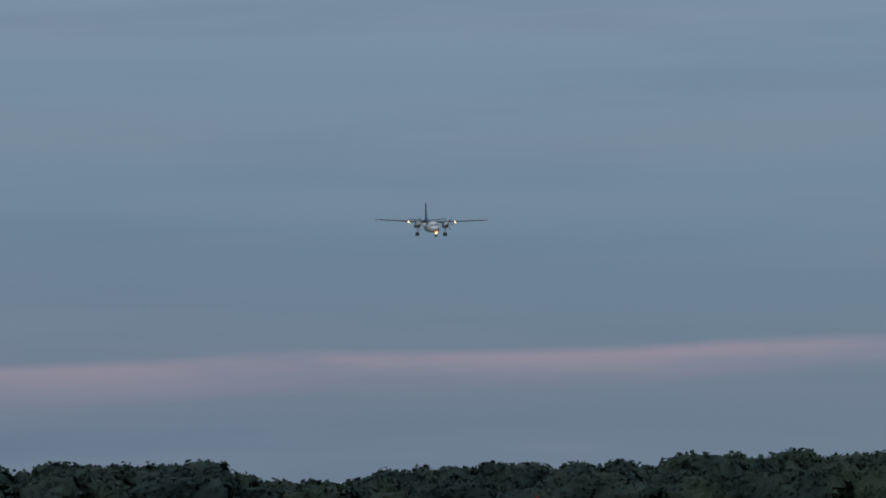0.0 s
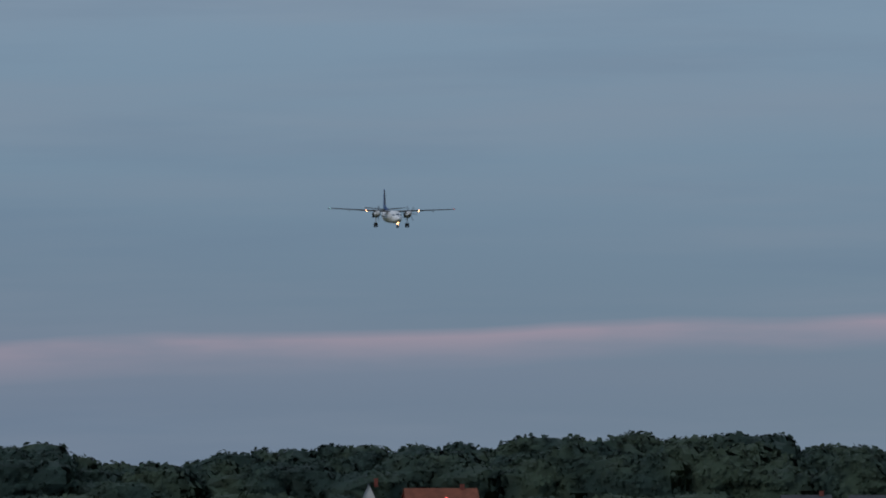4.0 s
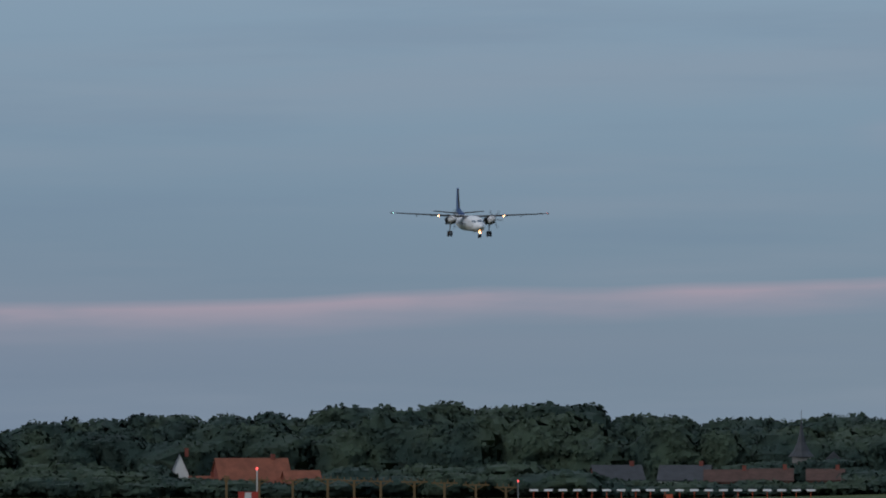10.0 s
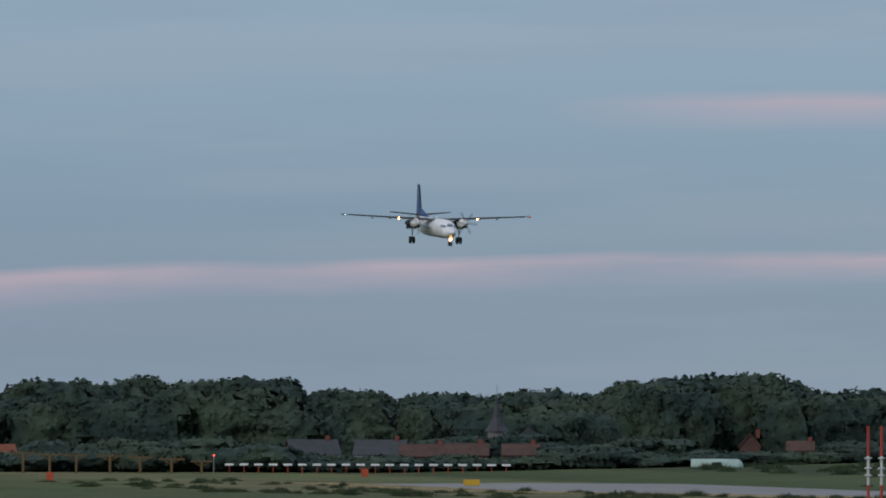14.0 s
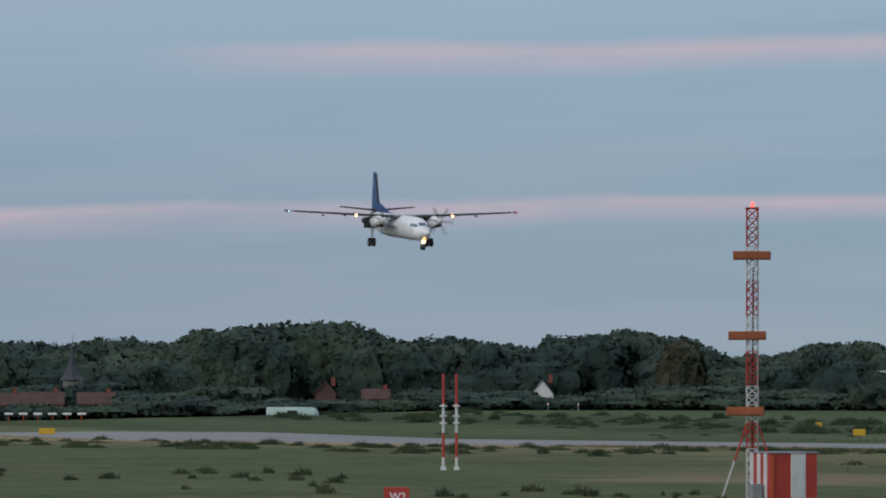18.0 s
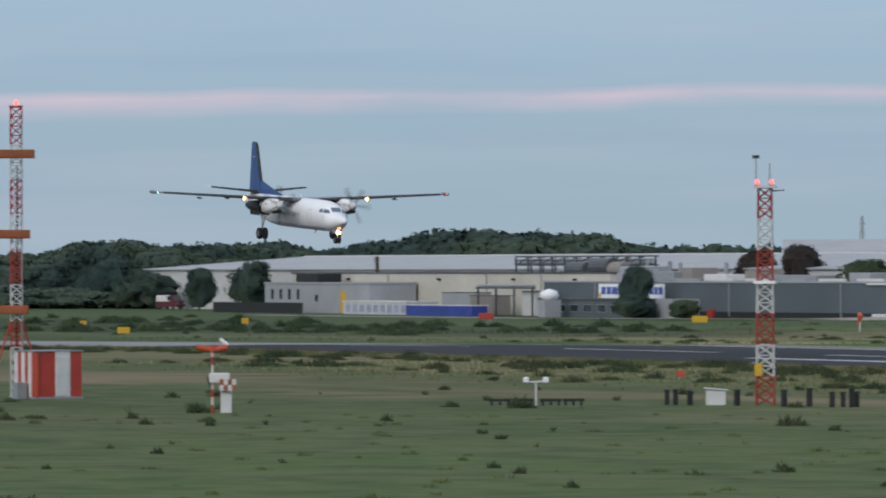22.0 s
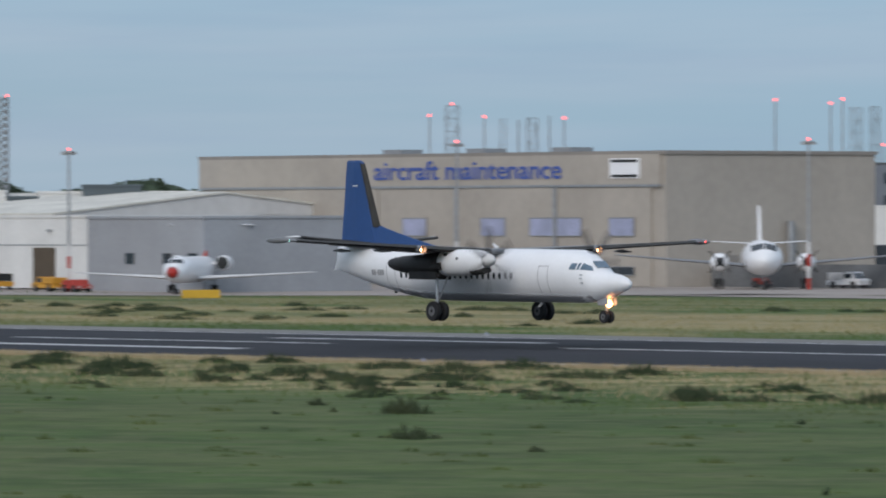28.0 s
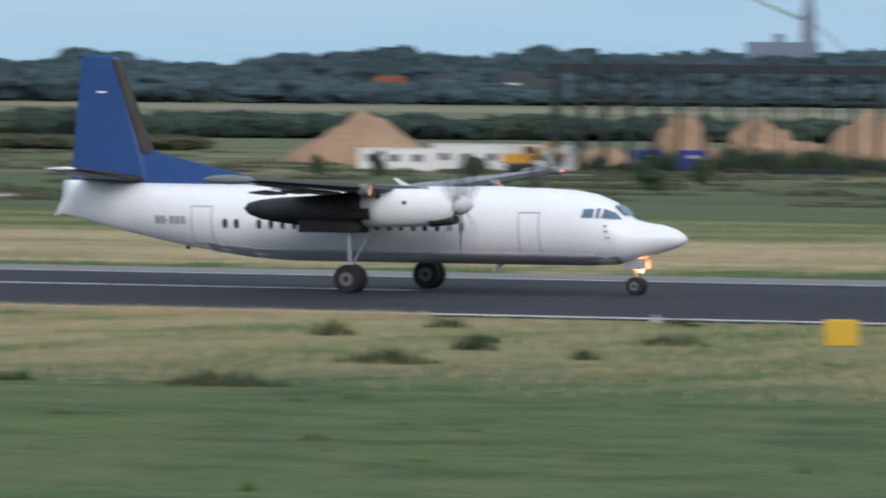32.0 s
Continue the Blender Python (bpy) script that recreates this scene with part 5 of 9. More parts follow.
lt = lettering("lettering", "aircraft maintenance", pose(30.6, -0.42, 10.95, 90), 2.75, LETTER, mh, "blue sign letters")
bpy.context.view_layer.update()
_w = max(v.co.x for v in lt.data.vertices)
lt.scale = (30.6 / _w, 1, 1)

# airport offices and the buildings behind the stands
m_, w_ = facing(-47.75, -45.36, 830)
lw = shed("white_terminal_hall", m_, w_, 15, 8.1, RENDERW, "long white flat-roofed hall behind the trees", RENDERW)
part("dark_glazing", box(-w_ / 2 + 0.3, w_ / 2 - 7, -0.1, 0, 0.5, 3.6), PANE, lw)
for k in range(9):
    part("mullion", box(-w_ / 2 + 1 + k * 3.0, -w_ / 2 + 1.25 + k * 3.0, -0.18, 0, 0.4, 3.8), RENDERW, lw)
m_, w_ = facing(-47.8, -47.05, 850)
tb = shed("tower_block", m_, w_, 10, 13.4, mat("slate_grey_panels", (0.15, 0.165, 0.19), 0.55, var=0.08), "stepped grey control building with dark glazing", DARKROOF)
part("glazing", box(-w_ * 0.2, w_ / 2 + 0.03, -0.08, 0, 11.0, 12.4), PANE, tb)
part("glazing", box(-w_ * 0.2, w_ / 2 + 0.03, -0.08, 0, 8.4, 9.6), PANE, tb)
m_, w_ = facing(-47.2, -46.83, 846)
shed("pale_upper_room", m_, w_, 8, 10.9, RENDERW, "pale upper storey beside the control building", DARKROOF)
m_, w_ = facing(-44.36, -43.27, 900)
dh = shed("dark_hall", m_, w_, 20, 10.9, mat("dark_blue_grey_wall", (0.036, 0.043, 0.068), 0.6, var=0.1, scale=0.2), "tall windowless dark grey hall", DARKROOF)
for x in (2.2, 6.0):
    part("roof_dome", lathe([(1.1, 10.9), (0.8, 11.6), (0.02, 12.0)], pose(x, 5, 0), 12), OFFWHITE, dh, "pale roof dome", True)
m_, w_ = facing(-44.75, -42.4, 800)
cn = thing("concrete_canopy", m_, "white concrete canopy on square columns", "canopy")
part("slab", box(-w_ / 2, w_ / 2, 0, 4, 2.9, 3.9), OFFWHITE, cn)
for k in range(8):
    part("column", box(-w_ / 2 + k * w_ / 7.2, -w_ / 2 + k * w_ / 7.2 + 1.2, 0.2, 1.4, 0, 2.9), RENDERW if k % 2 else TAUPE, cn)
part("back_wall", box(-w_ / 2, w_ / 2, 3.6, 3.9, 0, 2.9), PANE, cn)
m_, w_ = facing(-44.25, -43.9, 810)
shed("small_grey_block", m_, w_ * 1.3, 8, 6.0, GREYCLAD, "small grey block with louvred front", GREYPANEL)
m_, w_ = facing(-43.02, -42.44, 870)
GREYPLASTER = mat("greyed_plaster", (0.46, 0.44, 0.43), 0.85, var=0.1, scale=0.3)
cb = shed("pale_house_block", m_, w_, 10, 6.6, GREYPLASTER, "white terraced block with coloured panels", GREYPLASTER)
for x0, x1, z0, z1, mt in ((1.0, 2.4, 7.7, 10.2, RENDERW), (2.4, 3.6, 7.9, 10.4, DOORYEL), (3.6, 6.2, 7.7, 9.6, RENDERW), (0.4, 1.6, 5.0, 7.0, SIGRED), (2.6, 3.6, 5.0, 6.4, BLUETARP), (3.7, 4.9, 5.6, 7.4, DOORYEL)):
    part("coloured_panel", box(x0 * 0.62, x1 * 0.62, -0.2, 0.6, z0 * 0.86, z1 * 0.86), mt, cb)
for k in range(4):
    window(cb, -4.1 + k * 1.0, -3.4 + k * 1.0, 4.6, 5.6)
window(cb, 3.1, 3.8, 6.95, 7.7)
m_, w_ = facing(-43.56, -43.03, 866)
tc = shed("terraced_wing", m_, w_, 9, 5.7, GREYPLASTER, "greyish white terraced wing with dark window bands", DARKROOF)
part("window_band", box(-w_ / 2 + 0.4, w_ / 2 - 1.6, -0.08, 0, 4.1, 4.8), PANE, tc)
part("set_back", box(-w_ / 2 + 1.2, w_ / 2, 3, 8, 5.95, 6.7), TAUPE, tc, "brownish set-back storey")
part("balcony", box(-w_ / 2, w_ / 2, -1.2, -0.08, 3.3, 3.75), OFFWHITE, tc)

# red brick office
DARKGLASS = mat("dark_pavilion_glass", (0.016, 0.026, 0.028), 0.3, var=0.3, scale=0.4, spec=0.35)
OFFICEBRICK = mat("deep_red_brick", (0.130, 0.041, 0.030), 0.85, var=0.16, scale=0.4, bump=0.4, bscale=8)
BAYGREY = mat("pale_grey_render", (0.20, 0.208, 0.228), 0.7, var=0.08, scale=0.3)
OFFICEGREY = mat("grey_office_panels", (0.165, 0.175, 0.195), 0.55, var=0.08, scale=0.25)
m_, w_ = facing(-42.33, -39.62, 770)
rb = thing("brick_office", m_, "red brick and grey office with a curved dark roof terrace", "building")
RW = w_
X0 = -RW / 2
part("wall", prism([(X0, 0), (X0 + 14.0, 0), (X0 + 14.0, 8.4), (X0 + RW, 8.4), (X0 + RW, 13.8), (X0 + 22.4, 13.8), (X0 + 20.5, 12.2), (X0 + 17.5, 11.0), (X0 + 14, 10.5), (X0 + 10.5, 10.9), (X0 + 7.2, 12.2), (X0 + 4.9, 13.8), (X0, 13.8)], 0, 16), OFFICEBRICK, rb, "red brick front with a curved dip in its top")
part("terrace_wall", box(X0 + 4.0, X0 + 23.4, 1.6, 15, 8, 13.75), mat("dark_terrace_panels", (0.03, 0.036, 0.038), 0.5, var=0.2), rb, "dark terrace wall")
part("grey_bay", box(X0 + 6.6, X0 + 23.6, -2.2, 0, 0, 8.6), BAYGREY, rb, "pale grey rendered bay")
for k in range(6):
    window(rb, X0 + 8.4 + k * 2.05, X0 + 10.3 + k * 2.05, 5.9, 7.6, DOORYEL if k == 4 else DARKGLASS, -2.21, BAYGREY)
for k in range(7):
    window(rb, X0 + 7.6 + k * 2.05, X0 + 9.5 + k * 2.05, 1.2, 3.0, DARKGLASS, -2.21, BAYGREY)
for x, z in ((1.4, 10.2), (1.4, 6.0), (4.6, 6.0), (1.4, 1.6), (4.6, 1.6), (24.6, 9.9)):
    window(rb, X0 + x, X0 + x + 1.8, z, z + 1.8, GREENGLASS, 0, BLACKP)
for x in (30.7, 34.3):
    window(rb, X0 + x, X0 + x + 2.2, 9.2, 12.1, DARKGLASS, 0, BLACKP)
part("roof_pavilion", loft([[(X0 + 8.5, 2, 13.9), (X0 + 22.5, 2, 13.9), (X0 + 18.0, 2, 16.0), (X0 + 8.2, 2, 16.0)], [(X0 + 8.5, 12, 13.9), (X0 + 22.5, 12, 13.9), (X0 + 18.0, 12, 16.0), (X0 + 8.2, 12, 16.0)]]), DARKGLASS, rb, "dark green glazed roof pavilion")
part("pavilion_roof", box(X0 + 8.0, X0 + 18.3, 1.5, 12.5, 16.0, 16.3), GREYCLAD, rb)
part("terrace_glass", box(X0 + 12.2, X0 + 22.6, 1.2, 1.4, 11.6, 14.2), DARKGLASS, rb)
part("undercroft", box(X0 + 23.6, X0 + RW, 3.5, 16, 0, 8.4), OFFICEGREY, rb)
for z in (1.2, 5.6):
    for k in range(5):
        window(rb, X0 + 24.4 + k * 2.5, X0 + 26.6 + k * 2.5, z, z + 1.3, DARKGLASS, 3.5, OFFICEGREY)
for x in (26.5, 31.5):
    part("column", tube((X0 + x, 0.6, 0), (X0 + x + 0.8, 0.6, 8.4), 0.3, seg=10), BLACKP, rb)
m_, w_ = facing(-40.15, -37.76, 774)
go = thing("grey_office", m_, "grey panelled office wing with louvred sunscreen", "building")
G0 = -w_ / 2
part("wall", box(G0 + 7.4, w_ / 2, 0, 16, 0, 13.6), OFFICEGREY, go)
part("wall", box(G0, G0 + 7.4, 3, 16, 0, 13.4), OFFICEGREY, go)
for z in (1.2, 5.6, 9.8):
    for k in range(3):
        window(go, G0 + 0.5 + k * 2.2, G0 + 2.5 + k * 2.2, z, z + 1.3, DARKGLASS, 3, OFFICEGREY)
part("roof", box(G0 + 7.2, w_ / 2 + 0.2, -0.3, 16, 13.6, 13.85), STEEL, go)
for z in (1.2, 5.6, 9.8):
    for k in range(11):
        if z > 9 and 2 < k < 9:
            continue
        window(go, G0 + 7.7 + k * 2.15, G0 + 9.7 + k * 2.15, z, z + 1.5, GREENGLASS if k == 10 else DARKGLASS, 0, OFFICEGREY)
# added dark sheet that makes the wall behind the louvres read dark
part("screen_backing", box(w_ / 2 - 20.5, w_ / 2 - 4.0, -0.12, -0.08, 3.3, 13.0), DARKGLASS, go, "dark sheet added behind the sunscreen")
lv = part("sunscreen_frame", box(w_ / 2 - 20.6, w_ / 2 - 3.9, -1.3, -1.2, 13.1, 13.3), STEEL, go)
for k in range(5):
    part("post", box(w_ / 2 - 20.6 + k * 4.1, w_ / 2 - 20.35 + k * 4.1, -1.3, -1.1, 0, 13.2), STEEL, lv)
for k in range(26):
    part("louvre", box(w_ / 2 - 20.6, w_ / 2 - 3.9, -1.28, -1.02, 3.4 + k * 0.37, 3.4 + k * 0.37 + 0.13), GREYCLAD if k % 4 else DARKROOF, lv)
part("pale_screen", box(w_ / 2 - 12.2, w_ / 2 - 8.1, -1.36, -1.3, 4.2, 8.2), OFFICEGREY, lv)
m_, w_ = facing(-40.32, -39.38, 778)
tw = thing("roof_tower", m_, "green-glazed sloping roof tower above the office", "tower")
part("body", prism([(-w_ / 2, 8), (w_ / 2, 8), (w_ / 2, 19.6), (-w_ / 2 + 4.6, 19.6), (-w_ / 2, 15.6)], 4, 14), GREENGLASS, tw)
part("dark_face", box(-w_ / 2 + 4.7, w_ / 2 - 0.3, 3.85, 4.0, 13.8, 18.2), BLACKP, tw, "dark recessed face")
part("cap", box(-w_ / 2 + 4.4, w_ / 2 + 0.1, 3.6, 14.2, 18.6, 19.7), GREENGLASS, tw)
part("mast", tube((w_ / 2 - 1.5, 8, 19.6), (w_ / 2 - 0.6, 8, 21.4), 0.12, seg=6), STEEL, tw)
m_, w_ = facing(-39.4, -38.83, 786)
shed("grey_roof_storey", m_, w_, 8, 16.9, OFFICEGREY, "grey set-back roof storey", STEEL)
m_, w_ = facing(-40.62, -40.2, 784)
ps = shed("pale_roof_room", m_, w_, 6, 16.0, RENDERW, "pale louvred roof room", RENDERW)
for k in range(3):
    part("louvre", box(-w_ / 2, w_ / 2, -0.1, 0, 14.6 + 0.4 * k, 14.8 + 0.4 * k), TAUPE, ps)
m_, w_ = facing(-40.4, -37.5, 700)
bw = thing("brick_wall", m_, "low red brick garden wall", "wall")
for k in range(12):
    part("bay", box(-w_ / 2 + k * w_ / 12 + 0.02, -w_ / 2 + (k + 1) * w_ / 12 - 0.02, 0, 0.3, 0, 1.35), BRICK, bw)
part("coping", box(-w_ / 2, w_ / 2, -0.05, 0.35, 1.35, 1.45), TAUPE, bw)
bf = thing("blast_fence", pose(-560, 452, 0), "long grey blast wall behind the stands", "wall")
for k in range(50):
    part("panel", box(k * 3.2, k * 3.2 + 3.16, -0.1 + 0.04 * (k % 2), 0.15, 0, 2.35), BLASTWALL, bf)

# low buildings out on the far field
m_, w_ = facing(-37.04, -35.79, 1050)
w3 = shed("low_white_building", m_, w_, 8, 4.0, RENDERW, "long low white building with pale roof", OFFWHITE)
for k in range(9):
    window(w3, -w_ / 2 + 1 + k * 2.4, -w_ / 2 + 2.3 + k * 2.4, 1.2, 3.2, LILAC)
m_, w_ = facing(-37.9, -37.06, 1070)
shed("brown_shed", m_, w_, 8, 4.7, mat("brown_brick", (0.15, 0.10, 0.085), 0.85, var=0.15), "brown flat-roofed shed beside the white building", DARKROOF)
m_, w_ = facing(-30.28, -29.12, 655)
ht = shed("field_hut", m_, w_, 4, 2.45, mat("dirty_white_wall", (0.50, 0.46, 0.41), 0.85, var=0.15, scale=0.5), "long low dirty-white hut with a red roof edge", BRICK)
part("hatch", box(-w_ / 2 + 1.0, -w_ / 2 + 1.9, -0.06, 0, 1.3, 2.0), TAUPE, ht)
part("low_hatch", box(2.4, 3.4, -0.06, 0, 0.2, 0.8), TAUPE, ht)

# village by the approach
def house(name, az, d, w, depth, h, rise, wall, roof, label, turn=0.0, along="x", chimney=True):
    x, y = at(az, d)
    b = shed(name, pose(x, y, ground_z(x, y), 0, 0, -az + turn), w, depth, h, wall, label, roof, rise, ridge_along=along, category="house", over=0.3)
    if chimney:
        part("chimney", box(w * 0.28, w * 0.28 + 0.7, depth / 2 - 0.35, depth / 2 + 0.35, h + rise - 0.6, h + rise + 0.9), BRICK, b)
    for k in range(max(int(w / 3.5), 1)):
        window(b, -w / 2 + 1 + k * 3.2, -w / 2 + 2.2 + k * 3.2, 0.8, 2.0)
    return b


house("farmhouse", -81.02, 1190, 12.4, 9, 2.4, 4.2, BRICK, TILES, "farmhouse with a big orange-red tiled roof", 12)
house("farm_wing", -80.62, 1188, 6.0, 6, 2.2, 2.3, BRICK, TILES, "low farm wing with red tiles", 12, chimney=False)
house("white_house", -81.66, 1196, 3.2, 7, 4.0, 3.6, RENDERW, SLATE, "white gabled house among the trees", 0, "y")
house("brown_cottage", -81.45, 1192, 4.6, 6, 1.9, 1.6, BRICK, TILES, "small cottage with a tiled roof", 5)
# brick with the shade over these cottages worked into its colour
SHADEBRICK = mat("shade_darkened_brick", (0.105, 0.056, 0.046), 0.85, var=0.2, scale=0.4, bump=0.4, bscale=8)
OLDTILES = mat("weathered_roof_tiles", (0.092, 0.05, 0.04), 0.85, var=0.25, scale=0.7, bump=0.5, bscale=5)
house("slate_house", -78.0, 1196, 8.4, 8, 2.7, 2.7, BRICK, SLATE, "house with a dark slate roof", 10)
house("slate_house", -77.48, 1192, 8.6, 8, 3.0, 2.4, RENDERW, SLATE, "low house with a grey hipped roof", -6)
house("tiled_cottage", -77.1, 1190, 8.2, 7, 2.6, 1.9, BRICK, OLDTILES, "brick cottage with a red tiled roof")
house("tiled_cottage", -76.75, 1190, 7.2, 7, 2.6, 1.9, BRICK, OLDTILES, "brick cottage with a red tiled roof")
house("tiled_cottage", -76.3, 1192, 6.2, 7, 2.4, 1.8, BRICK, OLDTILES, "brick cottage with a red tiled roof")
house("brick_cottage", -73.98, 1186, 4.4, 6, 2.2, 1.5, SHADEBRICK, OLDTILES, "brick cottage with a brown roof")
house("orange_house", -74.4, 1186, 3.6, 6, 3.2, 2.0, SHADEBRICK, OLDTILES, "small brick house behind the tank", 0, "y")
house("white_gable_house", -72.6, 1188, 3.9, 8, 2.6, 2.6, RENDERW, SLATE, "white gabled house at the wood's edge", 0, "y")
m_, w_ = facing(-86.0, -83.72, 1150)
gs = shed("grey_barn", m_, w_, 12, 3.8, GREYPANEL, "long grey barn with a pale roof edge", OFFWHITE)
part("eave_band", box(-w_ / 2, w_ / 2, -0.1, 0, 3.0, 3.4), OFFWHITE, gs)
m_, w_ = facing(-84.1, -83.28, 1120)
shed("pale_barn", m_, w_, 10, 3.0, PALE, "pale metal barn roof", METALROOF, 1.6)
cx, cy = at(-76.5, 1205)
chh = thing("church", pose(cx, cy, ground_z(cx, cy), 0, 0, 76.5), "village church with a slim slate spire", "church")
part("tower", box(-1.6, 1.6, -1.6, 1.6, 0, 6.5), mat("grey_stone", (0.2, 0.19, 0.18), 0.85, var=0.15), chh)
part("spire", lathe([(2.3, 6.5), (1.5, 7.4), (0.75, 9.0), (0.3, 11.0), (0.03, 13.2)], None, 8), SLATE, chh, "slate spire")
part("cross", tube((0, 0, 13.0), (0, 0, 14.6), 0.06, seg=5), STEEL, chh)
part("nave", prism([(2.3, 0), (9.0, 0), (9.0, 4.2), (5.6, 7.4), (2.3, 4.2)], -3, 6), SLATE, chh)
m_, w_ = facing(-74.89, -74.46, 1150)
bd = thing("round_shelter", m_, "pale green half-round shelter on the field", "shelter")
part("shell", loft([[(x, 1.6 - 1.6 * math.cos(a), 1.55 * math.sin(a)) for a in (math.pi * k / 10 for k in range(11))] for x in (-w_ / 2, w_ / 2 - 0.9)] + [[(x, 1.6 - 1.6 * r * math.cos(a), 1.55 * r * math.sin(a)) for a in (math.pi * k / 10 for k in range(11))] for x, r in ((w_ / 2 - 0.35, 0.85), (w_ / 2, 0.55), (w_ / 2 + 0.15, 0.2))]), mat("pale_green_sheet", (0.36, 0.48, 0.43), 0.5, var=0.1, scale=0.5), bd, smooth=True)
part("door", box(-0.8, 0.8, -0.05, 0.1, 0, 1.0), BLACKP, bd)


# ---- masts, instruments and signs on the field ----
def lattice(parent, w0, w1, z0, z1, material, step=0.6, r=0.035, name="section", label="", cross=False):
    """One painted stretch of a square lattice mast."""
    bm = bmesh.new()
    n = max(int(round((z1 - z0) / step)), 1)
    lerp = lambda z: w0 + (w1 - w0) * (z - z0) / (z1 - z0)
    for sx in (-1, 1):
        for sy in (-1, 1):
            tube((sx * w0 / 2, sy * w0 / 2, z0), (sx * w1 / 2, sy * w1 / 2, z1), r, seg=5, bm=bm)
    for k in range(n):
        a, b = z0 + (z1 - z0) * k / n, z0 + (z1 - z0) * (k + 1) / n
        wa, wb = lerp(a) / 2, lerp(b) / 2
        s = 1 if k % 2 else -1
        for ax in (0, 1):
            for side in (-1, 1):
                p = (s * wa, side * wa, a) if ax == 0 else (side * wa, s * wa, a)
                q = (-s * wb, side * wb, b) if ax == 0 else (side * wb, -s * wb, b)
                tube(p, q, r * 0.7, seg=4, bm=bm)
                if cross:
                    tube((-p[0], p[1], p[2]) if ax == 0 else (p[0], -p[1], p[2]), (-q[0], q[1], q[2]) if ax == 0 else (q[0], -q[1], q[2]), r * 0.7, seg=4, bm=bm)
                p2 = (-wb, side * wb, b) if ax == 0 else (side * wb, -wb, b)
                q2 = (wb, side * wb, b) if ax == 0 else (side * wb, wb, b)
                tube(p2, q2, r * 0.7, seg=4, bm=bm)
    return part(name, bm, material, parent, label)


def open_lattice(parent, w0, w1, z0, z1, material, step, r):
    """One painted stretch of a square lattice mast, bar by bar."""
    n = max(int(round((z1 - z0) / step)), 1)
    half = lambda z: (w0 + (w1 - w0) * (z - z0) / (z1 - z0)) / 2
    on = lambda c, z: (c[0] * half(z), c[1] * half(z), z)
    legs = [part("leg", tube(on((sx, sy), z0), on((sx, sy), z1), r, seg=5), material, parent) for sx, sy in ((-1, -1), (1, -1), (1, 1), (-1, 1))]
    for k in range(n):
        a, b = z0 + (z1 - z0) * k / n, z0 + (z1 - z0) * (k + 1) / n
        for i, (p, q) in enumerate((((-1, -1), (1, -1)), ((1, -1), (1, 1)), ((1, 1), (-1, 1)), ((-1, 1), (-1, -1)))):
            part("brace", tube(on(p, a), on(q, b), r * 0.7, seg=4), material, legs[i])
            part("brace", tube(on(q, a), on(p, b), r * 0.7, seg=4), material, legs[i])
            part("strut", tube(on(p, b), on(q, b), r * 0.7, seg=4), material, legs[i])


gm = thing("antenna_mast", pose(-355.9, 123.55, 0, 0, 0, 68), "red and white lattice mast with three orange antenna boxes", "mast")
gm.scale = (1, 1, 1.004)
edges = [0.0, 2.7, 4.1, 6.1, 8.0, 9.9, 11.8, 13.7, 15.75]
for k, (a, b) in enumerate(zip(edges, edges[1:])):
    lattice(gm, 0.60, 0.60, a, b, OFFWHITE if k in (0, 2, 4, 6) else SIGRED, 0.5, 0.034, cross=True)
for s, t in ((-1, 0), (1, 0), (0, 1)):
    for z0, z1, mt in ((0, 2.05, OFFWHITE), (2.05, 4.1, SIGRED)):
        f = lambda z: 0.3 + 1.35 * (1 - z / 4.1)
        part("brace", tube((s * f(z0), t * f(z0), z0), (s * f(z1), t * f(z1), z1), 0.06, seg=6), mt, gm)
for z, o in ((13.2, 0.0), (8.85, -0.25), (4.75, -0.35)):
    bx = part("antenna_box", box(-1.03 + o, 1.03 + o, -0.62, -0.42, z - 0.24, z + 0.24, bevel=0.03), ANTBOX, gm, "amber antenna box")
    part("front_panel", box(-0.95 + o, 0.95 + o, -0.66, -0.62, z - 0.15, z + 0.15), ANTBOX, bx)
part("cap", box(-0.36, 0.36, -0.36, 0.36, 15.75, 15.83), SIGRED, gm)
part("top_light", lathe([(0.06, 15.83), (0.11, 15.95), (0.09, 16.08), (0.02, 16.14)], None, 10), REDLAMP, gm, "lit red lamp")
part("ladder", box(0.28, 0.33, -0.4, -0.36, 0, 15.3), STEEL, gm)
part("cable_run", tube((-0.02, 0.1, 0.2), (0.05, 0.1, 12.6), 0.05, seg=6), BLACKP, gm, "black cables up the middle")

m_, w_ = facing(-70.73, -70.31, 371, 25)
es = thing("equipment_shed", m_, "red and white striped equipment shed beside the mast", "shed")
part("body", box(-1.35, 1.45, 0, 2.6, 0.1, 2.55, bevel=0.03), SIGRED, es)
part("plinth", box(-1.4, 1.5, -0.05, 2.65, 0, 0.12), STEEL, es)
part("roof", box(-1.42, 1.52, -0.06, 2.66, 2.55, 2.62), STEEL, es)
part("door", box(-0.1, 0.62, -0.06, 0, 0.15, 2.3, bevel=0.02), OFFWHITE, es, "white steel door")
part("stripe", box(-0.12, 0.75, -0.03, 0, 0.12, 2.54), OFFWHITE, es)
part("red_post", box(-1.3, -1.15, -0.08, 0, 0.1, 2.5), ORANGE, es)
for y0, mt in ((0.35, OFFWHITE), (1.2, OFFWHITE), (2.1, OFFWHITE)):
    part("stripe", box(-1.38, -1.35, y0, y0 + 0.42, 0.12, 2.54), mt, es)
part("cabinet", box(-2.1, -1.5, 0.6, 1.2, 0, 0.9, bevel=0.02), STEEL, es, "small grey cabinet")

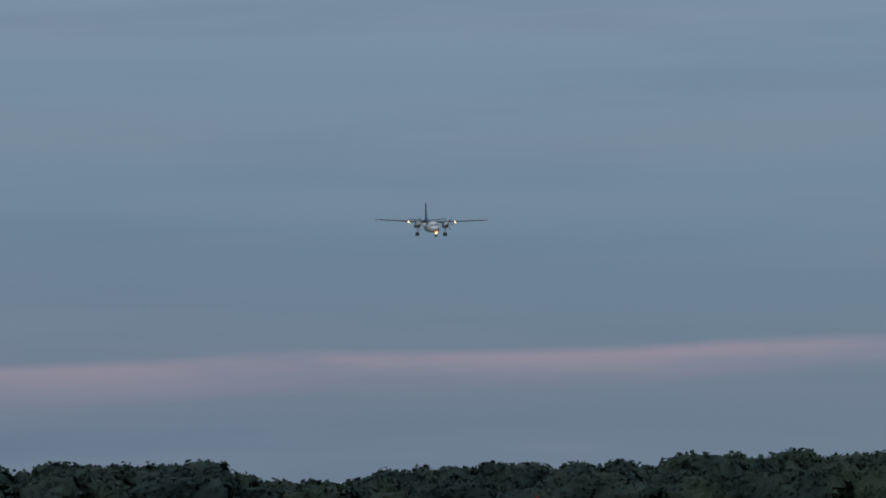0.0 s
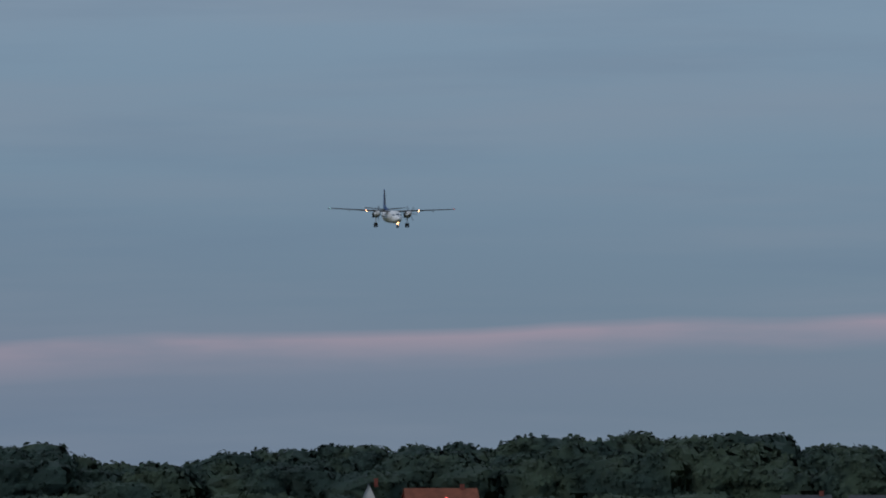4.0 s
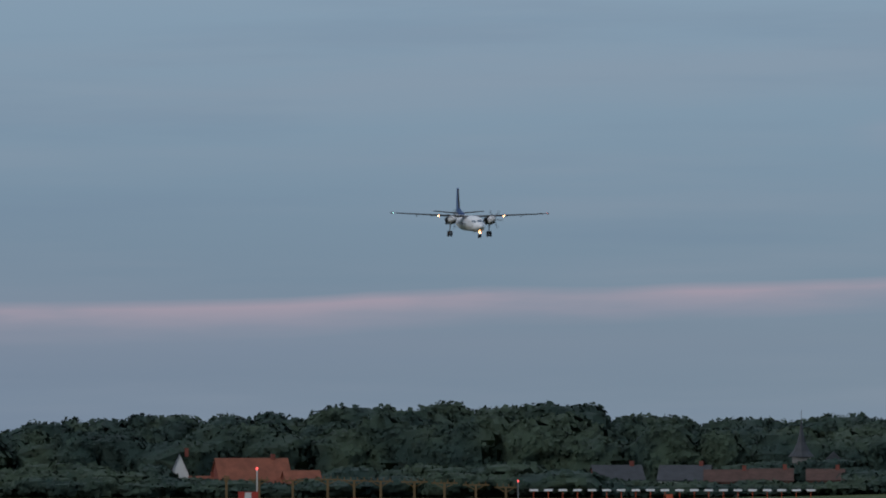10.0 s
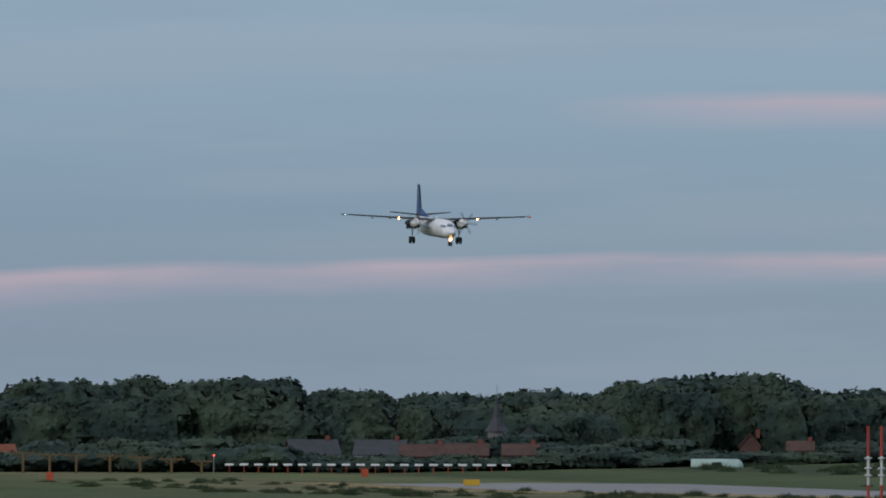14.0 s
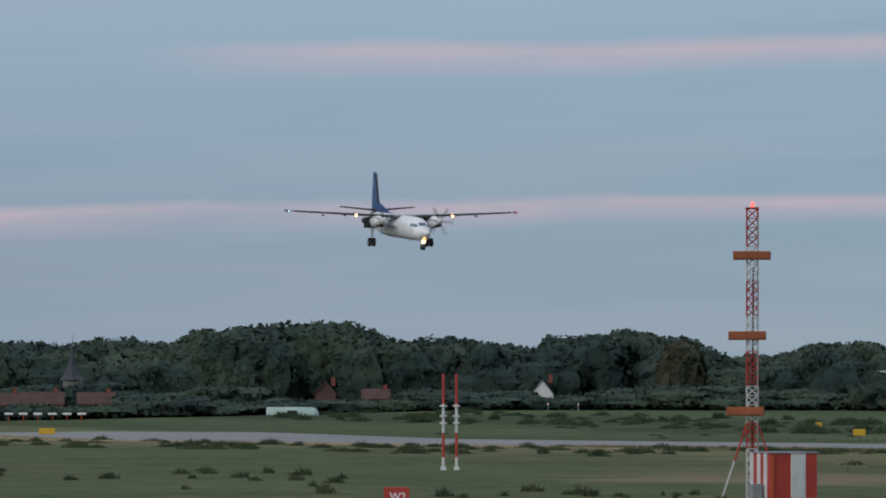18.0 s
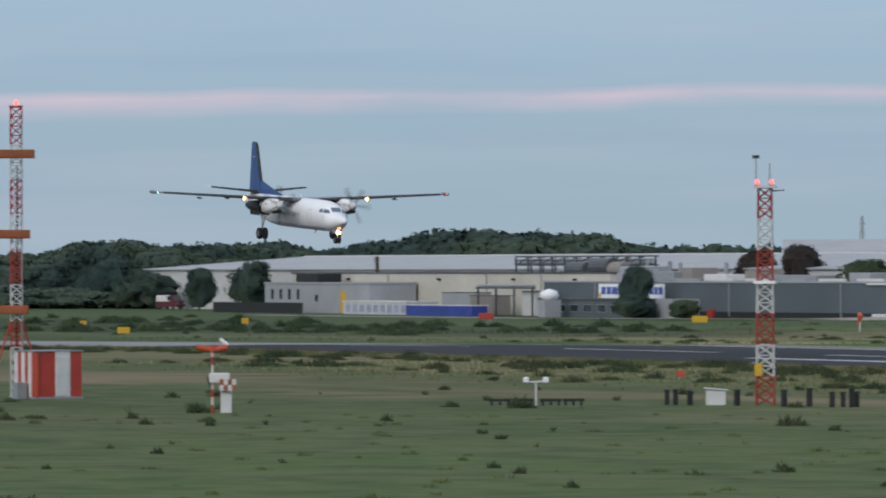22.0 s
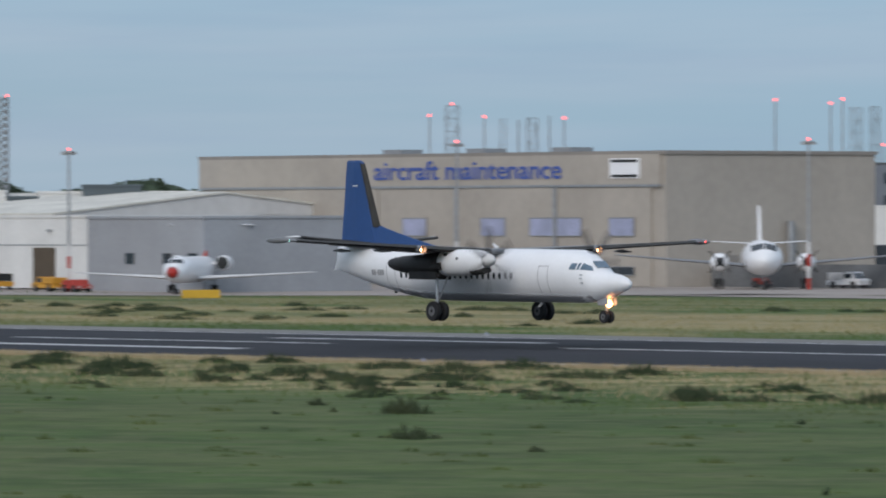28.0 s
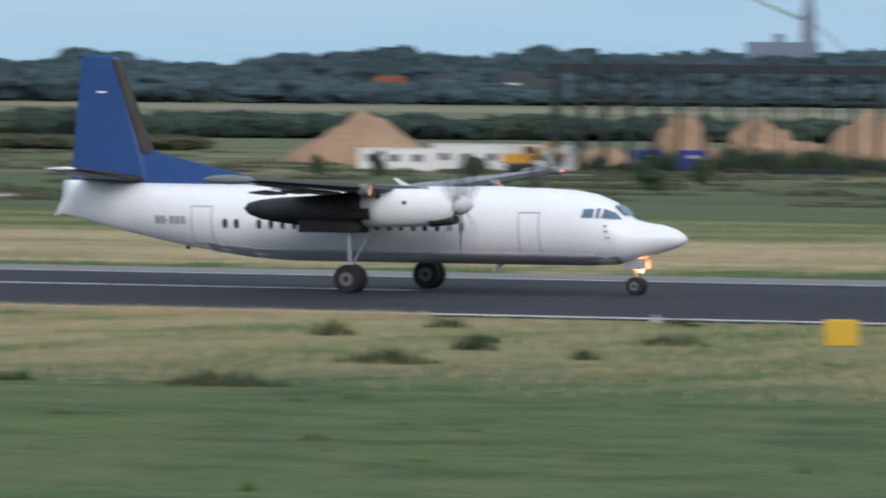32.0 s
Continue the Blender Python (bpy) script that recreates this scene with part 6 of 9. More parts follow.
BRICKLAMP = mat("faded_orange_paint", (0.32, 0.10, 0.05), 0.6, var=0.15)
cl = thing("ceilometer", pose(-311.8, 118.6, 0, 0, 0, 69), "red and white post with red arms beside white instruments", "instrument")
for k in range(8):
    part("post_band", tube((-0.35, 0, k * 0.39), (-0.35, 0, (k + 1) * 0.39), 0.06, seg=8), SIGRED if k % 2 == 0 else OFFWHITE, cl)
part("arm", tube((-0.35, 0, 3.05), (-1.1, 0, 3.2), 0.12, 0.16, 10), ORANGE, cl, "orange-red arm")
part("arm", tube((-0.35, 0, 3.05), (0.4, 0, 3.2), 0.12, 0.16, 10), ORANGE, cl, "orange-red arm")
part("hub", tube((-0.35, 0, 2.95), (-0.35, 0, 3.25), 0.16, seg=10), ORANGE, cl)
part("white_sensor", tube((0.02, 0, 3.6), (0.38, 0, 3.3), 0.09, seg=10), WHITE, cl)
part("sensor_box", box(-0.5, 0.5, -0.25, 0.3, 1.45, 1.95, bevel=0.06), OFFWHITE, cl, "white sensor housing")
for k in range(4):
    for j in range(2):
        part("checker_lamp", box(0.0 + k * 0.2, 0.19 + k * 0.2, -0.5, -0.3, 1.1 + j * 0.28, 1.37 + j * 0.28), BRICKLAMP if (k + j) % 2 else OFFWHITE, cl)
part("pedestal", box(0.05, 0.58, -0.25, 0.25, 0, 1.1, bevel=0.03), OFFWHITE, cl, "white pedestal")
part("cable", tube((-0.6, 0, 1.75), (-0.42, 0, 1.2), 0.04, seg=6), BLACKP, cl)

tb_ = thing("visibility_sensor", pose(-321.1, 139.3, 0, 0, 0, 66), "white two-headed sensor on a post", "instrument")
part("post", tube((0, 0, 0), (0, 0, 1.25), 0.05, seg=8), OFFWHITE, tb_)
part("crossbar", tube((-0.5, 0, 1.18), (0.5, 0, 1.22), 0.05, seg=8), OFFWHITE, tb_)
for s in (-1, 1):
    part("head", box(s * 0.5 - 0.14, s * 0.5 + 0.14, -0.18, 0.18, 1.15, 1.45, bevel=0.05), WHITE, tb_)
for x0, x1 in ((-2.4, -1.25), (-1.2, -0.1), (0.2, 1.3), (1.35, 2.45)):
    bn = thing("low_rail", tb_.matrix_basis @ pose(0, 0.4, 0), "low black rail on short legs", "rail", "rails beside the sensor")
    part("rail", box(x0, x1, -0.12, 0.12, 0.2, 0.34), BLACKP, bn)
    for x in (x0 + 0.15, (x0 + x1) / 2, x1 - 0.15):
        part("leg", box(x - 0.06, x + 0.06, -0.06, 0.06, 0, 0.2), BLACKP, bn)

BRICKRED = mat("faded_red_paint", (0.36, 0.065, 0.04), 0.6, var=0.15, scale=1.2)
wm = thing("weather_mast", pose(-316.1, 149.8, 0, 0, 0, 60), "red and white lattice mast with twin red lamps and wind vane", "mast")
edges = [0.0, 1.45, 3.05, 4.65, 6.25, 7.85, 9.45, 11.0]
for k, (a, b) in enumerate(zip(edges, edges[1:])):
    open_lattice(wm, 0.90 - 0.035 * k, 0.90 - 0.035 * (k + 1), a, b, OFFWHITE if k % 2 else BRICKRED, 0.53, 0.038)
part("platform", box(-0.55, 0.55, -0.45, 0.45, 11.0, 11.1), OFFWHITE, wm)
for s in (-1, 1):
    lp = part("lamp_housing", tube((s * 0.38, -0.2, 11.1), (s * 0.38, -0.2, 11.2), 0.11, seg=10), STEEL, wm)
    part("red_lamp", lathe([(0.08, 11.2), (0.1, 11.29), (0.08, 11.4), (0.02, 11.43)], pose(s * 0.38, -0.2, 0), 10), REDLAMP, lp, "lit red lamp")
part("side_arm", tube((0.3, 0, 10.85), (1.0, 0, 10.9), 0.05, seg=6), STEEL, wm)
for x, z in ((-0.45, 12.6), (0.25, 12.25)):
    part("vane_pole", tube((x, 0, 11.1), (x, 0, z), 0.035, seg=6), STEEL, wm)
part("vane", box(-0.62, -0.28, -0.05, 0.05, 12.5, 12.66), BLACKP, wm)
part("collar", box(-0.55, 0.55, -0.55, 0.55, 6.15, 6.3), WHITE, wm)
part("warning_plate", box(-0.5, -0.12, -0.55, -0.48, 1.5, 2.1), YELLOW, wm, "yellow warning plate")
wb = thing("mast_cabinet", pose(-317.2, 147.6, 0, 0, 0, 64), "white cabinet with a sloping lid at the mast's foot", "cabinet")
part("body", box(-0.55, 0.45, -0.3, 0.3, 0, 0.75, bevel=0.02), OFFWHITE, wb)
part("lid", loft([[(-0.65, -0.4, 0.85), (0.55, -0.4, 0.75), (0.55, 0.4, 0.75), (-0.65, 0.4, 0.85)], [(-0.65, -0.4, 0.9), (0.55, -0.4, 0.8), (0.55, 0.4, 0.8), (-0.65, 0.4, 0.9)]]), OFFWHITE, wb)
for k, (px, pd, hh) in enumerate(((-65.46, 351, .72), (-65.39, 351, .74), (-65.27, 350, .68), (-65.10, 350, .58), (-64.88, 349, .75), (-64.49, 346, .8), (-64.28, 346, .88), (-64.09, 345, .7), (-64.0, 345, .7), (-63.93, 344, .88), (-63.89, 345, .72))):
    x, y = at(px, pd)
    bp_ = thing("bollard", pose(x, y, 0, 0, 0, 64 + 11 * k), "black plastic bollard in the grass", "bollard", "bollards round the weather mast")
    part("post", box(-0.12, 0.12, -0.12, 0.12, 0, hh, bevel=0.02), BLACKP, bp_)
    part("cap", box(-0.14, 0.14, -0.14, 0.14, hh, hh + 0.05), RUBBER, bp_)

w2 = thing("location_sign", pose(-340.4, 98.85, 0, 0, 0, 73.8), "red sign board with white letters on the grass", "sign")
part("board", box(-0.66, 0.66, -0.08, 0.08, 0.08, 0.98, bevel=0.02), SIGRED, w2)
for s in (-0.5, 0.5):
    part("foot", box(s - 0.05, s + 0.05, -0.05, 0.05, 0, 0.1), STEEL, w2)
lettering("lettering", "W2", pose(-0.36, -0.09, 0.34, 90), 0.54, WHITE, w2, "white letters", 0.004)
for o in (-0.46, 0.46):
    x, y = at(-73.365, 481)
    mp_ = thing("monitor_pole", pose(x, y, 0, 0, 0, 73.4) @ pose(o, 0, 0), "tall red and white monitor pole with white rings", "pole", "monitor poles")
    for z0, z1, mt in ((0, 0.9, OFFWHITE), (0.9, 2.6, SIGRED), (2.6, 4.6, OFFWHITE), (4.6, 6.7, SIGRED)):
        part("band", tube((0, 0, z0), (0, 0, z1), 0.10, seg=8), mt, mp_)
    for z in (3.2, 3.7, 4.4):
        part("ring", lathe([(0.1, z), (0.26, z + 0.02), (0.26, z + 0.12), (0.1, z + 0.14)], None, 10), OFFWHITE, mp_)
    part("foot", box(-0.2, 0.2, -0.2, 0.2, 0, 0.25), OFFWHITE, mp_)


def board(name, x, y, w, h, material, label, turn, legs=2, depth=0.25):
    b = thing(name, pose(x, y, ground_z(x, y), 0, 0, turn), label, "sign")
    part("board", box(-w / 2, w / 2, -depth / 2, depth / 2, 0.18, h, bevel=0.03), material, b)
    for k in range(legs):
        xx = -w / 2 + w * (k + 0.5) / legs
        part("leg", box(xx - 0.05, xx + 0.05, -0.05, 0.05, 0, 0.2), STEEL, b)
    return b


# yellow and red boards beside the runway
for x, y, w, h in ((-395, 272, 1.9, 0.9), (-342, 318, 2.9, 0.95), (-356, 383, 4.2, 0.9), (-266, 361, 5.4, 1.0), (-280, 324, 5.4, 1.0), (-474, 354, 3.3, 0.9), (-224, 285, 1.6, 0.85), (-640, 339, 1.15, 1.05), (-757, 350, 1.9, 1.0)):
    board("taxi_sign", x, y, w, h, YELLOW, "yellow taxiway sign board on the grass", math.degrees(math.atan2(-x, y)), max(2, int(w)))
board("marker_box", -66, 186, 0.95, 0.95, YELLOW, "square yellow marker board near the runway edge", 20, 2)
for x, y, w in ((-852, 305, 0.9), (-779, 284, 1.5), (-832, 320, 0.9)):
    board("marker_board", x, y, w, 0.95, YELLOW, "small yellow marker board on the far grass", 70)
board("taxi_sign", -908, 214.5, 2.2, 1.0, YELLOW, "yellow sign board beside the runway start", 77)
board("red_board", -823, 350, 1.9, 1.0, SIGRED, "red board before the works", 67)
for x, y in ((-979, 169), (-1050, 231)):
    board("orange_marker", x, y, 1.0, 1.4, ORANGE, "orange marker box on the grass", 78)
board("orange_marker", -390, 179, 0.5, 0.55, ORANGE, "small orange marker among weeds", 65)
for x, y in ((-343, 74.6), (-352, 74.2)):
    tl = thing("taxi_light", pose(x, y, 0.0), "small orange taxiway edge light", "light")
    part("stem", tube((0, 0, 0), (0, 0, 0.3), 0.04, seg=6), ORANGE, tl)
    part("head", lathe([(0.08, 0.28), (0.11, 0.36), (0.05, 0.44)], None, 8), ORANGE, tl)
pv = thing("indicator_light", pose(-202.4, 66.2, 0, 0, 0, 70), "small white fixture at the taxiway edge", "light")
part("bar", box(-0.3, 0.3, -0.08, 0.08, 0.05, 0.14), OFFWHITE, pv)
for s in (-0.25, 0.25):
    part("head", tube((s, 0, 0.1), (s, 0, 0.22), 0.05, seg=6), OFFWHITE, pv)
ws = thing("windsock", pose(-648, 318, 0), "drooping orange windsock on a short pole", "windsock")
part("pole", tube((0, 0, 0), (0, 0, 1.9), 0.06, seg=6), OFFWHITE, ws)
part("sock", tube((0, 0, 1.8), (0.9, -0.3, 1.5), 0.28, 0.2, 10), ORANGE, ws, "orange sock")
part("hanging_end", tube((0.05, 0, 1.75), (-0.25, 0, 0.7), 0.26, 0.16, 10), ORANGE, ws)
for k in range(10):
    x = -560 + 60 * k
    for o in (-24.6, 24.9):
        rl = thing("edge_light", pose(x + (4 if o > 0 else 0), RY + o, ground_z(x, RY) + 0.02), "low runway edge light with a dark base", "light", "runway edge lights")
        part("base", tube((0, 0, 0), (0, 0, 0.12), 0.16, 0.1, 8), STEEL, rl)
        part("lens", lathe([(0.07, 0.12), (0.08, 0.18), (0.04, 0.25)], None, 8), LILAC, rl)
for k, (x, y) in enumerate(((-262, 300), (-248, 300), (-234, 299), (-220, 299), (-206, 298))):
    fl = thing("dark_fixture", pose(x, y, 0), "low dark runway fixture on the grass", "light", "dark fixtures")
    part("body", lathe([(0.45, 0), (0.4, 0.18), (0.2, 0.24)], None, 10), BLACKP, fl)
    part("foot", box(-0.3, 0.3, -0.3, 0.3, 0, 0.06), STEEL, fl)

# approach antenna row, light frames and striped hut at the runway start
m_, w_ = facing(-78.78, -76.36, 1150)
an = thing("antenna_row", m_, "long row of white antenna elements on orange posts", "antenna")
for k in range(20):
    x = -w_ / 2 + w_ * (k + 0.5) / 20
    el_ = part("element", box(x - 0.72, x + 0.72, -0.2, 0.2, 1.35, 1.7, bevel=0.03), WHITE, an)
    part("post", box(x - 0.06, x + 0.06, -0.06, 0.06, 0, 1.35), ORANGE, el_)
part("red_lamp", lathe([(0.08, 2.9), (0.18, 3.05), (0.08, 3.2)], pose(-w_ / 2 - 1.4, 0, 0), 10), REDLAMP, an, "lit red lamp")
part("lamp_post", tube((-w_ / 2 - 1.4, 0, 0), (-w_ / 2 - 1.4, 0, 3), 0.08, seg=6), STEEL, an)
FRAMEP = mat("ochre_frame_paint", (0.15, 0.095, 0.04), 0.6, var=0.12)
for k, (a, hh, ww) in enumerate(((-81.27, 3.4, 1.0), (-81.0, 3.2, 3.6), (-80.72, 3.1, 3.6), (-80.43, 3.3, 4.4), (-80.21, 3.1, 4.4), (-79.99, 3.0, 4.2), (-79.71, 2.9, 4.4), (-79.46, 2.7, 4.4), (-79.2, 2.4, 4.4), (-78.95, 2.0, 3.8))):
    x, y = at(a, 1150)
    hh += 0.2
    af = thing("approach_light_frame", pose(x, y, ground_z(x, y), 0, 0, -a), "ochre T-shaped approach light frame", "light frame", "approach light frames")
    part("post", box(-0.2, 0.2, -0.2, 0.2, 0, hh - 0.3), FRAMEP, af)
    part("crossbar", box(-ww / 2, ww / 2, -0.12, 0.12, hh - 0.3, hh - 0.08), FRAMEP, af)
    for s in (-1, 1):
        part("strut", tube((0, 0, hh - 1.1), (s * ww * 0.33, 0, hh - 0.3), 0.09, seg=6), FRAMEP, af)
    for j in range(4):
        part("lamp", tube((-ww / 2 + ww * (j + 0.5) / 4, 0, hh - 0.08), (-ww / 2 + ww * (j + 0.5) / 4, 0, hh + 0.4), 0.08, seg=6), FRAMEP, af)
x, y = at(-81.09, 1005)
rbx = thing("striped_hut", pose(x, y, ground_z(x, y), 0, 0, 81), "red and white striped equipment hut with a lamp pole", "hut")
for k in range(3):
    part("panel", box(-1.45 + k * 0.97, -0.5 + k * 0.97, 0, 1.8, 0, 2.15), OFFWHITE if k == 1 else SIGRED, rbx)
part("roof", box(-1.5, 1.5, -0.05, 1.85, 2.15, 2.25), SIGRED, rbx)
part("pole", tube((1.3, 0.5, 0), (1.3, 0.5, 5.4), 0.09, seg=6), OFFWHITE, rbx)
part("lamp", lathe([(0.08, 5.4), (0.2, 5.6), (0.06, 5.85)], pose(1.3, 0.5, 0), 8), REDLAMP, rbx, "lit red lamp")
for a, d, z in ((-76.27, 1186, 1.7), (-77.0, 1188, 2.2), (-72.55, 1172, 1.0), (-72.3, 1170, 1.0)):
    x, y = at(a, d)
    vl = thing("house_lamp", pose(x, y, ground_z(x, y)), "lit warm lamp on a post by the houses", "lamp")
    part("post", tube((0, 0, 0), (0, 0, z), 0.07, seg=6), STEEL, vl)
    part("bulb", lathe([(0.03, z), (0.1, z + 0.08), (0.03, z + 0.17)], None, 8), glow("warm_bulb", (1.0, 0.55, 0.35), 3.0) if "warm_bulb" not in bpy.data.materials else bpy.data.materials["warm_bulb"], vl)


# ---- floodlight masts, radio masts ----
def floodlight(x, y, h, lit=True):
    f = thing("floodlight_mast", pose(x, y, 0, 0, 0, 40), "tall grey apron floodlight mast, red and white foot", "mast", "apron floodlight masts")
    part("pole", tube((0, 0, 4.6), (0, 0, h), 0.17, 0.10, 10), STEEL, f)
    for k in range(4):
        part("band", tube((0, 0, 1.15 * k), (0, 0, 1.15 * (k + 1)), 0.2, seg=10), SIGRED if k % 2 == 0 else OFFWHITE, f)
    hd = part("head", lathe([(0.2, h - 0.1), (0.6, h + 0.02), (0.6, h + 0.13), (0.2, h + 0.2)], None, 14), STEEL, f, "round floodlight head")
    for k in range(6):
        a = k * math.pi / 3
        part("floodlight", box(0.6 * math.cos(a) - 0.13, 0.6 * math.cos(a) + 0.13, 0.6 * math.sin(a) - 0.13, 0.6 * math.sin(a) + 0.13, h - 0.2, h + 0.05), STEEL, hd)
    if lit:
        part("red_lamp", lathe([(0.08, h + 0.22), (0.13, h + 0.32), (0.1, h + 0.44), (0.03, h + 0.5)], None, 10), REDLAMP, f, "lit red lamp")


for a, y, el_ in ((-61.47, 383, .44), (-59.01, 384, .46), (-56.77, 384, .50), (-54.34, 382, .54), (-51.12, 436, .60), (-48.2, 440, .61), (-44.7, 446, .69), (-40.98, 470, .74)):
    x = y * math.tan(radians(a))
    floodlight(x, y, zel(el_, math.hypot(x, y)), a < -41.5)
lt_ = thing("lattice_tower", pose(-612.2, 430, 0, 0, 0, 50), "grey steel lattice tower with a red lamp", "tower")
for k in range(9):
    lattice(lt_, 1.9, 1.9, k * 2.22, (k + 1) * 2.22, STEEL, 0.74, 0.07, cross=True)
    part("deck", box(-1.0, 1.0, -1.0, 1.0, (k + 1) * 2.22 - 0.05, (k + 1) * 2.22 + 0.05), STEEL, lt_)
part("red_lamp", lathe([(0.08, 20.0), (0.15, 20.2), (0.05, 20.4)], pose(0.8, 0.8, 0), 10), REDLAMP, lt_, "lit red lamp")
for k, (px, py, wide, red) in enumerate(((108, 182, .35, 1), (148, 162, 1.5, 1), (205, 184, .6, 1), (238, 186, .8, 0), (265, 188, .5, 0), (290, 184, 1.2, 0), (320, 180, .4, 0), (346, 187, .6, 1), (719, 156, .3, 1), (817, 162, .3, 1), (838, 155, .3, 1), (862, 168, 1.2, 0), (895, 166, 1.0, 0), (933, 161, .5, 1), (960, 168, 1.2, 0), (910, 236, .3, 1), (1005, 235, .3, 1))):
    a = -48.171 + (px - 784) * 0.004694
    el_ = -0.385 + (441 - py) * 0.004694
    x, y = at(a, 880)
    top = zel(el_, 880)
    rm = thing("radio_mast", pose(x, y, 0, 0, 0, 30 + 7 * k), "slim grey radio mast behind the hangar" + (", red lamp lit" if red else ""), "mast", "radio masts")
    if wide > 0.7:
        lattice(rm, wide, wide, 0, top, STEEL, 1.6, 0.045)
    else:
        part("pole", tube((0, 0, 0), (0, 0, top), 0.16, 0.10, 6), STEEL, rm)
    if red:
        part("red_lamp", lathe([(0.08, top), (0.17, top + 0.15), (0.14, top + 0.3), (0.03, top + 0.4)], None, 8), REDLAMP, rm, "lit red lamp")
for a, d, h in ((-63.84, 1500, 17), (-60.5, 1300, 13.5), (-35.31, 2600, 15)):
    x, y = at(a, d)
    py_ = thing("power_pylon", pose(x, y, ground_z(x, y), 0, 0, 20), "far grey lattice power pylon", "pylon")
    lattice(py_, 1.1, 0.3, 0, h, STEEL, 2.0, 0.07)
    for z in (0.78, 0.9):
        part("arm", box(-0.9, 0.9, -0.1, 0.1, h * z, h * z + 0.16), STEEL, py_)


# ---- parked aircraft ----
def jet(x, y, turn, cover, nose, tailmat, label, size=0.8):
    j = thing("parked_jet", pose(x, y, 0.06, 0, 0, turn), label, "aircraft")
    j.scale = (size, size, size)
    S = [(14.6, 2.55, 2.45, .04), (14.2, 2.95, 2.1, .45), (13.4, 3.35, 1.75, .9), (12.2, 3.9, 1.45, 1.35), (10.8, 4.25, 1.3, 1.6), (8, 4.3, 1.25, 1.65), (-6, 4.3, 1.25, 1.65), (-9, 4.3, 1.7, 1.45), (-12, 4.2, 2.5, .9), (-14.5, 4.0, 3.2, .3)]
    f = part("fuselage", loft([ring(*s, n=20) for s in S]), WHITE, j, smooth=True)
    part("nose_cone", loft([ring(14.64, 2.57, 2.43, .05, 16), ring(14.22, 2.98, 2.07, .47, 16), ring(13.75, 3.22, 1.88, .72, 16)]), nose, f, "coloured nose cone" if nose is not WHITE else "", True)
    for s in (-1, 1):
        for y0, y1 in ((0.04, 0.5), (0.56, 1.0)):
            part("cockpit_pane", loft([[(12.75, s * y0, 3.62), (12.55, s * y1, 3.55), (12.2, s * y1, 3.98), (12.35, s * y0, 4.05)], [(12.82, s * y0, 3.64), (12.62, s * y1, 3.57), (12.27, s * y1, 4.0), (12.42, s * y0, 4.07)]]), PANE, f)
        part("wing", loft([foil(3.2, -2.2, s * 1.3, 1.75, .12), foil(0.2, -2.6, s * 8, 2.1, .11), foil(-1.9, -3.4, s * 14, 2.42, .1)]), OFFWHITE, j)
        e = part("engine", lathe([(.62, -2.1), (.85, -1.2), (.88, 0.8), (.78, 1.6)], pose(-7.6, s * 2.75, 3.5, 0, 90, 0), 18), WHITE, j, smooth=True)
        part("intake_cover", lathe([(.72, 0), (.74, .06), (.3, .1), (.02, .12)], pose(-5.98, s * 2.75, 3.5, 0, 90, 0), 18), cover, e, "coloured intake cover")
        part("pylon", box(-8.6, -6.2, s * 2.0 - 0.55, s * 2.0 + 0.55, 3.35, 3.6), WHITE, e)
        part("tailplane", loft([foil(-13.4, -15.8, s * 0.1, 7.9, .1), foil(-15.0, -16.4, s * 5.0, 7.9, .08)]), WHITE, j)
        g = part("main_gear", tube((-1.4, s * 2.5, 1.6), (-1.4, s * 2.5, .5), .1, seg=8), STEEL, j)
        for o in (-.25, .25):
            wheel(g, -1.4, s * 2.5 + o, .5, .5, .3)
    part("tail_fin", loft([[(-10.2, -.2, 4.0), (-10.2, .2, 4.0), (-14.6, .1, 4.0), (-14.6, -.1, 4.0)], [(-13.4, -.14, 7.8), (-13.4, .14, 7.8), (-15.8, .08, 7.8), (-15.8, -.08, 7.8)]]), tailmat, j, "coloured tail fin" if tailmat is not WHITE else "")
    part("fin_bullet", lathe([(.02, -1.6), (.28, -0.6), (.3, .6), (.02, 1.7)], pose(-14.6, 0, 7.95, 0, 90, 0), 10), WHITE, j)
    g = part("nose_gear", tube((11.2, 0, 1.5), (11.2, 0, .35), .08, seg=8), STEEL, j)
    for o in (-.17, .17):
        wheel(g, 11.2, o, .34, .34, .2)
    return j


jet(-432.3, 428.7, -45.5, mat("red_cover", (0.5, 0.06, 0.04), 0.7, var=0.1), WHITE, WHITE, "parked white jet with red engine covers and T-tail", 0.86)
jet(-458, 489, -46.0, mat("blue_cover", (0.085, 0.165, 0.29), 0.7, var=0.1), WHITE, WHITE, "parked white jet with blue engine covers", 0.93)
jet(-513, 382, -45.5, BLACKP, mat("red_nose_paint", (0.42, 0.03, 0.02), 0.4, var=0.05), mat("red_tail_paint", (0.40, 0.05, 0.03), 0.4, var=0.05), "parked white jet with red nose and red tail")


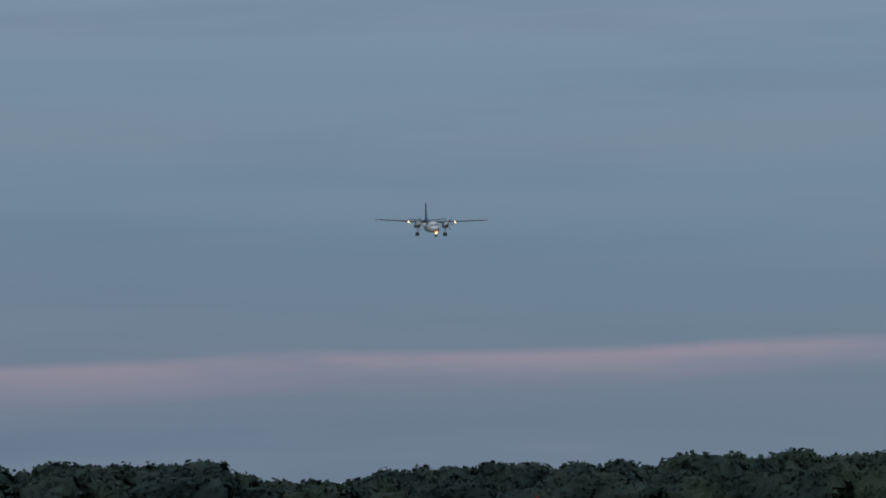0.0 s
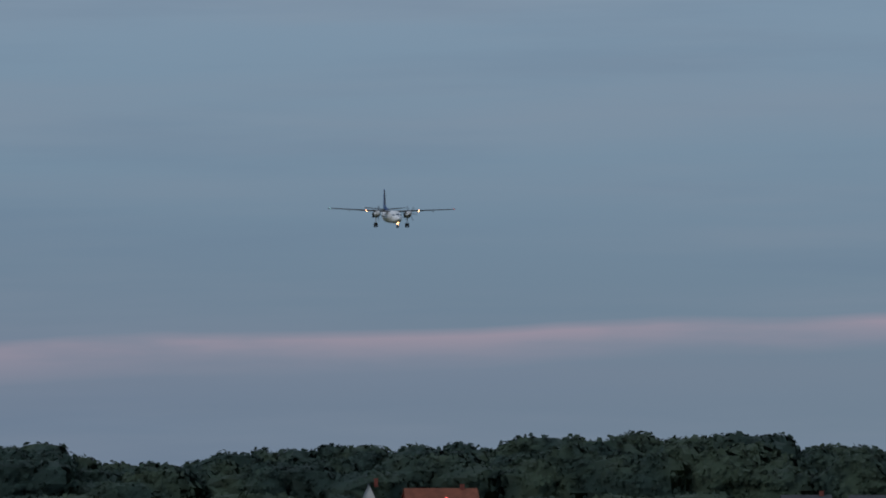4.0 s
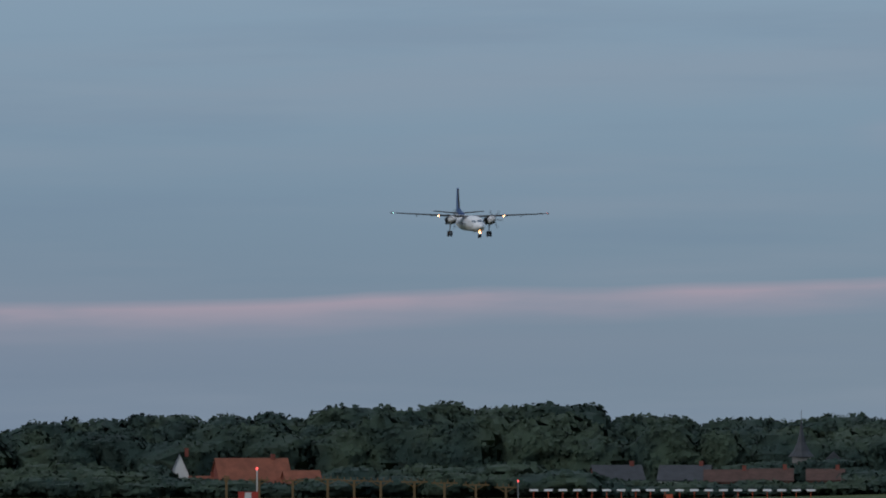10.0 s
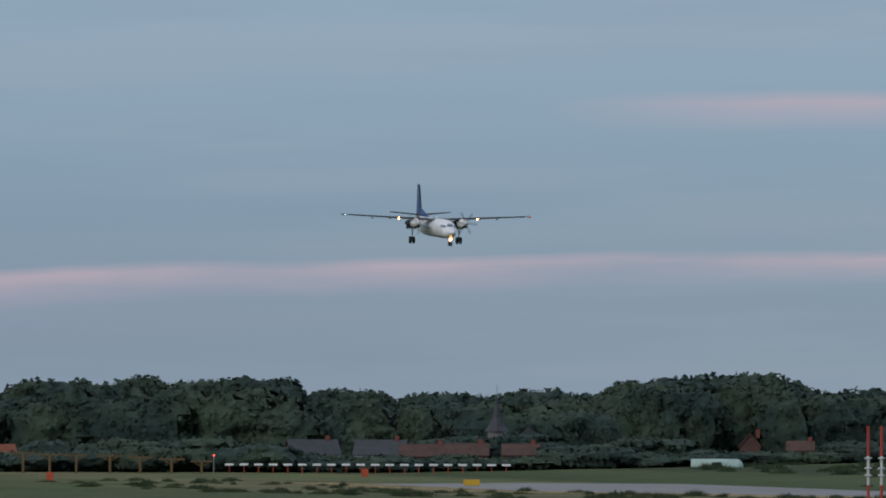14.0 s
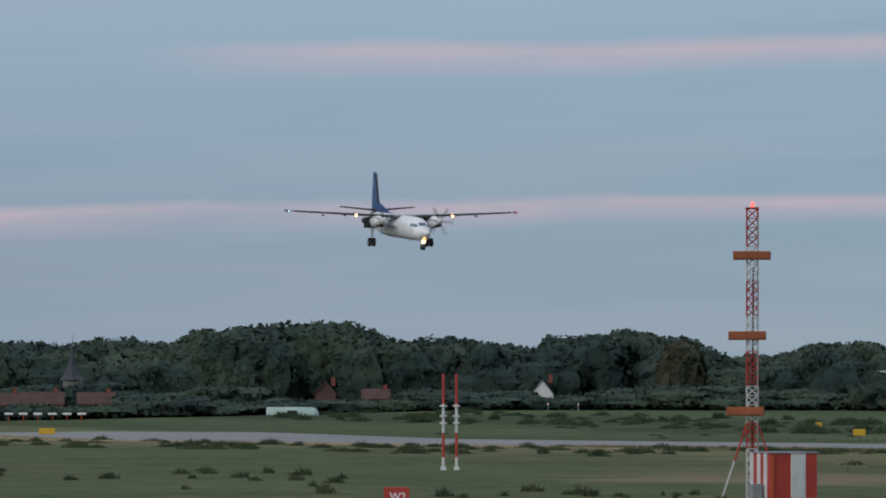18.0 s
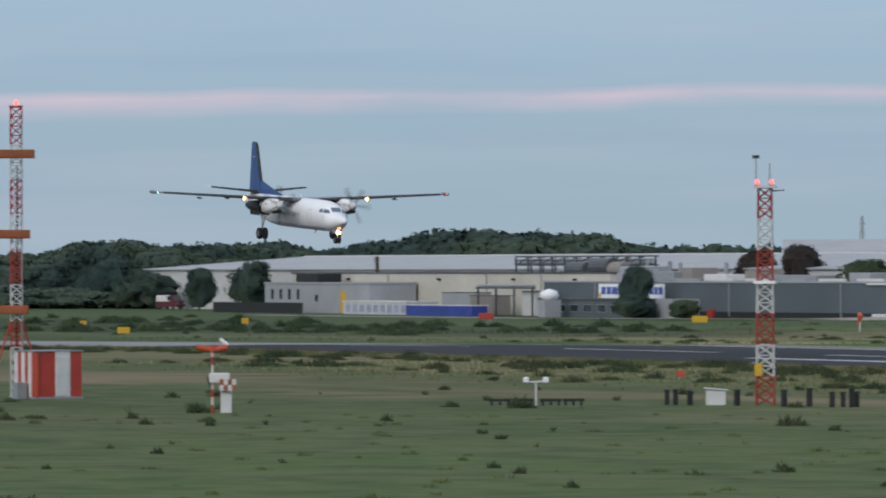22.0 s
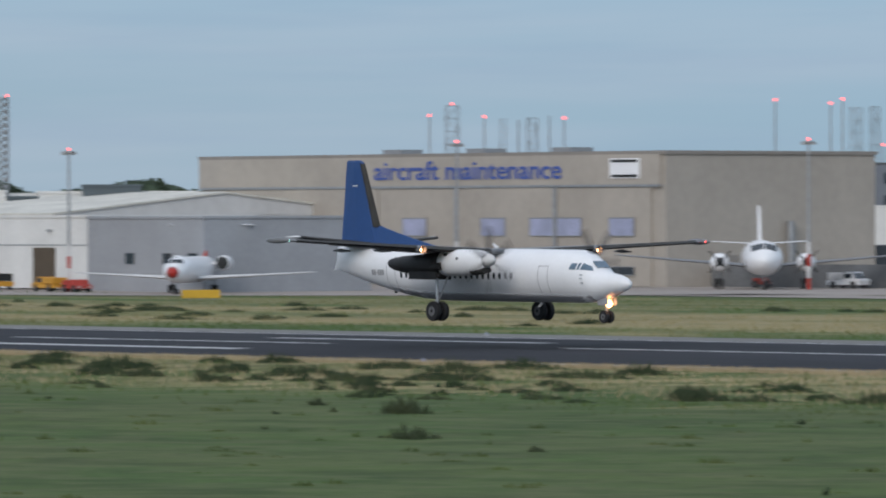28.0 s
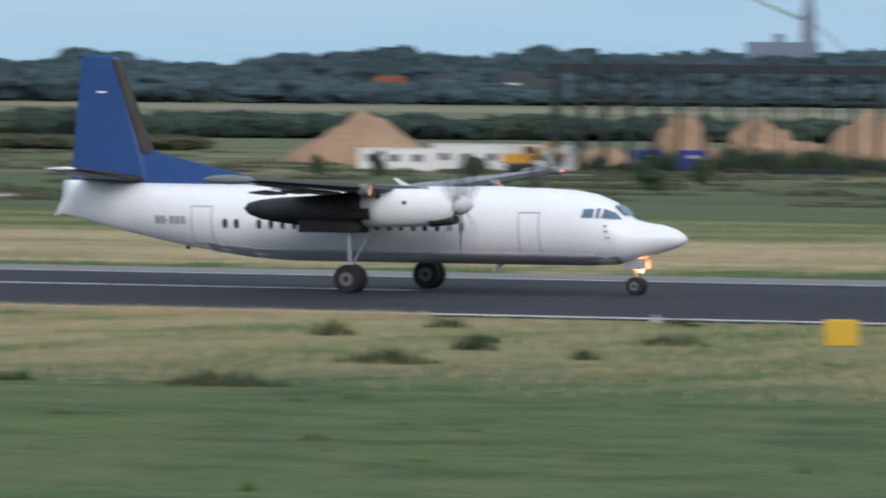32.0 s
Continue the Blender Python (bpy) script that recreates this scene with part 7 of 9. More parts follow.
def turboprop(x, y, turn, body, label, size=1.0, slim=1.0, hub=BLACKP):
    j = thing("parked_turboprop", pose(x, y, 0.06, 0, 0, turn), label, "aircraft")
    j.scale = (size, size, size)
    S = [(8, 2.2, 2.0, .05), (7.6, 2.6, 1.6, .55), (6.6, 3.1, 1.2, 1.1), (5.4, 3.6, 1.0, 1.4), (-5, 3.65, 0.95, 1.45), (-9, 3.4, 1.8, .6), (-10.5, 3.3, 2.5, .1)]
    zz = lambda z: 2.15 + (z - 2.3) * slim if slim < 1 else z
    S = [(a, zz(t), zz(b), hw * slim) for a, t, b, hw in S]
    f = part("fuselage", loft([ring(*s, n=18) for s in S]), body, j, smooth=True)
    for s in (-1, 1):
        part("cockpit_pane", loft([[(x_, y_ * s * slim, zz(z_)) for x_, y_, z_ in r_] for r_ in ([(6.72, .06, 2.98), (6.45, .95, 2.78), (5.95, .95, 3.2), (6.05, .06, 3.4)], [(6.85, .06, 3.02), (6.6, .95, 2.82), (6.1, .95, 3.24), (6.2, .06, 3.44)])]), PANE, f)
        part("wing", loft([foil(1.6, -1.2, s * .9, 1.7, .13), foil(.7, -.5, s * 10.9, 2.55, .1)]), WINGGREY, j)
        n_ = part("nacelle", lathe([(.35, -2.0), (.66, -1.0), (.70, 1.0), (.42, 1.9)], pose(1.6, s * 3.2, 2.0, 0, 90, 0), 14), WINGGREY if slim < 1 else body, j, smooth=True)
        part("spinner", lathe([(.32, 0), (.24, .3), (.02, .55)], pose(3.5, s * 3.2, 2.05, 0, 90, 0), 12), hub, n_)
        for k in range(4):
            b_ = part("blade", loft([[(0, -.05, .2), (.05, 0, .2), (0, .05, .2), (-.05, 0, .2)], [(0, -.04, 1.15), (.03, 0, 1.15), (0, .04, 1.15), (-.03, 0, 1.15)]]), BLACKP, n_)
            b_.matrix_basis = pose(3.6, s * 3.2, 2.05, 45 + 90 * k)
        g = part("main_gear", tube((.5, s * 3.2, 1.5), (.5, s * 3.2, .4), .09, seg=8), STEEL, j)
        for o in (-.2, .2):
            wheel(g, .5, s * 3.2 + o, .4, .4, .24)
        part("tailplane", loft([foil(-8.2, -9.8, s * .1, zz(3.3), .1), foil(-8.8, -9.9, s * 3.6, zz(3.5), .08)]), body, j)
    part("tail_fin", loft([[(-6.8, -.12, zz(3.2)), (-6.8, .12, zz(3.2)), (-10.2, .06, zz(3.2)), (-10.2, -.06, zz(3.2))], [(-9.2, -.08, zz(3.2 + 3 * slim)), (-9.2, .08, zz(3.2 + 3 * slim)), (-10.6, .04, zz(3.2 + 3 * slim)), (-10.6, -.04, zz(3.2 + 3 * slim))]]), body, j)
    part("position_light", lathe([(.03, -.1), (.1, 0), (.03, .1)], pose(.7, 10.95, 2.56, 0, 90, 0), 8), REDLAMP, j, "lit red position light")
    g = part("nose_gear", tube((6.0, 0, 1.2), (6.0, 0, .3), .07, seg=8), STEEL, j)
    wheel(g, 6.0, 0, .3, .3, .2)
    return j


turboprop(-606.7, 361.0, -43, mat("slate_grey_paint", (0.125, 0.15, 0.165), 0.45, var=0.08), "parked dark grey twin turboprop on the apron", 1.0, 0.72, OFFWHITE)
turboprop(-500, 441, -40, WHITE, "parked white twin turboprop on the stands", 1.3)


# ---- ground vehicles ----
def vehicle(name, x, y, turn, body, length, width, height, label, cab=0.4, glass=True, deck=None, beacon=False):
    v = thing(name, pose(x, y, 0.06, 0, 0, turn), label, "vehicle")
    L, W = length / 2, width / 2
    part("body", prism([(-L, .35), (L, .35), (L, height * .52), (L - cab * .4, height * .58), (-L + (length * (1 - cab) if deck else 0), height * .6), (-L + (length * (1 - cab) if deck else 0), height * .5), (-L, height * .5)], -W, W), body, v)
    c0 = L - length * cab if deck else -L + 0.15
    part("cab", loft([[(c0, -W + .05, height * .5), (L - length * .12, -W + .05, height * .55), (L - length * .24, -W + .12, height), (c0 + .15, -W + .12, height)], [(c0, W - .05, height * .5), (L - length * .12, W - .05, height * .55), (L - length * .24, W - .12, height), (c0 + .15, W - .12, height)]]), body, v)
    if glass:
        for s in (-1, 1):
            part("side_window", box(L - length * .46 if deck else L - length * .42, L - length * .24, s * (W - .07) - .03, s * (W - .07) + .03, height * .62, height * .9), PANE, v)
        part("windscreen", loft([[(L - length * .135, -W + .15, height * .6), (L - length * .225, -W + .2, height * .93), (L - length * .225, W - .2, height * .93), (L - length * .135, W - .15, height * .6)], [(L - length * .125, -W + .15, height * .6), (L - length * .215, -W + .2, height * .93), (L - length * .215, W - .2, height * .93), (L - length * .125, W - .15, height * .6)]]), PANE, v)
    if deck:
        part("load", box(-L + .1, L - length * cab - .1, -W + .05, W - .05, height * .52, height * .95, bevel=.05), deck, v)
    for x_ in (-L * .62, L * .62):
        for s in (-1, 1):
            wheel(v, x_, s * (W - .08), .36, .36, .22)
    for s in (-1, 1):
        part("headlight", box(L - .02, L + .03, s * (W - .3) - .12, s * (W - .3) + .12, height * .36, height * .46), OFFWHITE, v)
    if beacon:
        part("beacon", lathe([(.1, height), (.14, height + .15), (.04, height + .25)], pose(L - length * .35, 0, 0), 8), REDLAMP, v, "lit red beacon")
    return v


vehicle("white_van", -558.8, 382, 38, WHITE, 3.4, 1.6, 1.35, "small white delivery van parked by the hall", .4)
vehicle("yellow_loader", -544.6, 382, 170, CRANEYEL, 4.2, 2.0, 1.65, "yellow ground loader with a dark engine deck", .35, True, BLACKP)
vehicle("yellow_tug", -535.4, 382, 175, CRANEYEL, 4.0, 1.9, 1.4, "low yellow aircraft tug", .4, True, CRANEYEL)
vehicle("red_trailer", -531.2, 382, 0, SIGRED, 2.6, 1.8, 1.2, "small red trailer on the apron", .5, False, SIGRED)
sv = thing("service_truck", pose(-597.0, 353.4, 0.06, 0, 0, 59), "low dark service truck with an orange box before the turboprop", "vehicle")
part("chassis", box(-1.3, 1.3, -1.0, 1.0, .3, .62, bevel=.04), BLACKP, sv)
part("load_box", box(-1.15, 1.1, -1.0, 1.0, .62, 1.3, bevel=.05), CRANEYEL, sv, "orange box body")
part("rail", box(-1.15, 1.1, -1.05, -1.0, .9, .98), DOORYEL, sv)
for x_ in (-.85, .85):
    for s in (-1, 1):
        wheel(sv, x_, s * .9, .36, .36, .24)
vehicle("fire_truck", -500, 418, 176, CRANEYEL, 4.6, 2.1, 2.0, "orange and yellow service truck on the apron", .35, True, ORANGE, False)
vehicle("white_pickup", -497, 457.5 - 8, 10, WHITE, 4.0, 1.8, 1.6, "white pickup parked by the stands", .45, True, OFFWHITE)
vehicle("red_cart", -508, 448, 40, SIGRED, 1.8, 1.2, 1.0, "small red equipment cart", .5, False, SIGRED)
vehicle("orange_cart", -697.6, 380, 20, ORANGE, 3.0, 1.6, 1.1, "orange baggage cart by the light mast", .5, False, ORANGE)
vehicle("red_lorry", -1080, 402, 30, DOORRED, 4.6, 2.2, 2.4, "red lorry beside the trees", .35, True, OFFWHITE)
vehicle("field_van", -515, 796, 30, WHITE, 4.4, 1.9, 1.8, "white van out on the fields", .4)
mk = thing("white_barrier", pose(-700.7, 384, 0.06), "row of low white barrier blocks", "barrier")
for k in range(7):
    part("block", box(k * 1.4, k * 1.4 + 1.33, -.25, .25, 0, .75, bevel=.05), OFFWHITE, mk)
for x, y in ((-474, 445), (-452, 438), (-424, 440)):
    cn_ = thing("traffic_cone", pose(x, y, 0.06), "orange and white traffic cone on the apron", "cone")
    part("base", box(-.3, .3, -.3, .3, 0, .08), ORANGE, cn_)
    part("cone", lathe([(.26, .08), (.16, .5), (.06, 1.0)], None, 10), ORANGE, cn_)

# ---- building site ----
def heap(name, az, d, rad, h, material, label, seed, squash=1.0, cat="heap"):
    x, y = at(az, d)
    n, mrg = 40, 12
    vs, fs = [(0, 0, h * 0.985)], []
    for i in range(1, mrg + 1):
        r = i / mrg
        for k in range(n):
            a = 2 * math.pi * k / n
            p = Vector((math.cos(a) * r * 2, math.sin(a) * r * 2, seed))
            w = 1 + 0.22 * noise.noise(p * 0.8)
            z = h * max(0, (1 - r) ** 0.92 if squash == 1 else (1 - r ** squash)) * (1 + (0.16 if squash == 1 else 0.34) * noise.noise(p * 1.9)) + (0.05 if squash == 1 else 0.16) * h * noise.noise(p * 3.7) * (1 - r * r)
            vs.append((math.cos(a) * rad * r * w, math.sin(a) * rad * r * w * 0.8, z if i < mrg else -0.3))
    for k in range(n):
        fs.append((0, 1 + k, 1 + (k + 1) % n))
    for i in range(mrg - 1):
        for k in range(n):
            a, b = 1 + i * n + k, 1 + i * n + (k + 1) % n
            fs.append((a, a + n, b + n, b))
    ob = mesh_from(name, vs, fs, material, smooth=True)
    ob.matrix_basis = pose(x, y, ground_z(x, y), 0, 0, -az)
    return tagged(ob, label, cat)


heap("sand_mound", -23.5, 775, 9.6, 6.1, SAND, "big conical heap of orange sand", 1.0)
heap("sand_mound", -20.88, 760, 3.6, 5.2, SAND, "steep flat-topped heap of orange sand behind the frame", 2.0, squash=3.2)
heap("sand_mound", -20.22, 768, 4.6, 5.0, SAND, "flat-topped heap of orange sand behind the frame", 3.0, squash=2.6)
heap("sand_mound", -19.25, 775, 7.5, 6.2, SAND, "long tall heap of orange sand behind the frame", 4.0, squash=2.0)
heap("sand_mound", -21.55, 742, 4.6, 2.3, SAND, "low bank of orange sand behind the frame", 6.0, squash=1.6)
heap("sand_mound", -20.5, 742, 5.6, 2.6, SAND, "low bank of orange sand behind the frame", 7.0, squash=1.5)
heap("sand_mound", -19.85, 745, 5.5, 3.0, SAND, "rounded bank of orange sand behind the frame", 8.0, squash=1.7)
heap("earth_mound", -34.55, 830, 17.5, 7.0, mat("mound_earth", (0.066, 0.068, 0.040), 0.95, var=0.3, scale=0.25, bump=0.8, bscale=1.2, second=(0.070, 0.090, 0.042)), "brown scrubby earth mound on the field", 5.0, squash=2.2, cat="mound")
for az0, az1, d, h, lab in ((-23.56, -22.92, 690, 2.3, "white site cabin with small windows"), (-22.95, -22.3, 712, 2.65, "white site cabin on the sandy ground"), (-22.3, -21.76, 714, 2.6, "white site container beside the cabins")):
    m_, w_ = facing(az0, az1, d)
    sc = thing("site_cabin", m_, lab, "cabin", "site cabins")
    part("body", box(-w_ / 2, w_ / 2, 0, 2.4, 0.1, h, bevel=.04), RENDERW, sc)
    part("roof", box(-w_ / 2 - .05, w_ / 2 + .05, -.05, 2.45, h, h + .1), OFFWHITE, sc)
    for k in range(3):
        window(sc, -w_ * .4 + k * w_ * .3, -w_ * .4 + k * w_ * .3 + 1.0, 1.0, 1.8)
    door_leaf(sc, w_ * .36, w_ * .36 + .9, 2.0, OFFWHITE)
for az in (-21.15, -20.78):
    x, y = at(az, 725)
    bc = thing("blue_container", pose(x, y, 0, 0, 0, -az), "dark blue site container with a pale label", "container", "blue containers")
    part("body", box(-1.5, 1.5, 0, 2.4, 0, 2.2, bevel=.04), BLUETARP, bc)
    part("label_plate", box(-.5, .6, -.04, 0, 1.3, 1.65), OFFWHITE, bc, "pale plate")
    for k in range(8):
        part("rib", box(-1.4 + k * .37, -1.3 + k * .37, -.03, 0, .1, 2.1), BLUETARP, bc)
x, y = at(-22.2, 700)
dg = thing("excavator", pose(x, y, 0, 0, 0, 22), "yellow tracked excavator with its arm bent", "excavator")
part("track", box(-1.7, 1.7, -1.3, -.7, 0, .8, bevel=.2), BLACKP, dg)
part("track", box(-1.7, 1.7, .7, 1.3, 0, .8, bevel=.2), BLACKP, dg)
part("house", box(-2.0, 1.2, -1.2, 1.2, .85, 1.9, bevel=.12), CRANEYEL, dg)
cbn = part("cab", box(.1, 1.4, -1.2, -.1, 1.2, 2.7, bevel=.08), CRANEYEL, dg)
part("cab_glass", box(.25, 1.44, -1.23, -.2, 1.9, 2.55), PANE, cbn)
part("boom", tube((1.1, .2, 1.5), (2.9, .2, 3.0), .26, .2, 8), CRANEYEL, dg)
part("stick", tube((2.9, .2, 3.0), (4.2, .2, 1.3), .18, .14, 8), CRANEYEL, dg)
part("bucket", loft([[(4.0, -.3, 1.4), (4.6, -.3, 1.1), (4.3, -.3, .5), (3.8, -.3, .8)], [(4.0, .7, 1.4), (4.6, .7, 1.1), (4.3, .7, .5), (3.8, .7, .8)]]), STEEL, dg)
DARKSTEEL = mat("dark_green_steel", (0.012, 0.019, 0.024), 0.55, var=0.15)
m_, w_ = facing(-21.95, -18.2, 690)
sf = thing("steel_frame", m_, "dark steel frame of a hall under construction", "frame")
for row in range(4):
    yy_ = row * 6.0
    for k in range(19):
        xx = -w_ / 2 + k * w_ / 18
        part("column", box(xx - .1, xx + .1, yy_ - .1, yy_ + .1, 0, 10.2), DARKSTEEL, sf)
    part("roof_beam", box(-w_ / 2 - .4, w_ / 2, yy_ - .2, yy_ + .2, 10.2, 11.0), DARKSTEEL, sf)
    part("rail", box(-w_ / 2, w_ / 2, yy_ - .1, yy_ + .1, 7.2, 7.45), DARKSTEEL, sf)
for k in range(17):
    xx = -w_ / 2 + k * w_ / 16
    part("purlin", box(xx - .12, xx + .12, -1, 19, 10.75, 11.05), DARKSTEEL, sf)
for k in range(8):
    xx = -w_ / 2 + k * w_ / 8
    if k in (0, 3, 6):
        part("brace", tube((xx, 0, 0), (xx + w_ / 8, 0, 7.2), .08, seg=6), DARKSTEEL, sf)
        part("brace", tube((xx + w_ / 8, 0, 0), (xx, 0, 7.2), .08, seg=6), DARKSTEEL, sf)
ptx, pty = at(-19.3, 700)
pt_ = thing("pipe_stack", pose(ptx - 6, pty, 0, 0, 0, 19), "low stack of dark beams on the ground", "stack")
for k in range(5):
    part("beam", box(-5 + .2 * k, 8 - .3 * k, k * .4, k * .4 + .3, 0, .5), DARKSTEEL, pt_)
m_, w_ = facing(-20.35, -19.75, 2500)
pl = thing("far_works", m_, "far grey works block with a slender tower", "building")
# blue-grey base colour that carries the haze over the far block
HAZEGREY = mat("hazed_grey_panels", (0.165, 0.205, 0.265), 0.7, var=0.1, scale=0.1)
part("block", box(-w_ / 2, w_ / 2, 0, 20, 0, 19.9), HAZEGREY, pl)
part("tower", loft([[(6.6, 2, 0), (12.2, 2, 0), (12.2, 8, 0), (6.6, 8, 0)], [(6.9, 2.3, 30), (11.9, 2.3, 30), (11.9, 7.7, 30), (6.9, 7.7, 30)], [(8.6, 4, 38), (10.6, 4, 38), (10.6, 6, 38), (8.6, 6, 38)]]), HAZEGREY, pl)
part("upper_stage", box(9.0, 10.2, 4.4, 5.6, 38, 46), HAZEGREY, pl)
part("roof_vent", box(-3, 0.5, 6, 10, 19.9, 23), HAZEGREY, pl)
part("jib", tube((8, 5, 28), (-12, 5, 36), .8, .5, 6), mat("pale_green_jib", (0.3, 0.36, 0.3), 0.6, var=0.1), pl, "pale jib")
part("stay", tube((11.5, 5, 27), (23, 5, 17), .35, seg=5), STEEL, pl)
for az, el_, w, mt, rf in ((-23.3, .18, 12, BRICK, TILES), (-22.9, .2, 8, RENDERW, SLATE), (-22.25, .22, 10, RENDERW, SLATE), (-22.05, .17, 14, BRICK, SLATE), (-20.4, .12, 12, RENDERW, SLATE), (-20.9, .1, 9, BRICK, TILES), (-24.6, .17, 9, BRICK, TILES)):
    x, y = at(az, 2080)
    z = zel(el_, 2080) - 6.5
    hh = thing("hillside_house", pose(x, y, z, 0, 0, -az), "small far house among the hillside trees", "house", "hillside houses")
    part("wall", box(-w / 2, w / 2, 0, 8, -6, 4.5), mt, hh)
    part("roof", prism([(-w / 2 - .4, 4.4), (w / 2 + .4, 4.4), (w / 2 - 2, 7.6), (-w / 2 + 2, 7.6)], -.4, 8.4), rf, hh)

yv = vehicle("yellow_van", -108.9, 70.9, 30, YELLOW, 3.8, 1.8, 2.08, "yellow service van with a pale roof on the grass", .4)
yv.location.z = 0.0
part("roof_panel", box(-1.6, 0.75, -.75, .75, 2.08, 2.14, bevel=.02), OFFWHITE, yv, "pale roof panel")
part("beacon", lathe([(.14, 2.14), (.14, 2.21), (.06, 2.27)], pose(-1.1, 0, 0), 10), BLACKP, yv, "dark beacon")


# ---- trees ----
def leaf_cloud(rng, blobs, count, size, wild=0.45):
    """Leaf clumps as small bent quads over a set of lumps (x, y, z, rx, ry, rz). Returns arrays of corners."""
    b = np.array(blobs)
    w = (b[:, 3] * b[:, 4] * b[:, 5]) ** 0.67
    k = rng.choice(len(b), count, p=w / w.sum())
    d = rng.normal(size=(count, 3))
    d /= np.linalg.norm(d, axis=1, keepdims=True)
    d[:, 2] = np.where(d[:, 2] < -0.3, -d[:, 2] * 0.5, d[:, 2])
    r = rng.uniform(0.80, 1.10, (count, 1))
    c = b[k, :3] + d * r * b[k, 3:6]
    nrm = d + rng.normal(scale=wild, size=(count, 3))
    nrm /= np.linalg.norm(nrm, axis=1, keepdims=True)
    u = np.cross(nrm, rng.normal(size=(count, 3)))
    u /= np.linalg.norm(u, axis=1, keepdims=True)
    v = np.cross(nrm, u)
    s = size * rng.uniform(0.55, 1.25, (count, 1))
    return np.stack([c - u * s * 0.5, c - v * s * 0.4 + nrm * s * 0.1, c + u * s * 0.5, c + v * s * 0.4 + nrm * s * 0.1], 1)


def lump_cores(blobs, fill=0.86, seg=6, bands=4):
    """Closed inner lumps of foliage behind the outer leaves, as quads."""
    b = np.array(blobs)
    th = np.linspace(0, 2 * math.pi, seg)
    ph = np.linspace(-0.4, 0.49, bands) * math.pi
    g = np.stack([np.cos(ph)[:, None] * np.cos(th), np.cos(ph)[:, None] * np.sin(th), np.sin(ph)[:, None] * np.ones(seg)], -1)
    q = np.stack([g[:-1, :-1], g[:-1, 1:], g[1:, 1:], g[1:, :-1]], 2).reshape(-1, 4, 3)
    return (b[:, None, None, :3] + q[None] * b[:, None, None, 3:6] * fill).reshape(-1, 4, 3)


def foliage(rng, h, w, base, leaves, size, cone=False):
    """A crown of height h and width w on a trunk at the origin: one uneven body of boughs at three scales, and leaves in and over its skin. Quads."""
    k = np.concatenate([rng.normal(size=(5, 3)) * 2.6, rng.normal(size=(6, 3)) * 5.5, rng.normal(size=(7, 3)) * 11.0])
    amp = np.array([0.085] * 5 + [0.05] * 6 + [0.036] * 7) * (1.45 if base > -0.03 else 1.0)
    ph = rng.uniform(0, 6.28, len(k))
    lo = h * max(base, -0.05)
    mid = lo + (h - lo) * rng.uniform(0.48, 0.58)
    up, down = h - mid, mid - lo
    sx, sy = w * 0.5 * rng.uniform(0.85, 1.15), w * 0.5 * rng.uniform(0.85, 1.15)

    def skin(d, r):
        f = (1 + np.sin(d @ k.T + ph) @ amp)[..., None] * r
        e = np.concatenate([d[..., :2] * f, d[..., 2:] * np.minimum(f, r * 1.02)], -1)
        flat = np.sqrt(np.maximum(1 - d[..., 2] ** 2, 0.0))
        bulge = np.where(flat > 1e-4, np.maximum(flat, 1e-4) ** -0.22, 1.0)
        z = mid + e[..., 2] * np.where(d[..., 2] > 0, up * 0.94, down)
        if cone:
            bulge = bulge * np.clip(1.35 * (h - z) / h, 0.02, 1.0)
        return np.stack([e[..., 0] * sx * bulge, e[..., 1] * sy * bulge, z], -1)

    # leafy sprays spread evenly over the crown, so that they close it
    n = np.arange(leaves) + rng.uniform(-0.4, 0.4, leaves)
    z = 1 - 1.72 * (n + 0.5) / leaves
    a = n * 2.39996 + rng.normal(scale=0.12, size=leaves)
    f = np.sqrt(np.maximum(1 - z * z, 0.0))
    d = np.stack([f * np.cos(a), f * np.sin(a), z], 1)
    c = skin(d, rng.uniform(0.96, 1.015, (leaves, 1)))
    nrm = d + rng.normal(scale=0.5, size=(leaves, 3))
    nrm /= np.linalg.norm(nrm, axis=1, keepdims=True)
    u = np.cross(nrm, rng.normal(size=(leaves, 3)))
    u /= np.linalg.norm(u, axis=1, keepdims=True)
    v = np.cross(nrm, u)
    s = 0.68 * size * math.sqrt(12.6 / leaves) * (sx + sy + up + down) / 4 * np.exp(rng.normal(0.0, 0.22, (leaves, 1)))
    q = np.stack([c - u * s * 0.55, c - v * s * 0.5 + nrm * s * 0.08, c + u * s * 0.55, c + v * s * 0.5 + nrm * s * 0.08], 1)
    th, el_ = np.linspace(0, 2 * math.pi, 15), np.linspace(-0.5, 0.5, 10) * math.pi
    g = np.stack([np.cos(el_)[:, None] * np.cos(th), np.cos(el_)[:, None] * np.sin(th), np.sin(el_)[:, None] * np.ones(15)], -1)
    g = skin(g, 0.972)
    return np.concatenate([q, np.stack([g[:-1, :-1], g[:-1, 1:], g[1:, 1:], g[1:, :-1]], 2).reshape(-1, 4, 3)])


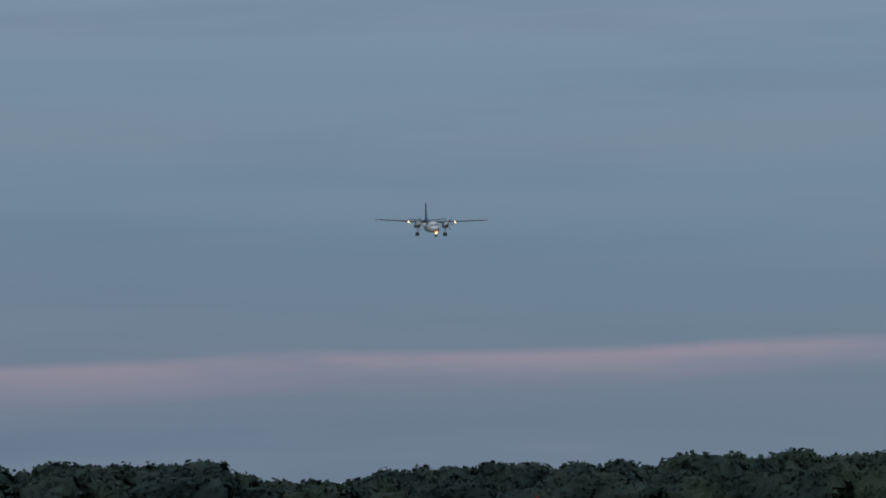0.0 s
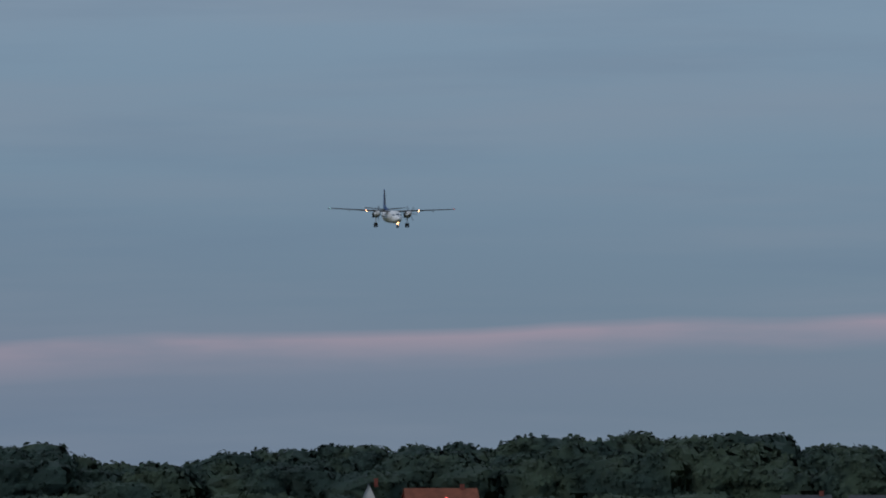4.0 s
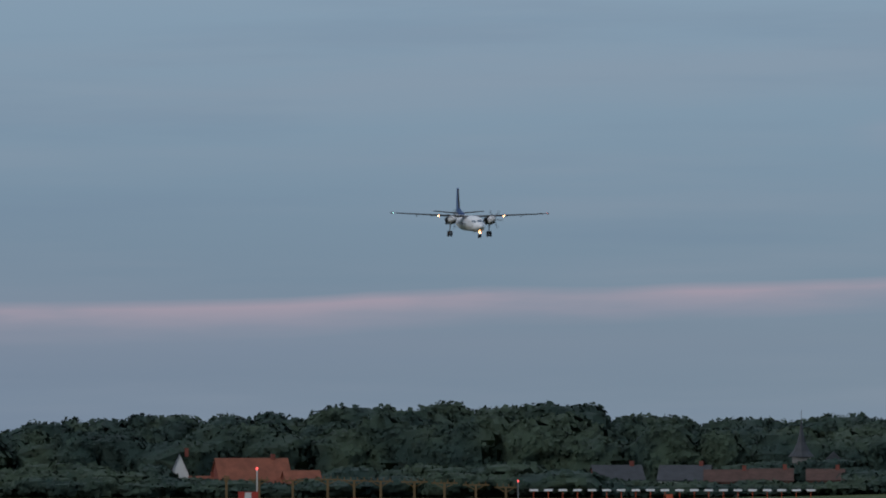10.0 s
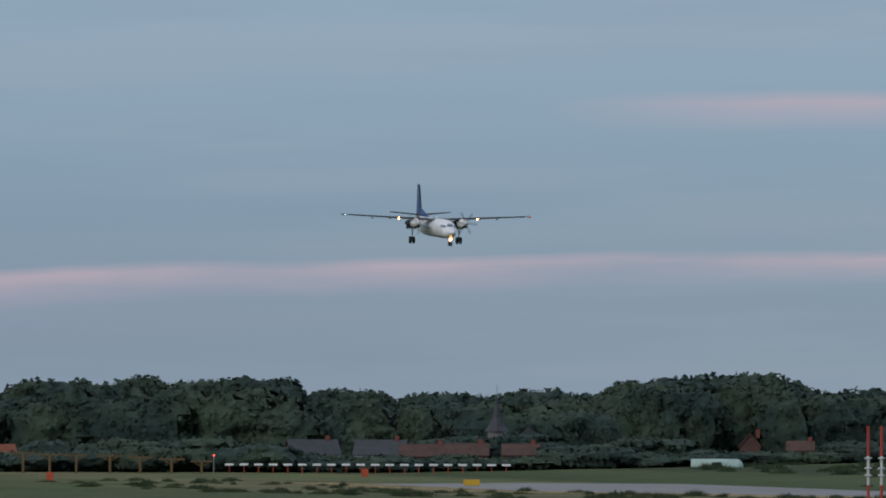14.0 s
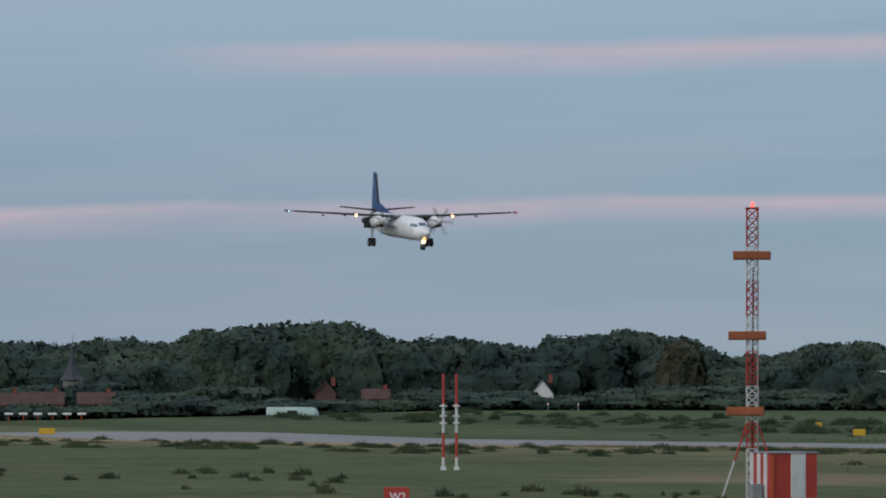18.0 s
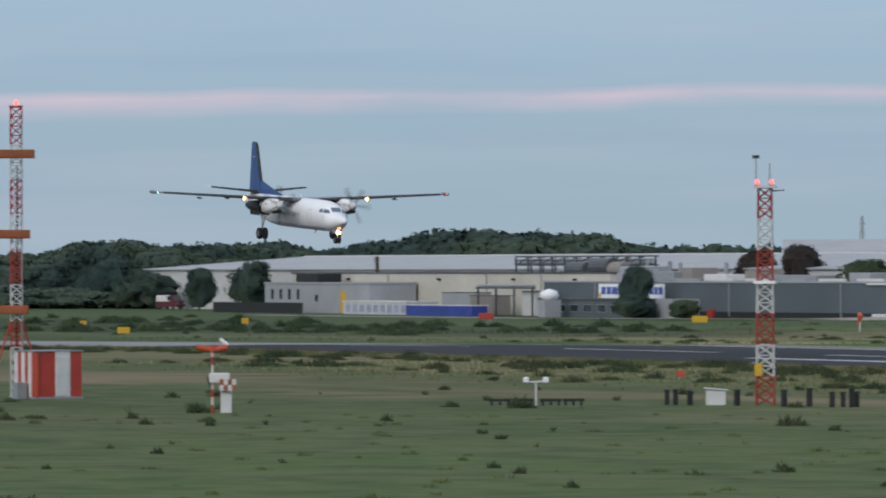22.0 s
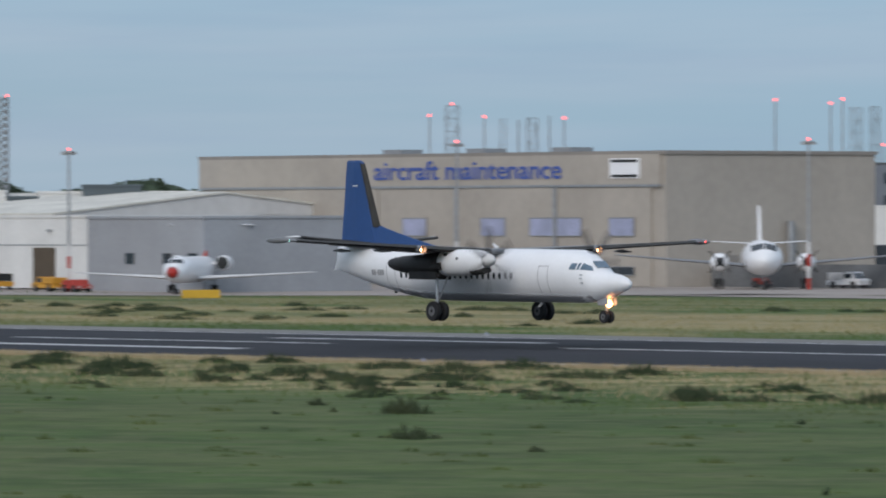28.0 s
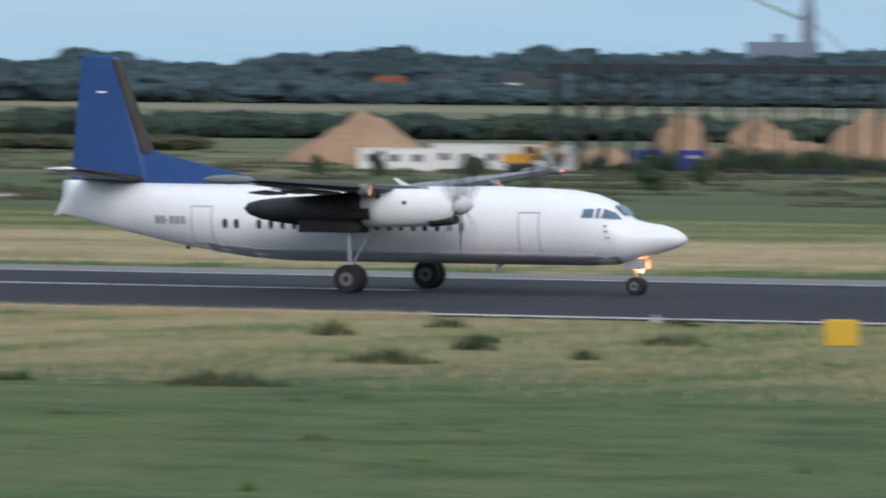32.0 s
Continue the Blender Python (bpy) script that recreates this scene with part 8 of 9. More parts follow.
def quads_to_mesh(name, q, material, parent=None, up=0.7):
    # every leaf turns its face to the open south-east
    turn = np.cross(q[:, 2] - q[:, 0], q[:, 3] - q[:, 1]) @ np.array((0.6, -0.8, 0.15)) < 0
    q = np.where(turn[:, None, None], q[:, ::-1], q)
    v = q.reshape(-1, 3)
    f = np.arange(len(v)).reshape(-1, 4)
    me = bpy.data.meshes.new(name)
    me.vertices.add(len(v))
    me.vertices.foreach_set("co", v.astype(np.float32).ravel())
    me.loops.add(len(v))
    me.loops.foreach_set("vertex_index", f.astype(np.int32).ravel())
    me.polygons.add(len(f))
    me.polygons.foreach_set("loop_start", np.arange(0, len(v), 4, dtype=np.int32))
    me.polygons.foreach_set("loop_total", np.full(len(f), 4, dtype=np.int32))
    me.update(calc_edges=True)
    me.validate()
    # soft shading: leaves catch the sky from above whichever way they hang
    g = np.cross(q[:, 2] - q[:, 0], q[:, 3] - q[:, 1])
    g /= np.maximum(np.linalg.norm(g, axis=1, keepdims=True), 1e-6)
    g = g * 0.42 + np.array((0.0, 0.0, up))
    g /= np.maximum(np.linalg.norm(g, axis=1, keepdims=True), 1e-6)
    me.normals_split_custom_set_from_vertices(np.repeat(g, 4, 0))
    me.materials.append(material)
    ob = new(name, me)
    ob.parent = parent
    return ob


def tree(name, x, y, h, w, material, label, seed, leaves=2200, size=1.5, base=0.2, z=None):
    w *= 0.74
    rng = np.random.default_rng(seed)
    t = thing(name, pose(x, y, ground_z(x, y) if z is None else z), label, "tree")
    bm = tube((0, 0, -0.2), (0.1, 0, h * 0.45), 0.035 * h * 0.7, 0.02 * h * 0.6, 8)
    for i in range(5):
        a = rng.uniform(0, 6.28)
        tube((0.05, 0, h * rng.uniform(0.22, 0.42)), (w * 0.3 * math.cos(a), w * 0.3 * math.sin(a), h * rng.uniform(0.55, 0.75)), 0.012 * h, 0.004 * h, 6, bm)
    part("trunk", bm, BARK, t)
    quads_to_mesh("crown", foliage(rng, h, w, base, leaves, size, "conifer" in label), material, t, 1.3)
    return t


def woods(name, dist, skyline, material, label, seed, rows=3, step=5.6, leaves=860, size=1.5, depth=30, wide=2.0, low=0.4):
    """A belt of trees: skyline gives bearings and the height of the tops above eye level in degrees."""
    rng = np.random.default_rng(seed)
    azs, els = [s[0] for s in skyline], [s[1] for s in skyline]
    cl, trunks = [], bmesh.new()
    for row in range(rows):
        d0 = dist + depth * (rows - 1 - row) / max(rows - 1, 1)
        n = int(radians(azs[-1] - azs[0]) * d0 / step)
        for i in range(n + 1):
            a = azs[0] + (azs[-1] - azs[0]) * (i + rng.uniform(-0.35, 0.35)) / max(n, 1)
            d = d0 + rng.uniform(-4, 4)
            x, y = at(a, d)
            g = land_z(x, y)
            top = EYE[2] + d * math.tan(radians(np.interp(a, azs, els))) + swell(x, y)
            top += rng.uniform(-0.9, 0.3) if row == 0 else -(top - g) * rng.uniform(0.08, low) * row / (rows - 1)
            h = max(top - g, 2.0)
            w = step * wide * rng.uniform(0.75, 1.5)
            cl.append(foliage(rng, h, w, -0.04, leaves, size) + np.array((x, y, g)))
            if row == rows - 1:
                tube((x, y, g - 0.3), (x, y, g + h * 0.5), 0.3, 0.15, 5, trunks)
    ob = quads_to_mesh(name, np.concatenate(cl), material, up=1.3)
    part("trunks", trunks, BARK, ob)
    return tagged(ob, label, "trees", kind="stuff")


W1 = [(-86.4, .2), (-86.06, .22), (-85.49, .24), (-85.12, .21), (-84.89, .26), (-84.51, .27), (-84.18, .2), (-84.0, .12), (-83.71, .08), (-83.43, .10), (-83.05, .09), (-82.95, .17), (-82.83, .21), (-82.7, .16), (-82.62, .19), (-82.16, .21),
      (-81.64, .22), (-81.12, .27), (-80.7, .25), (-80.42, .30), (-80.14, .35), (-79.72, .31), (-79.39, .33), (-79.11, .31), (-78.78, .35), (-78.45, .34), (-78.08, .28), (-77.65, .22), (-77.28, .17), (-77.14, .21), (-76.82, .20), (-76.65, .17)]
W1B = [(-76.65, .17), (-76.35, .18), (-76.11, .23), (-75.88, .19), (-75.55, .21), (-75.46, .27), (-75.22, .33), (-74.94, .35), (-74.61, .38), (-74.24, .38), (-74.05, .32), (-73.9, .25), (-73.58, .25), (-73.15, .26), (-72.87, .16),
       (-72.54, .19), (-72.45, .25), (-72.08, .31), (-71.75, .29), (-71.42, .24), (-71.25, .15), (-70.97, .12), (-70.59, .12), (-70.31, .20), (-70.03, .22), (-69.65, .15), (-69.35, .10)]
W2 = [(-70.6, .12), (-70.31, .23), (-70.03, .26), (-69.65, .21), (-69.03, .23), (-68.57, .25), (-68.38, .18), (-68.14, .22), (-67.84, .23), (-67.6, .30), (-67.24, .35), (-66.88, .31), (-66.46, .32), (-66.01, .27), (-65.72, .22), (-65.4, .22), (-65.02, .20), (-64.55, .19), (-63.61, .17), (-62.3, .15)]
W3 = [(-62.05, .13), (-61.79, .26), (-61.42, .31), (-61.13, .32), (-60.76, .29), (-60.53, .24), (-60.29, .22), (-60.02, .20), (-59.83, .28), (-59.55, .28), (-59.13, .34), (-58.8, .31), (-58.52, .31), (-57.35, .40), (-57.11, .53), (-56.88, .54), (-56.64, .50),
      (-56.41, .51), (-56.17, .36), (-55.94, .32), (-55.8, .48), (-55.52, .53), (-55.33, .51), (-55.05, .36), (-54.9, .22), (-54.3, .25), (-53.9, .33), (-53.5, .3), (-52.9, .2)]
W4 = [(-47.6, .25), (-47.02, .30), (-46.78, .32), (-46.5, .28), (-45.99, .30), (-45.52, .26), (-45.19, .26), (-44.77, .28), (-44.34, .29), (-43.92, .27), (-43.54, .28), (-43.26, .22), (-42.79, .14), (-42.3, .12), (-41.5, .1)]
W5 = [(-38.4, .10), (-37.79, .12), (-37.55, .15), (-37.32, .05), (-36.99, .07), (-36.57, .09), (-36.0, .09), (-35.74, .12), (-35.28, .15), (-34.9, .19), (-34.57, .24), (-34.25, .22), (-33.59, .29), (-33.21, .32), (-32.75, .28), (-32.09, .34), (-31.9, .34), (-31.57, .28),
      (-31.1, .26), (-30.9, .27), (-30.78, .36), (-30.54, .37), (-30.31, .29), (-30.07, .30), (-29.84, .28), (-29.65, .38), (-29.56, .29), (-29.18, .30), (-28.66, .30), (-28.24, .27), (-27.77, .26), (-27.3, .26)]
W5B = [(-27.3, .27), (-26.83, .30), (-26.5, .34), (-26.2, .32), (-26.07, .42), (-25.7, .43), (-25.41, .38), (-25.23, .31), (-24.95, .32), (-24.57, .31), (-24.38, .40), (-24.01, .41), (-23.63, .42), (-23.26, .47), (-23.07, .49), (-22.84, .40), (-22.51, .40), (-22.04, .49), (-21.66, .49),
       (-21.48, .43), (-21.01, .45), (-20.68, .46), (-20.3, .42), (-19.6, .45), (-19.0, .50), (-18, .45)]
RAISE = 0.04
woods("village_woods", 1225, [(a, e + RAISE) for a, e in W1], LEAF, "dark green belt of tall trees behind the village", 11)
woods("village_woods", 1225, [(a, e + RAISE) for a, e in W1B], LEAF, "dark green belt of tall trees behind the fields", 12)
woods("works_woods", 1330, W2, LEAF, "dark trees behind the long warehouses", 13, leaves=600)
woods("hangar_woods", 930, W3, LEAFLIGHT, "leafy green trees behind the hangars", 14, step=5.2, leaves=900)
woods("town_woods", 1500, W4, LEAFTHICK, "dark trees behind the airport buildings", 15, step=6.5, leaves=500)
woods("hill_woods", 2450, W5, LEAFHAZE, "far hill woods, their green blued for haze", 16, step=9, rows=3, leaves=400, wide=1.5, low=0.5)
woods("hill_woods", 2300, W5B, LEAFHAZE, "far hill woods, their green blued for haze", 17, step=8.5, rows=4, leaves=360, depth=300, wide=1.5, low=0.55)

BELT = [(-86.4, -.14), (-84.3, -.16), (-83.2, -.2), (-82.4, -.14), (-81.9, -.17), (-81.55, -.24), (-81.2, -.30), (-80.6, -.30), (-80.4, -.2), (-79.6, -.14), (-78.6, -.16), (-78.2, -.29), (-77.2, -.30), (-76.1, -.31), (-75.9, -.2), (-75.2, -.14), (-74.8, -.2), (-74.55, -.26), (-74.35, -.25),
        (-74.2, -.2), (-74.05, -.27), (-73.85, -.27), (-73.6, -.15), (-72.9, -.18), (-72.72, -.2), (-72.6, -.25), (-72.45, -.2), (-72.0, -.16), (-71, -.14), (-70, -.18), (-69.4, -.2)]
woods("village_shrubs", 1181, BELT, LEAF, "dark bushes round the village gardens", 41, rows=2, step=5.6, leaves=330, depth=9, low=0.6)
woods("churchyard_trees", 1199, [(-76.9, -.16), (-76.7, -.1), (-76.5, -.085), (-76.3, -.1), (-76.05, -.16)], LEAF, "dark trees round the village church", 42, rows=2, step=4.0, leaves=400, depth=2, low=0.3)

woods("thicket", 1700, [(-36.56, -.02), (-36.47, .05), (-36.36, .19), (-36.24, .22), (-36.1, .2), (-35.96, .14), (-35.82, .04), (-35.6, -.04)], LEAFTHICK, "rounded dark thicket out on the fields", 44, rows=3, step=6, leaves=600, depth=16)

# single trees and bushes
for x, y, h, w, mt, lab, s in ((-1061, 400, 7.1, 6.4, LEAF, "round dark tree beside the warehouse", 1), (-1037, 400, 8.2, 8.8, LEAF, "broad dark tree beside the warehouse", 2), (-1150, 430, 8.0, 12, LEAF, "broad dark tree on the field edge", 3), (-1175, 436, 9.0, 13, LEAF, "broad dark tree on the field edge", 4),
                               (-1086, 402, 6.4, 8.0, LEAF, "dark bushy tree at the warehouse end", 30), (-1100, 403, 6.8, 9.0, LEAF, "dark bushy tree at the warehouse end", 31), (-755, 412, 11.0, 13, LEAF, "large green tree beside the light mast", 32), (-777, 410, 6.2, 10, LEAF, "green tree behind the works", 33),
                               (-851, 384, 7.2, 5.0, LEAF, "slim dark bushy tree before the works", 5), (-848.5, 382.5, 3.4, 6.0, LEAF, "low dark bush before the works", 6), (-833, 383, 2.6, 4.4, LEAFLIGHT, "low shrub before the works", 7),
                               (-868, 410, 9.6, 7.0, LEAFRED, "dark copper-leaved tree behind the works roof", 8), (-851, 409, 10.0, 7.6, LEAFRED, "dark copper-leaved tree behind the works roof", 9),
                               (-560, 520, 9.2, 8.0, LEAFRUST, "bushy autumn-tinged tree before the white hall", 10), (-551, 524, 9.4, 6.8, LEAFRUST, "upright green tree before the white hall", 11), (-544.5, 527, 10.0, 8.4, LEAFRUST, "tall green tree before the white hall", 12),
                               (-651.5, 652, 13.5, 10.5, LEAF, "tall dark tree behind the stands", 13), (-640, 655, 10, 9, LEAF, "dark tree behind the stands", 14), (-697.5, 717, 13.4, 12, LEAFTHICK, "rounded tree behind the dark hall", 15), (-672, 720, 7.6, 9, LEAFHAZE, "tree behind the dark hall", 16),
                               (-514, 556, 3.0, 5.0, LEAF, "low round bush by the canopy", 17), (-812, 400, 7.6, 9, LEAFLIGHT, "yellowish green tree behind the works", 18), (-798, 402, 10.2, 10, LEAFOCHRE, "ochre-green tree behind the works", 19), (-781, 404, 8.0, 7.0, LEAF, "green tree behind the works", 20),
                               (-706.4, 390, 4.2, 3.0, LEAF, "slim dark conifer by the white annex", 21), (-762, 410, 11.4, 13, LEAF, "large green tree beside the light mast", 22), (-748, 414, 11.9, 12, LEAF, "large green tree beside the light mast", 23),
                               (-700, 905, 10, 9, LEAFHAZE, "dark tree out on the far field", 25), (-690, 1010, 7, 8, LEAFHAZE, "dark tree out on the far field", 26)):
    tree("tree", x, y, h, w, mt, lab, 100 + s, 2600, 1.5, 0.02 if w > h * 0.7 else 0.08)
for az, d, h, w, mt, lab in ((-71.45, 1206, 12.4, 9.5, LEAFRUST, "rusty-leaved tree among the village trees"),):
    x, y = at(az, d)
    tree("tree", x, y, h, w, mt, lab, 150 + int(-az * 3), 900, 1.5, 0.02)
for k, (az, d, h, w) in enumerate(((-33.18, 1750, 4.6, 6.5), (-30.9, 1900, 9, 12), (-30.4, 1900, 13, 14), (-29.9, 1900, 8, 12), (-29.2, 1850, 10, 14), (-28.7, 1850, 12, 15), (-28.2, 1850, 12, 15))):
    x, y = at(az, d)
    tree("field_tree", x, y, h, w, LEAFHAZE, "dark tree standing in the far fields", 200 + k, 900, 1.5, 0.02)
for k, (az, d, h, w) in enumerate(((-23.4, 640, 2.6, 1.8), (-23.9, 645, 2.2, 1.5), (-22.6, 642, 2.0, 2.6), (-21.2, 600, 2.2, 1.9), (-20.7, 600, 2.3, 2.1), (-21.1, 560, 1.8, 3.0), (-27.0, 600, 2.0, 2.2))):
    x, y = at(az, d)
    tree("shrub", x, y, h, w, LEAFLIGHT, "green shrub on the rough field", 300 + k, 700, 1.5, 0.0)
HEDGE = [(-27.7, -.10), (-27.3, -.07), (-26.8, -.09), (-26.2, -.07), (-25.6, -.1), (-25, -.09), (-24.4, -.08), (-23.8, -.1), (-23.2, -.09), (-22.6, -.12), (-22, -.08), (-21.4, -.11), (-20.8, -.08), (-20.2, -.12), (-19, -.1), (-18, -.1)]
woods("hedge", 1130, HEDGE, LEAF, "long dark green hedge across the fields", 31, rows=2, step=3.0, leaves=160, depth=8, low=0.3)
MIDW = [(-29.3, .12), (-29.0, .2), (-28.6, .17), (-28.2, .22), (-27.8, .2), (-27.3, .27), (-26.83, .31), (-26.6, .33), (-26.3, .28), (-25.9, .24), (-25.5, .24), (-25.1, .22), (-24.8, .25), (-24.4, .2), (-23.9, .22), (-23.4, .16), (-22.8, .2), (-22.2, .15), (-21.6, .2), (-21, .14), (-20.4, .18), (-19.8, .15), (-19, .2), (-18, .2)]
woods("slope_woods", 1950, MIDW, LEAFHAZE, "dark wood on the slope beyond the fields", 32, rows=3, step=8, leaves=340, depth=60, wide=1.5)
SCRUB = [(-36.4, -.36), (-36, -.33), (-35.6, -.36), (-35, -.38), (-33.4, -.40), (-32.6, -.36), (-31.5, -.38), (-30.4, -.36), (-29.3, -.34), (-28.2, -.37), (-27.1, -.38), (-26, -.40), (-25, -.41)]
woods("scrub", 960, SCRUB, HEATH, "brownish scrub strip across the far field", 33, rows=2, step=3.2, leaves=130, depth=30, low=0.7)


# ---- rank grass, weeds and scrub ----
def blades(rng, c, h, w, lean=0.35):
    """Bent grass blades as narrow four-cornered leaves standing at the points c."""
    n = len(c)
    a = rng.uniform(0, 2 * math.pi, n)
    u = np.stack([np.cos(a), np.sin(a), np.zeros(n)], 1)
    t = rng.normal(scale=lean, size=(n, 3))
    t[:, 2] = 1
    hh = (np.maximum(h, 0.03) * rng.uniform(0.55, 1.2, n))[:, None]
    ww = (w * rng.uniform(0.6, 1.3, n))[:, None]
    return np.stack([c - u * ww * 0.5, c + u * ww * 0.5, c + t * hh * 0.75 + u * ww * 0.35, c + t * hh], 1)


def on_ground(x, y):
    z = -2.03 * np.clip((-550 - x) / 300, 0, 1) * np.clip((340 - y) / 80, 0, 1)
    t = np.clip((y - 262) / 130, 0, 1)
    lift = np.tan(np.radians(np.interp(np.degrees(np.arctan2(x, y)), [p[0] for p in SWELL], [p[1] for p in SWELL]))) * np.hypot(x, y) * t * t * (3 - 2 * t)
    return np.stack([x, y, z + np.where(x < -250, lift, 0.0) - 0.02], 1)


def patchy(rng, count, x0, x1, y0, y1, cells, sharp=0.0):
    """Random points in a rectangle, gathered into drawn-out patches."""
    m = rng.uniform(size=(cells[1], cells[0]))
    m = np.where(m > sharp, m, 0.04)
    k = rng.choice(m.size, count, p=(m / m.sum()).ravel())
    x = x0 + (x1 - x0) * ((k % cells[0]) + rng.normal(0.5, 0.42, count)) / cells[0]
    y = y0 + (y1 - y0) * ((k // cells[0]) + rng.normal(0.5, 0.42, count)) / cells[1]
    ok = (abs(y - RY) > 23.6) & ((y < RY) | (y > RY + 30.8))
    return x[ok], y[ok]


def clumps(rng, spots, leaves, size, core=0.62):
    """Low weedy clumps (x, y, width, height): a heap of small leaves with stalks standing out."""
    out = []
    for x, y, w, h in spots:
        n = max(int(leaves * w * h / 0.5), 14)
        low = size * 0.6 + 0.3 * h
        k = max(int(w / 0.8), 3)
        g = land_z(x, y)
        bl = [(rng.uniform(-0.5, 0.5) * w, rng.uniform(-0.25, 0.25) * w, 0.0, 0.13 * w + low, 0.10 * w + low, h * rng.uniform(0.4, 0.95)) for _ in range(k)]
        q = leaf_cloud(rng, bl, n, size)
        q[:, :, 2] = np.maximum(q[:, :, 2], -0.05)
        c = np.stack([rng.uniform(-0.52, 0.52, n // 3) * w, rng.uniform(-0.26, 0.26, n // 3) * w, np.full(n // 3, 0.0)], 1)
        out.append(q + np.array((x, y, g)))
        if core:
            out.append(lump_cores(bl, core) + np.array((x, y, g)))
        out.append(blades(rng, c, h * 0.7, size * 0.45, 0.4) + np.array((x, y, g)))
    return np.concatenate(out)


def tussocks(rng, spots, dense, width):
    """Weed bushes (x, y, width, height) of close upright leaves, tallest in the middle."""
    out = []
    for x, y, w, h in spots:
        n = max(int(dense * w), 12)
        a, r = rng.uniform(0, 2 * math.pi, n), np.sqrt(rng.uniform(0, 1, n))
        lumps = 0.75 + 0.25 * np.sin(a * 3 + rng.uniform(0, 6)) * r
        c = np.stack([x + 0.5 * w * r * np.cos(a) * lumps, y + 0.3 * w * r * np.sin(a) * lumps, np.full(n, land_z(x, y) - 0.03)], 1)
        out.append(blades(rng, c, h * (1.05 - r ** 1.6), width, 0.42))
    return np.concatenate(out)


rng = np.random.default_rng(77)
x, y = patchy(rng, 46000, -480, 10, 172, 210, (110, 14), 0.3)
ok = rng.uniform(size=len(x)) < np.clip((x + 360) / 200, 0.15, 1)
x, y = x[ok], y[ok]
q1 = blades(rng, on_ground(x, y), 0.22, 0.05)
x, y = patchy(rng, 9000, -145, -40, 154, 174, (30, 8), 0.3)
q1 = np.concatenate([q1, blades(rng, on_ground(x, y), 0.18, 0.045)])
x = np.concatenate([rng.uniform(-320, -210, 13000), rng.uniform(-189, -169, 2300), rng.uniform(-162, -88, 9000)])
q1 = np.concatenate([q1, blades(rng, on_ground(x, rng.uniform(205.5, 208.6, len(x))), 0.25, 0.055)])
x = rng.uniform(-965, -600, 9000)
q1 = np.concatenate([q1, blades(rng, on_ground(x, rng.uniform(199.0, 208.2, len(x))), 0.16, 0.16)])
x = -rng.uniform(345, 640, 26000)
hem = blades(rng, on_ground(x, rng.uniform(201.5, 208.4, len(x))), 0.32, 0.07)
x, y = patchy(rng, 20000, -480, 10, 262, 385, (60, 18), 0.3)
far_blades = blades(rng, on_ground(x, y), 0.26, 0.12)
tagged(quads_to_mesh("dry_grass", q1, STRAW), "pale dry straw grass beside the runway", "grass", kind="stuff")
x, y = patchy(rng, 12000, -480, -160, 165, 212, (120, 14), 0.5)
q2 = blades(rng, on_ground(x, y), 0.22, 0.07)
x, y = patchy(rng, 7000, -760, -380, 262, 380, (80, 18), 0.55)
q3 = blades(rng, on_ground(x, y), 0.26, 0.12)
tagged(quads_to_mesh("turf_tufts", q2, STALK), "short green grass tufts in the turf", "grass", kind="stuff")

# the sward itself: short blades that take the ground's own colours
def sector(count, a0, a1, d0, d1):
    a, d = np.radians(rng.uniform(a0, a1, count)), np.sqrt(rng.uniform(d0 * d0, d1 * d1, count))
    x, y = EYE[0] + d * np.sin(a), EYE[1] + d * np.cos(a)
    ok = (abs(y - RY) > 23.4) & ((y < RY) | (y > RY + 30.8)) & (y > 168 + 6 * rng.normal(size=count)) & (y < 392)
    return on_ground(x[ok], y[ok])


sw = [far_blades, hem, q3, blades(rng, sector(66000, -92, -14, 175, 262), 0.17, 0.07, 0.4),
      blades(rng, sector(46000, -92, -14, 262, 480), 0.22, 0.12, 0.4)]
tagged(quads_to_mesh("turf_blades", np.concatenate(sw), GRASS), "short green and straw-coloured grass of the airfield", "grass", kind="stuff")
BANDX, BANDY = (-250, -160, -143, -126, -111, -87), (176, 173, 169, 160, 153, 149)
spots = []
for k in range(90):
    spots.append((rng.uniform(-480, 10), rng.normal(190, 11), rng.uniform(1.2, 4.5), rng.uniform(0.3, 0.62)))
for k in range(70):
    xx = -rng.uniform(60, 420)
    spots.append((xx, np.interp(xx, BANDX, BANDY) + rng.normal(2, 4), rng.uniform(2.0, 6.0), rng.uniform(0.3, 0.65)))
for k in range(75):
    xx = -rng.uniform(85, 240)
    spots.append((xx, np.interp(xx, BANDX, BANDY) + rng.normal(1, 4), rng.uniform(1.0, 4.0), rng.uniform(0.2, 0.4)))
for k in range(130):
    w_ = min(0.45 * math.exp(rng.normal(0.55, 0.65)), 3.2)
    spots.append((-70 - 300 * rng.uniform() ** 0.7, rng.uniform(80, 170), w_, min(0.14 + 0.17 * w_ * rng.uniform(0.7, 1.2), 0.75)))
for k in range(95):
    spots.append((rng.uniform(-950, -330), rng.uniform(266, 350), rng.uniform(1.5, 5.0), rng.uniform(0.25, 0.5)))
for k in range(60):
    spots.append((rng.uniform(-1000, -420), rng.uniform(168, 200), rng.uniform(2.0, 8.0), rng.uniform(0.35, 0.7)))
for k in range(70):
    spots.append((rng.uniform(-640, -380), rng.uniform(268, 332), rng.uniform(3.0, 8.0), rng.uniform(0.3, 0.55)))
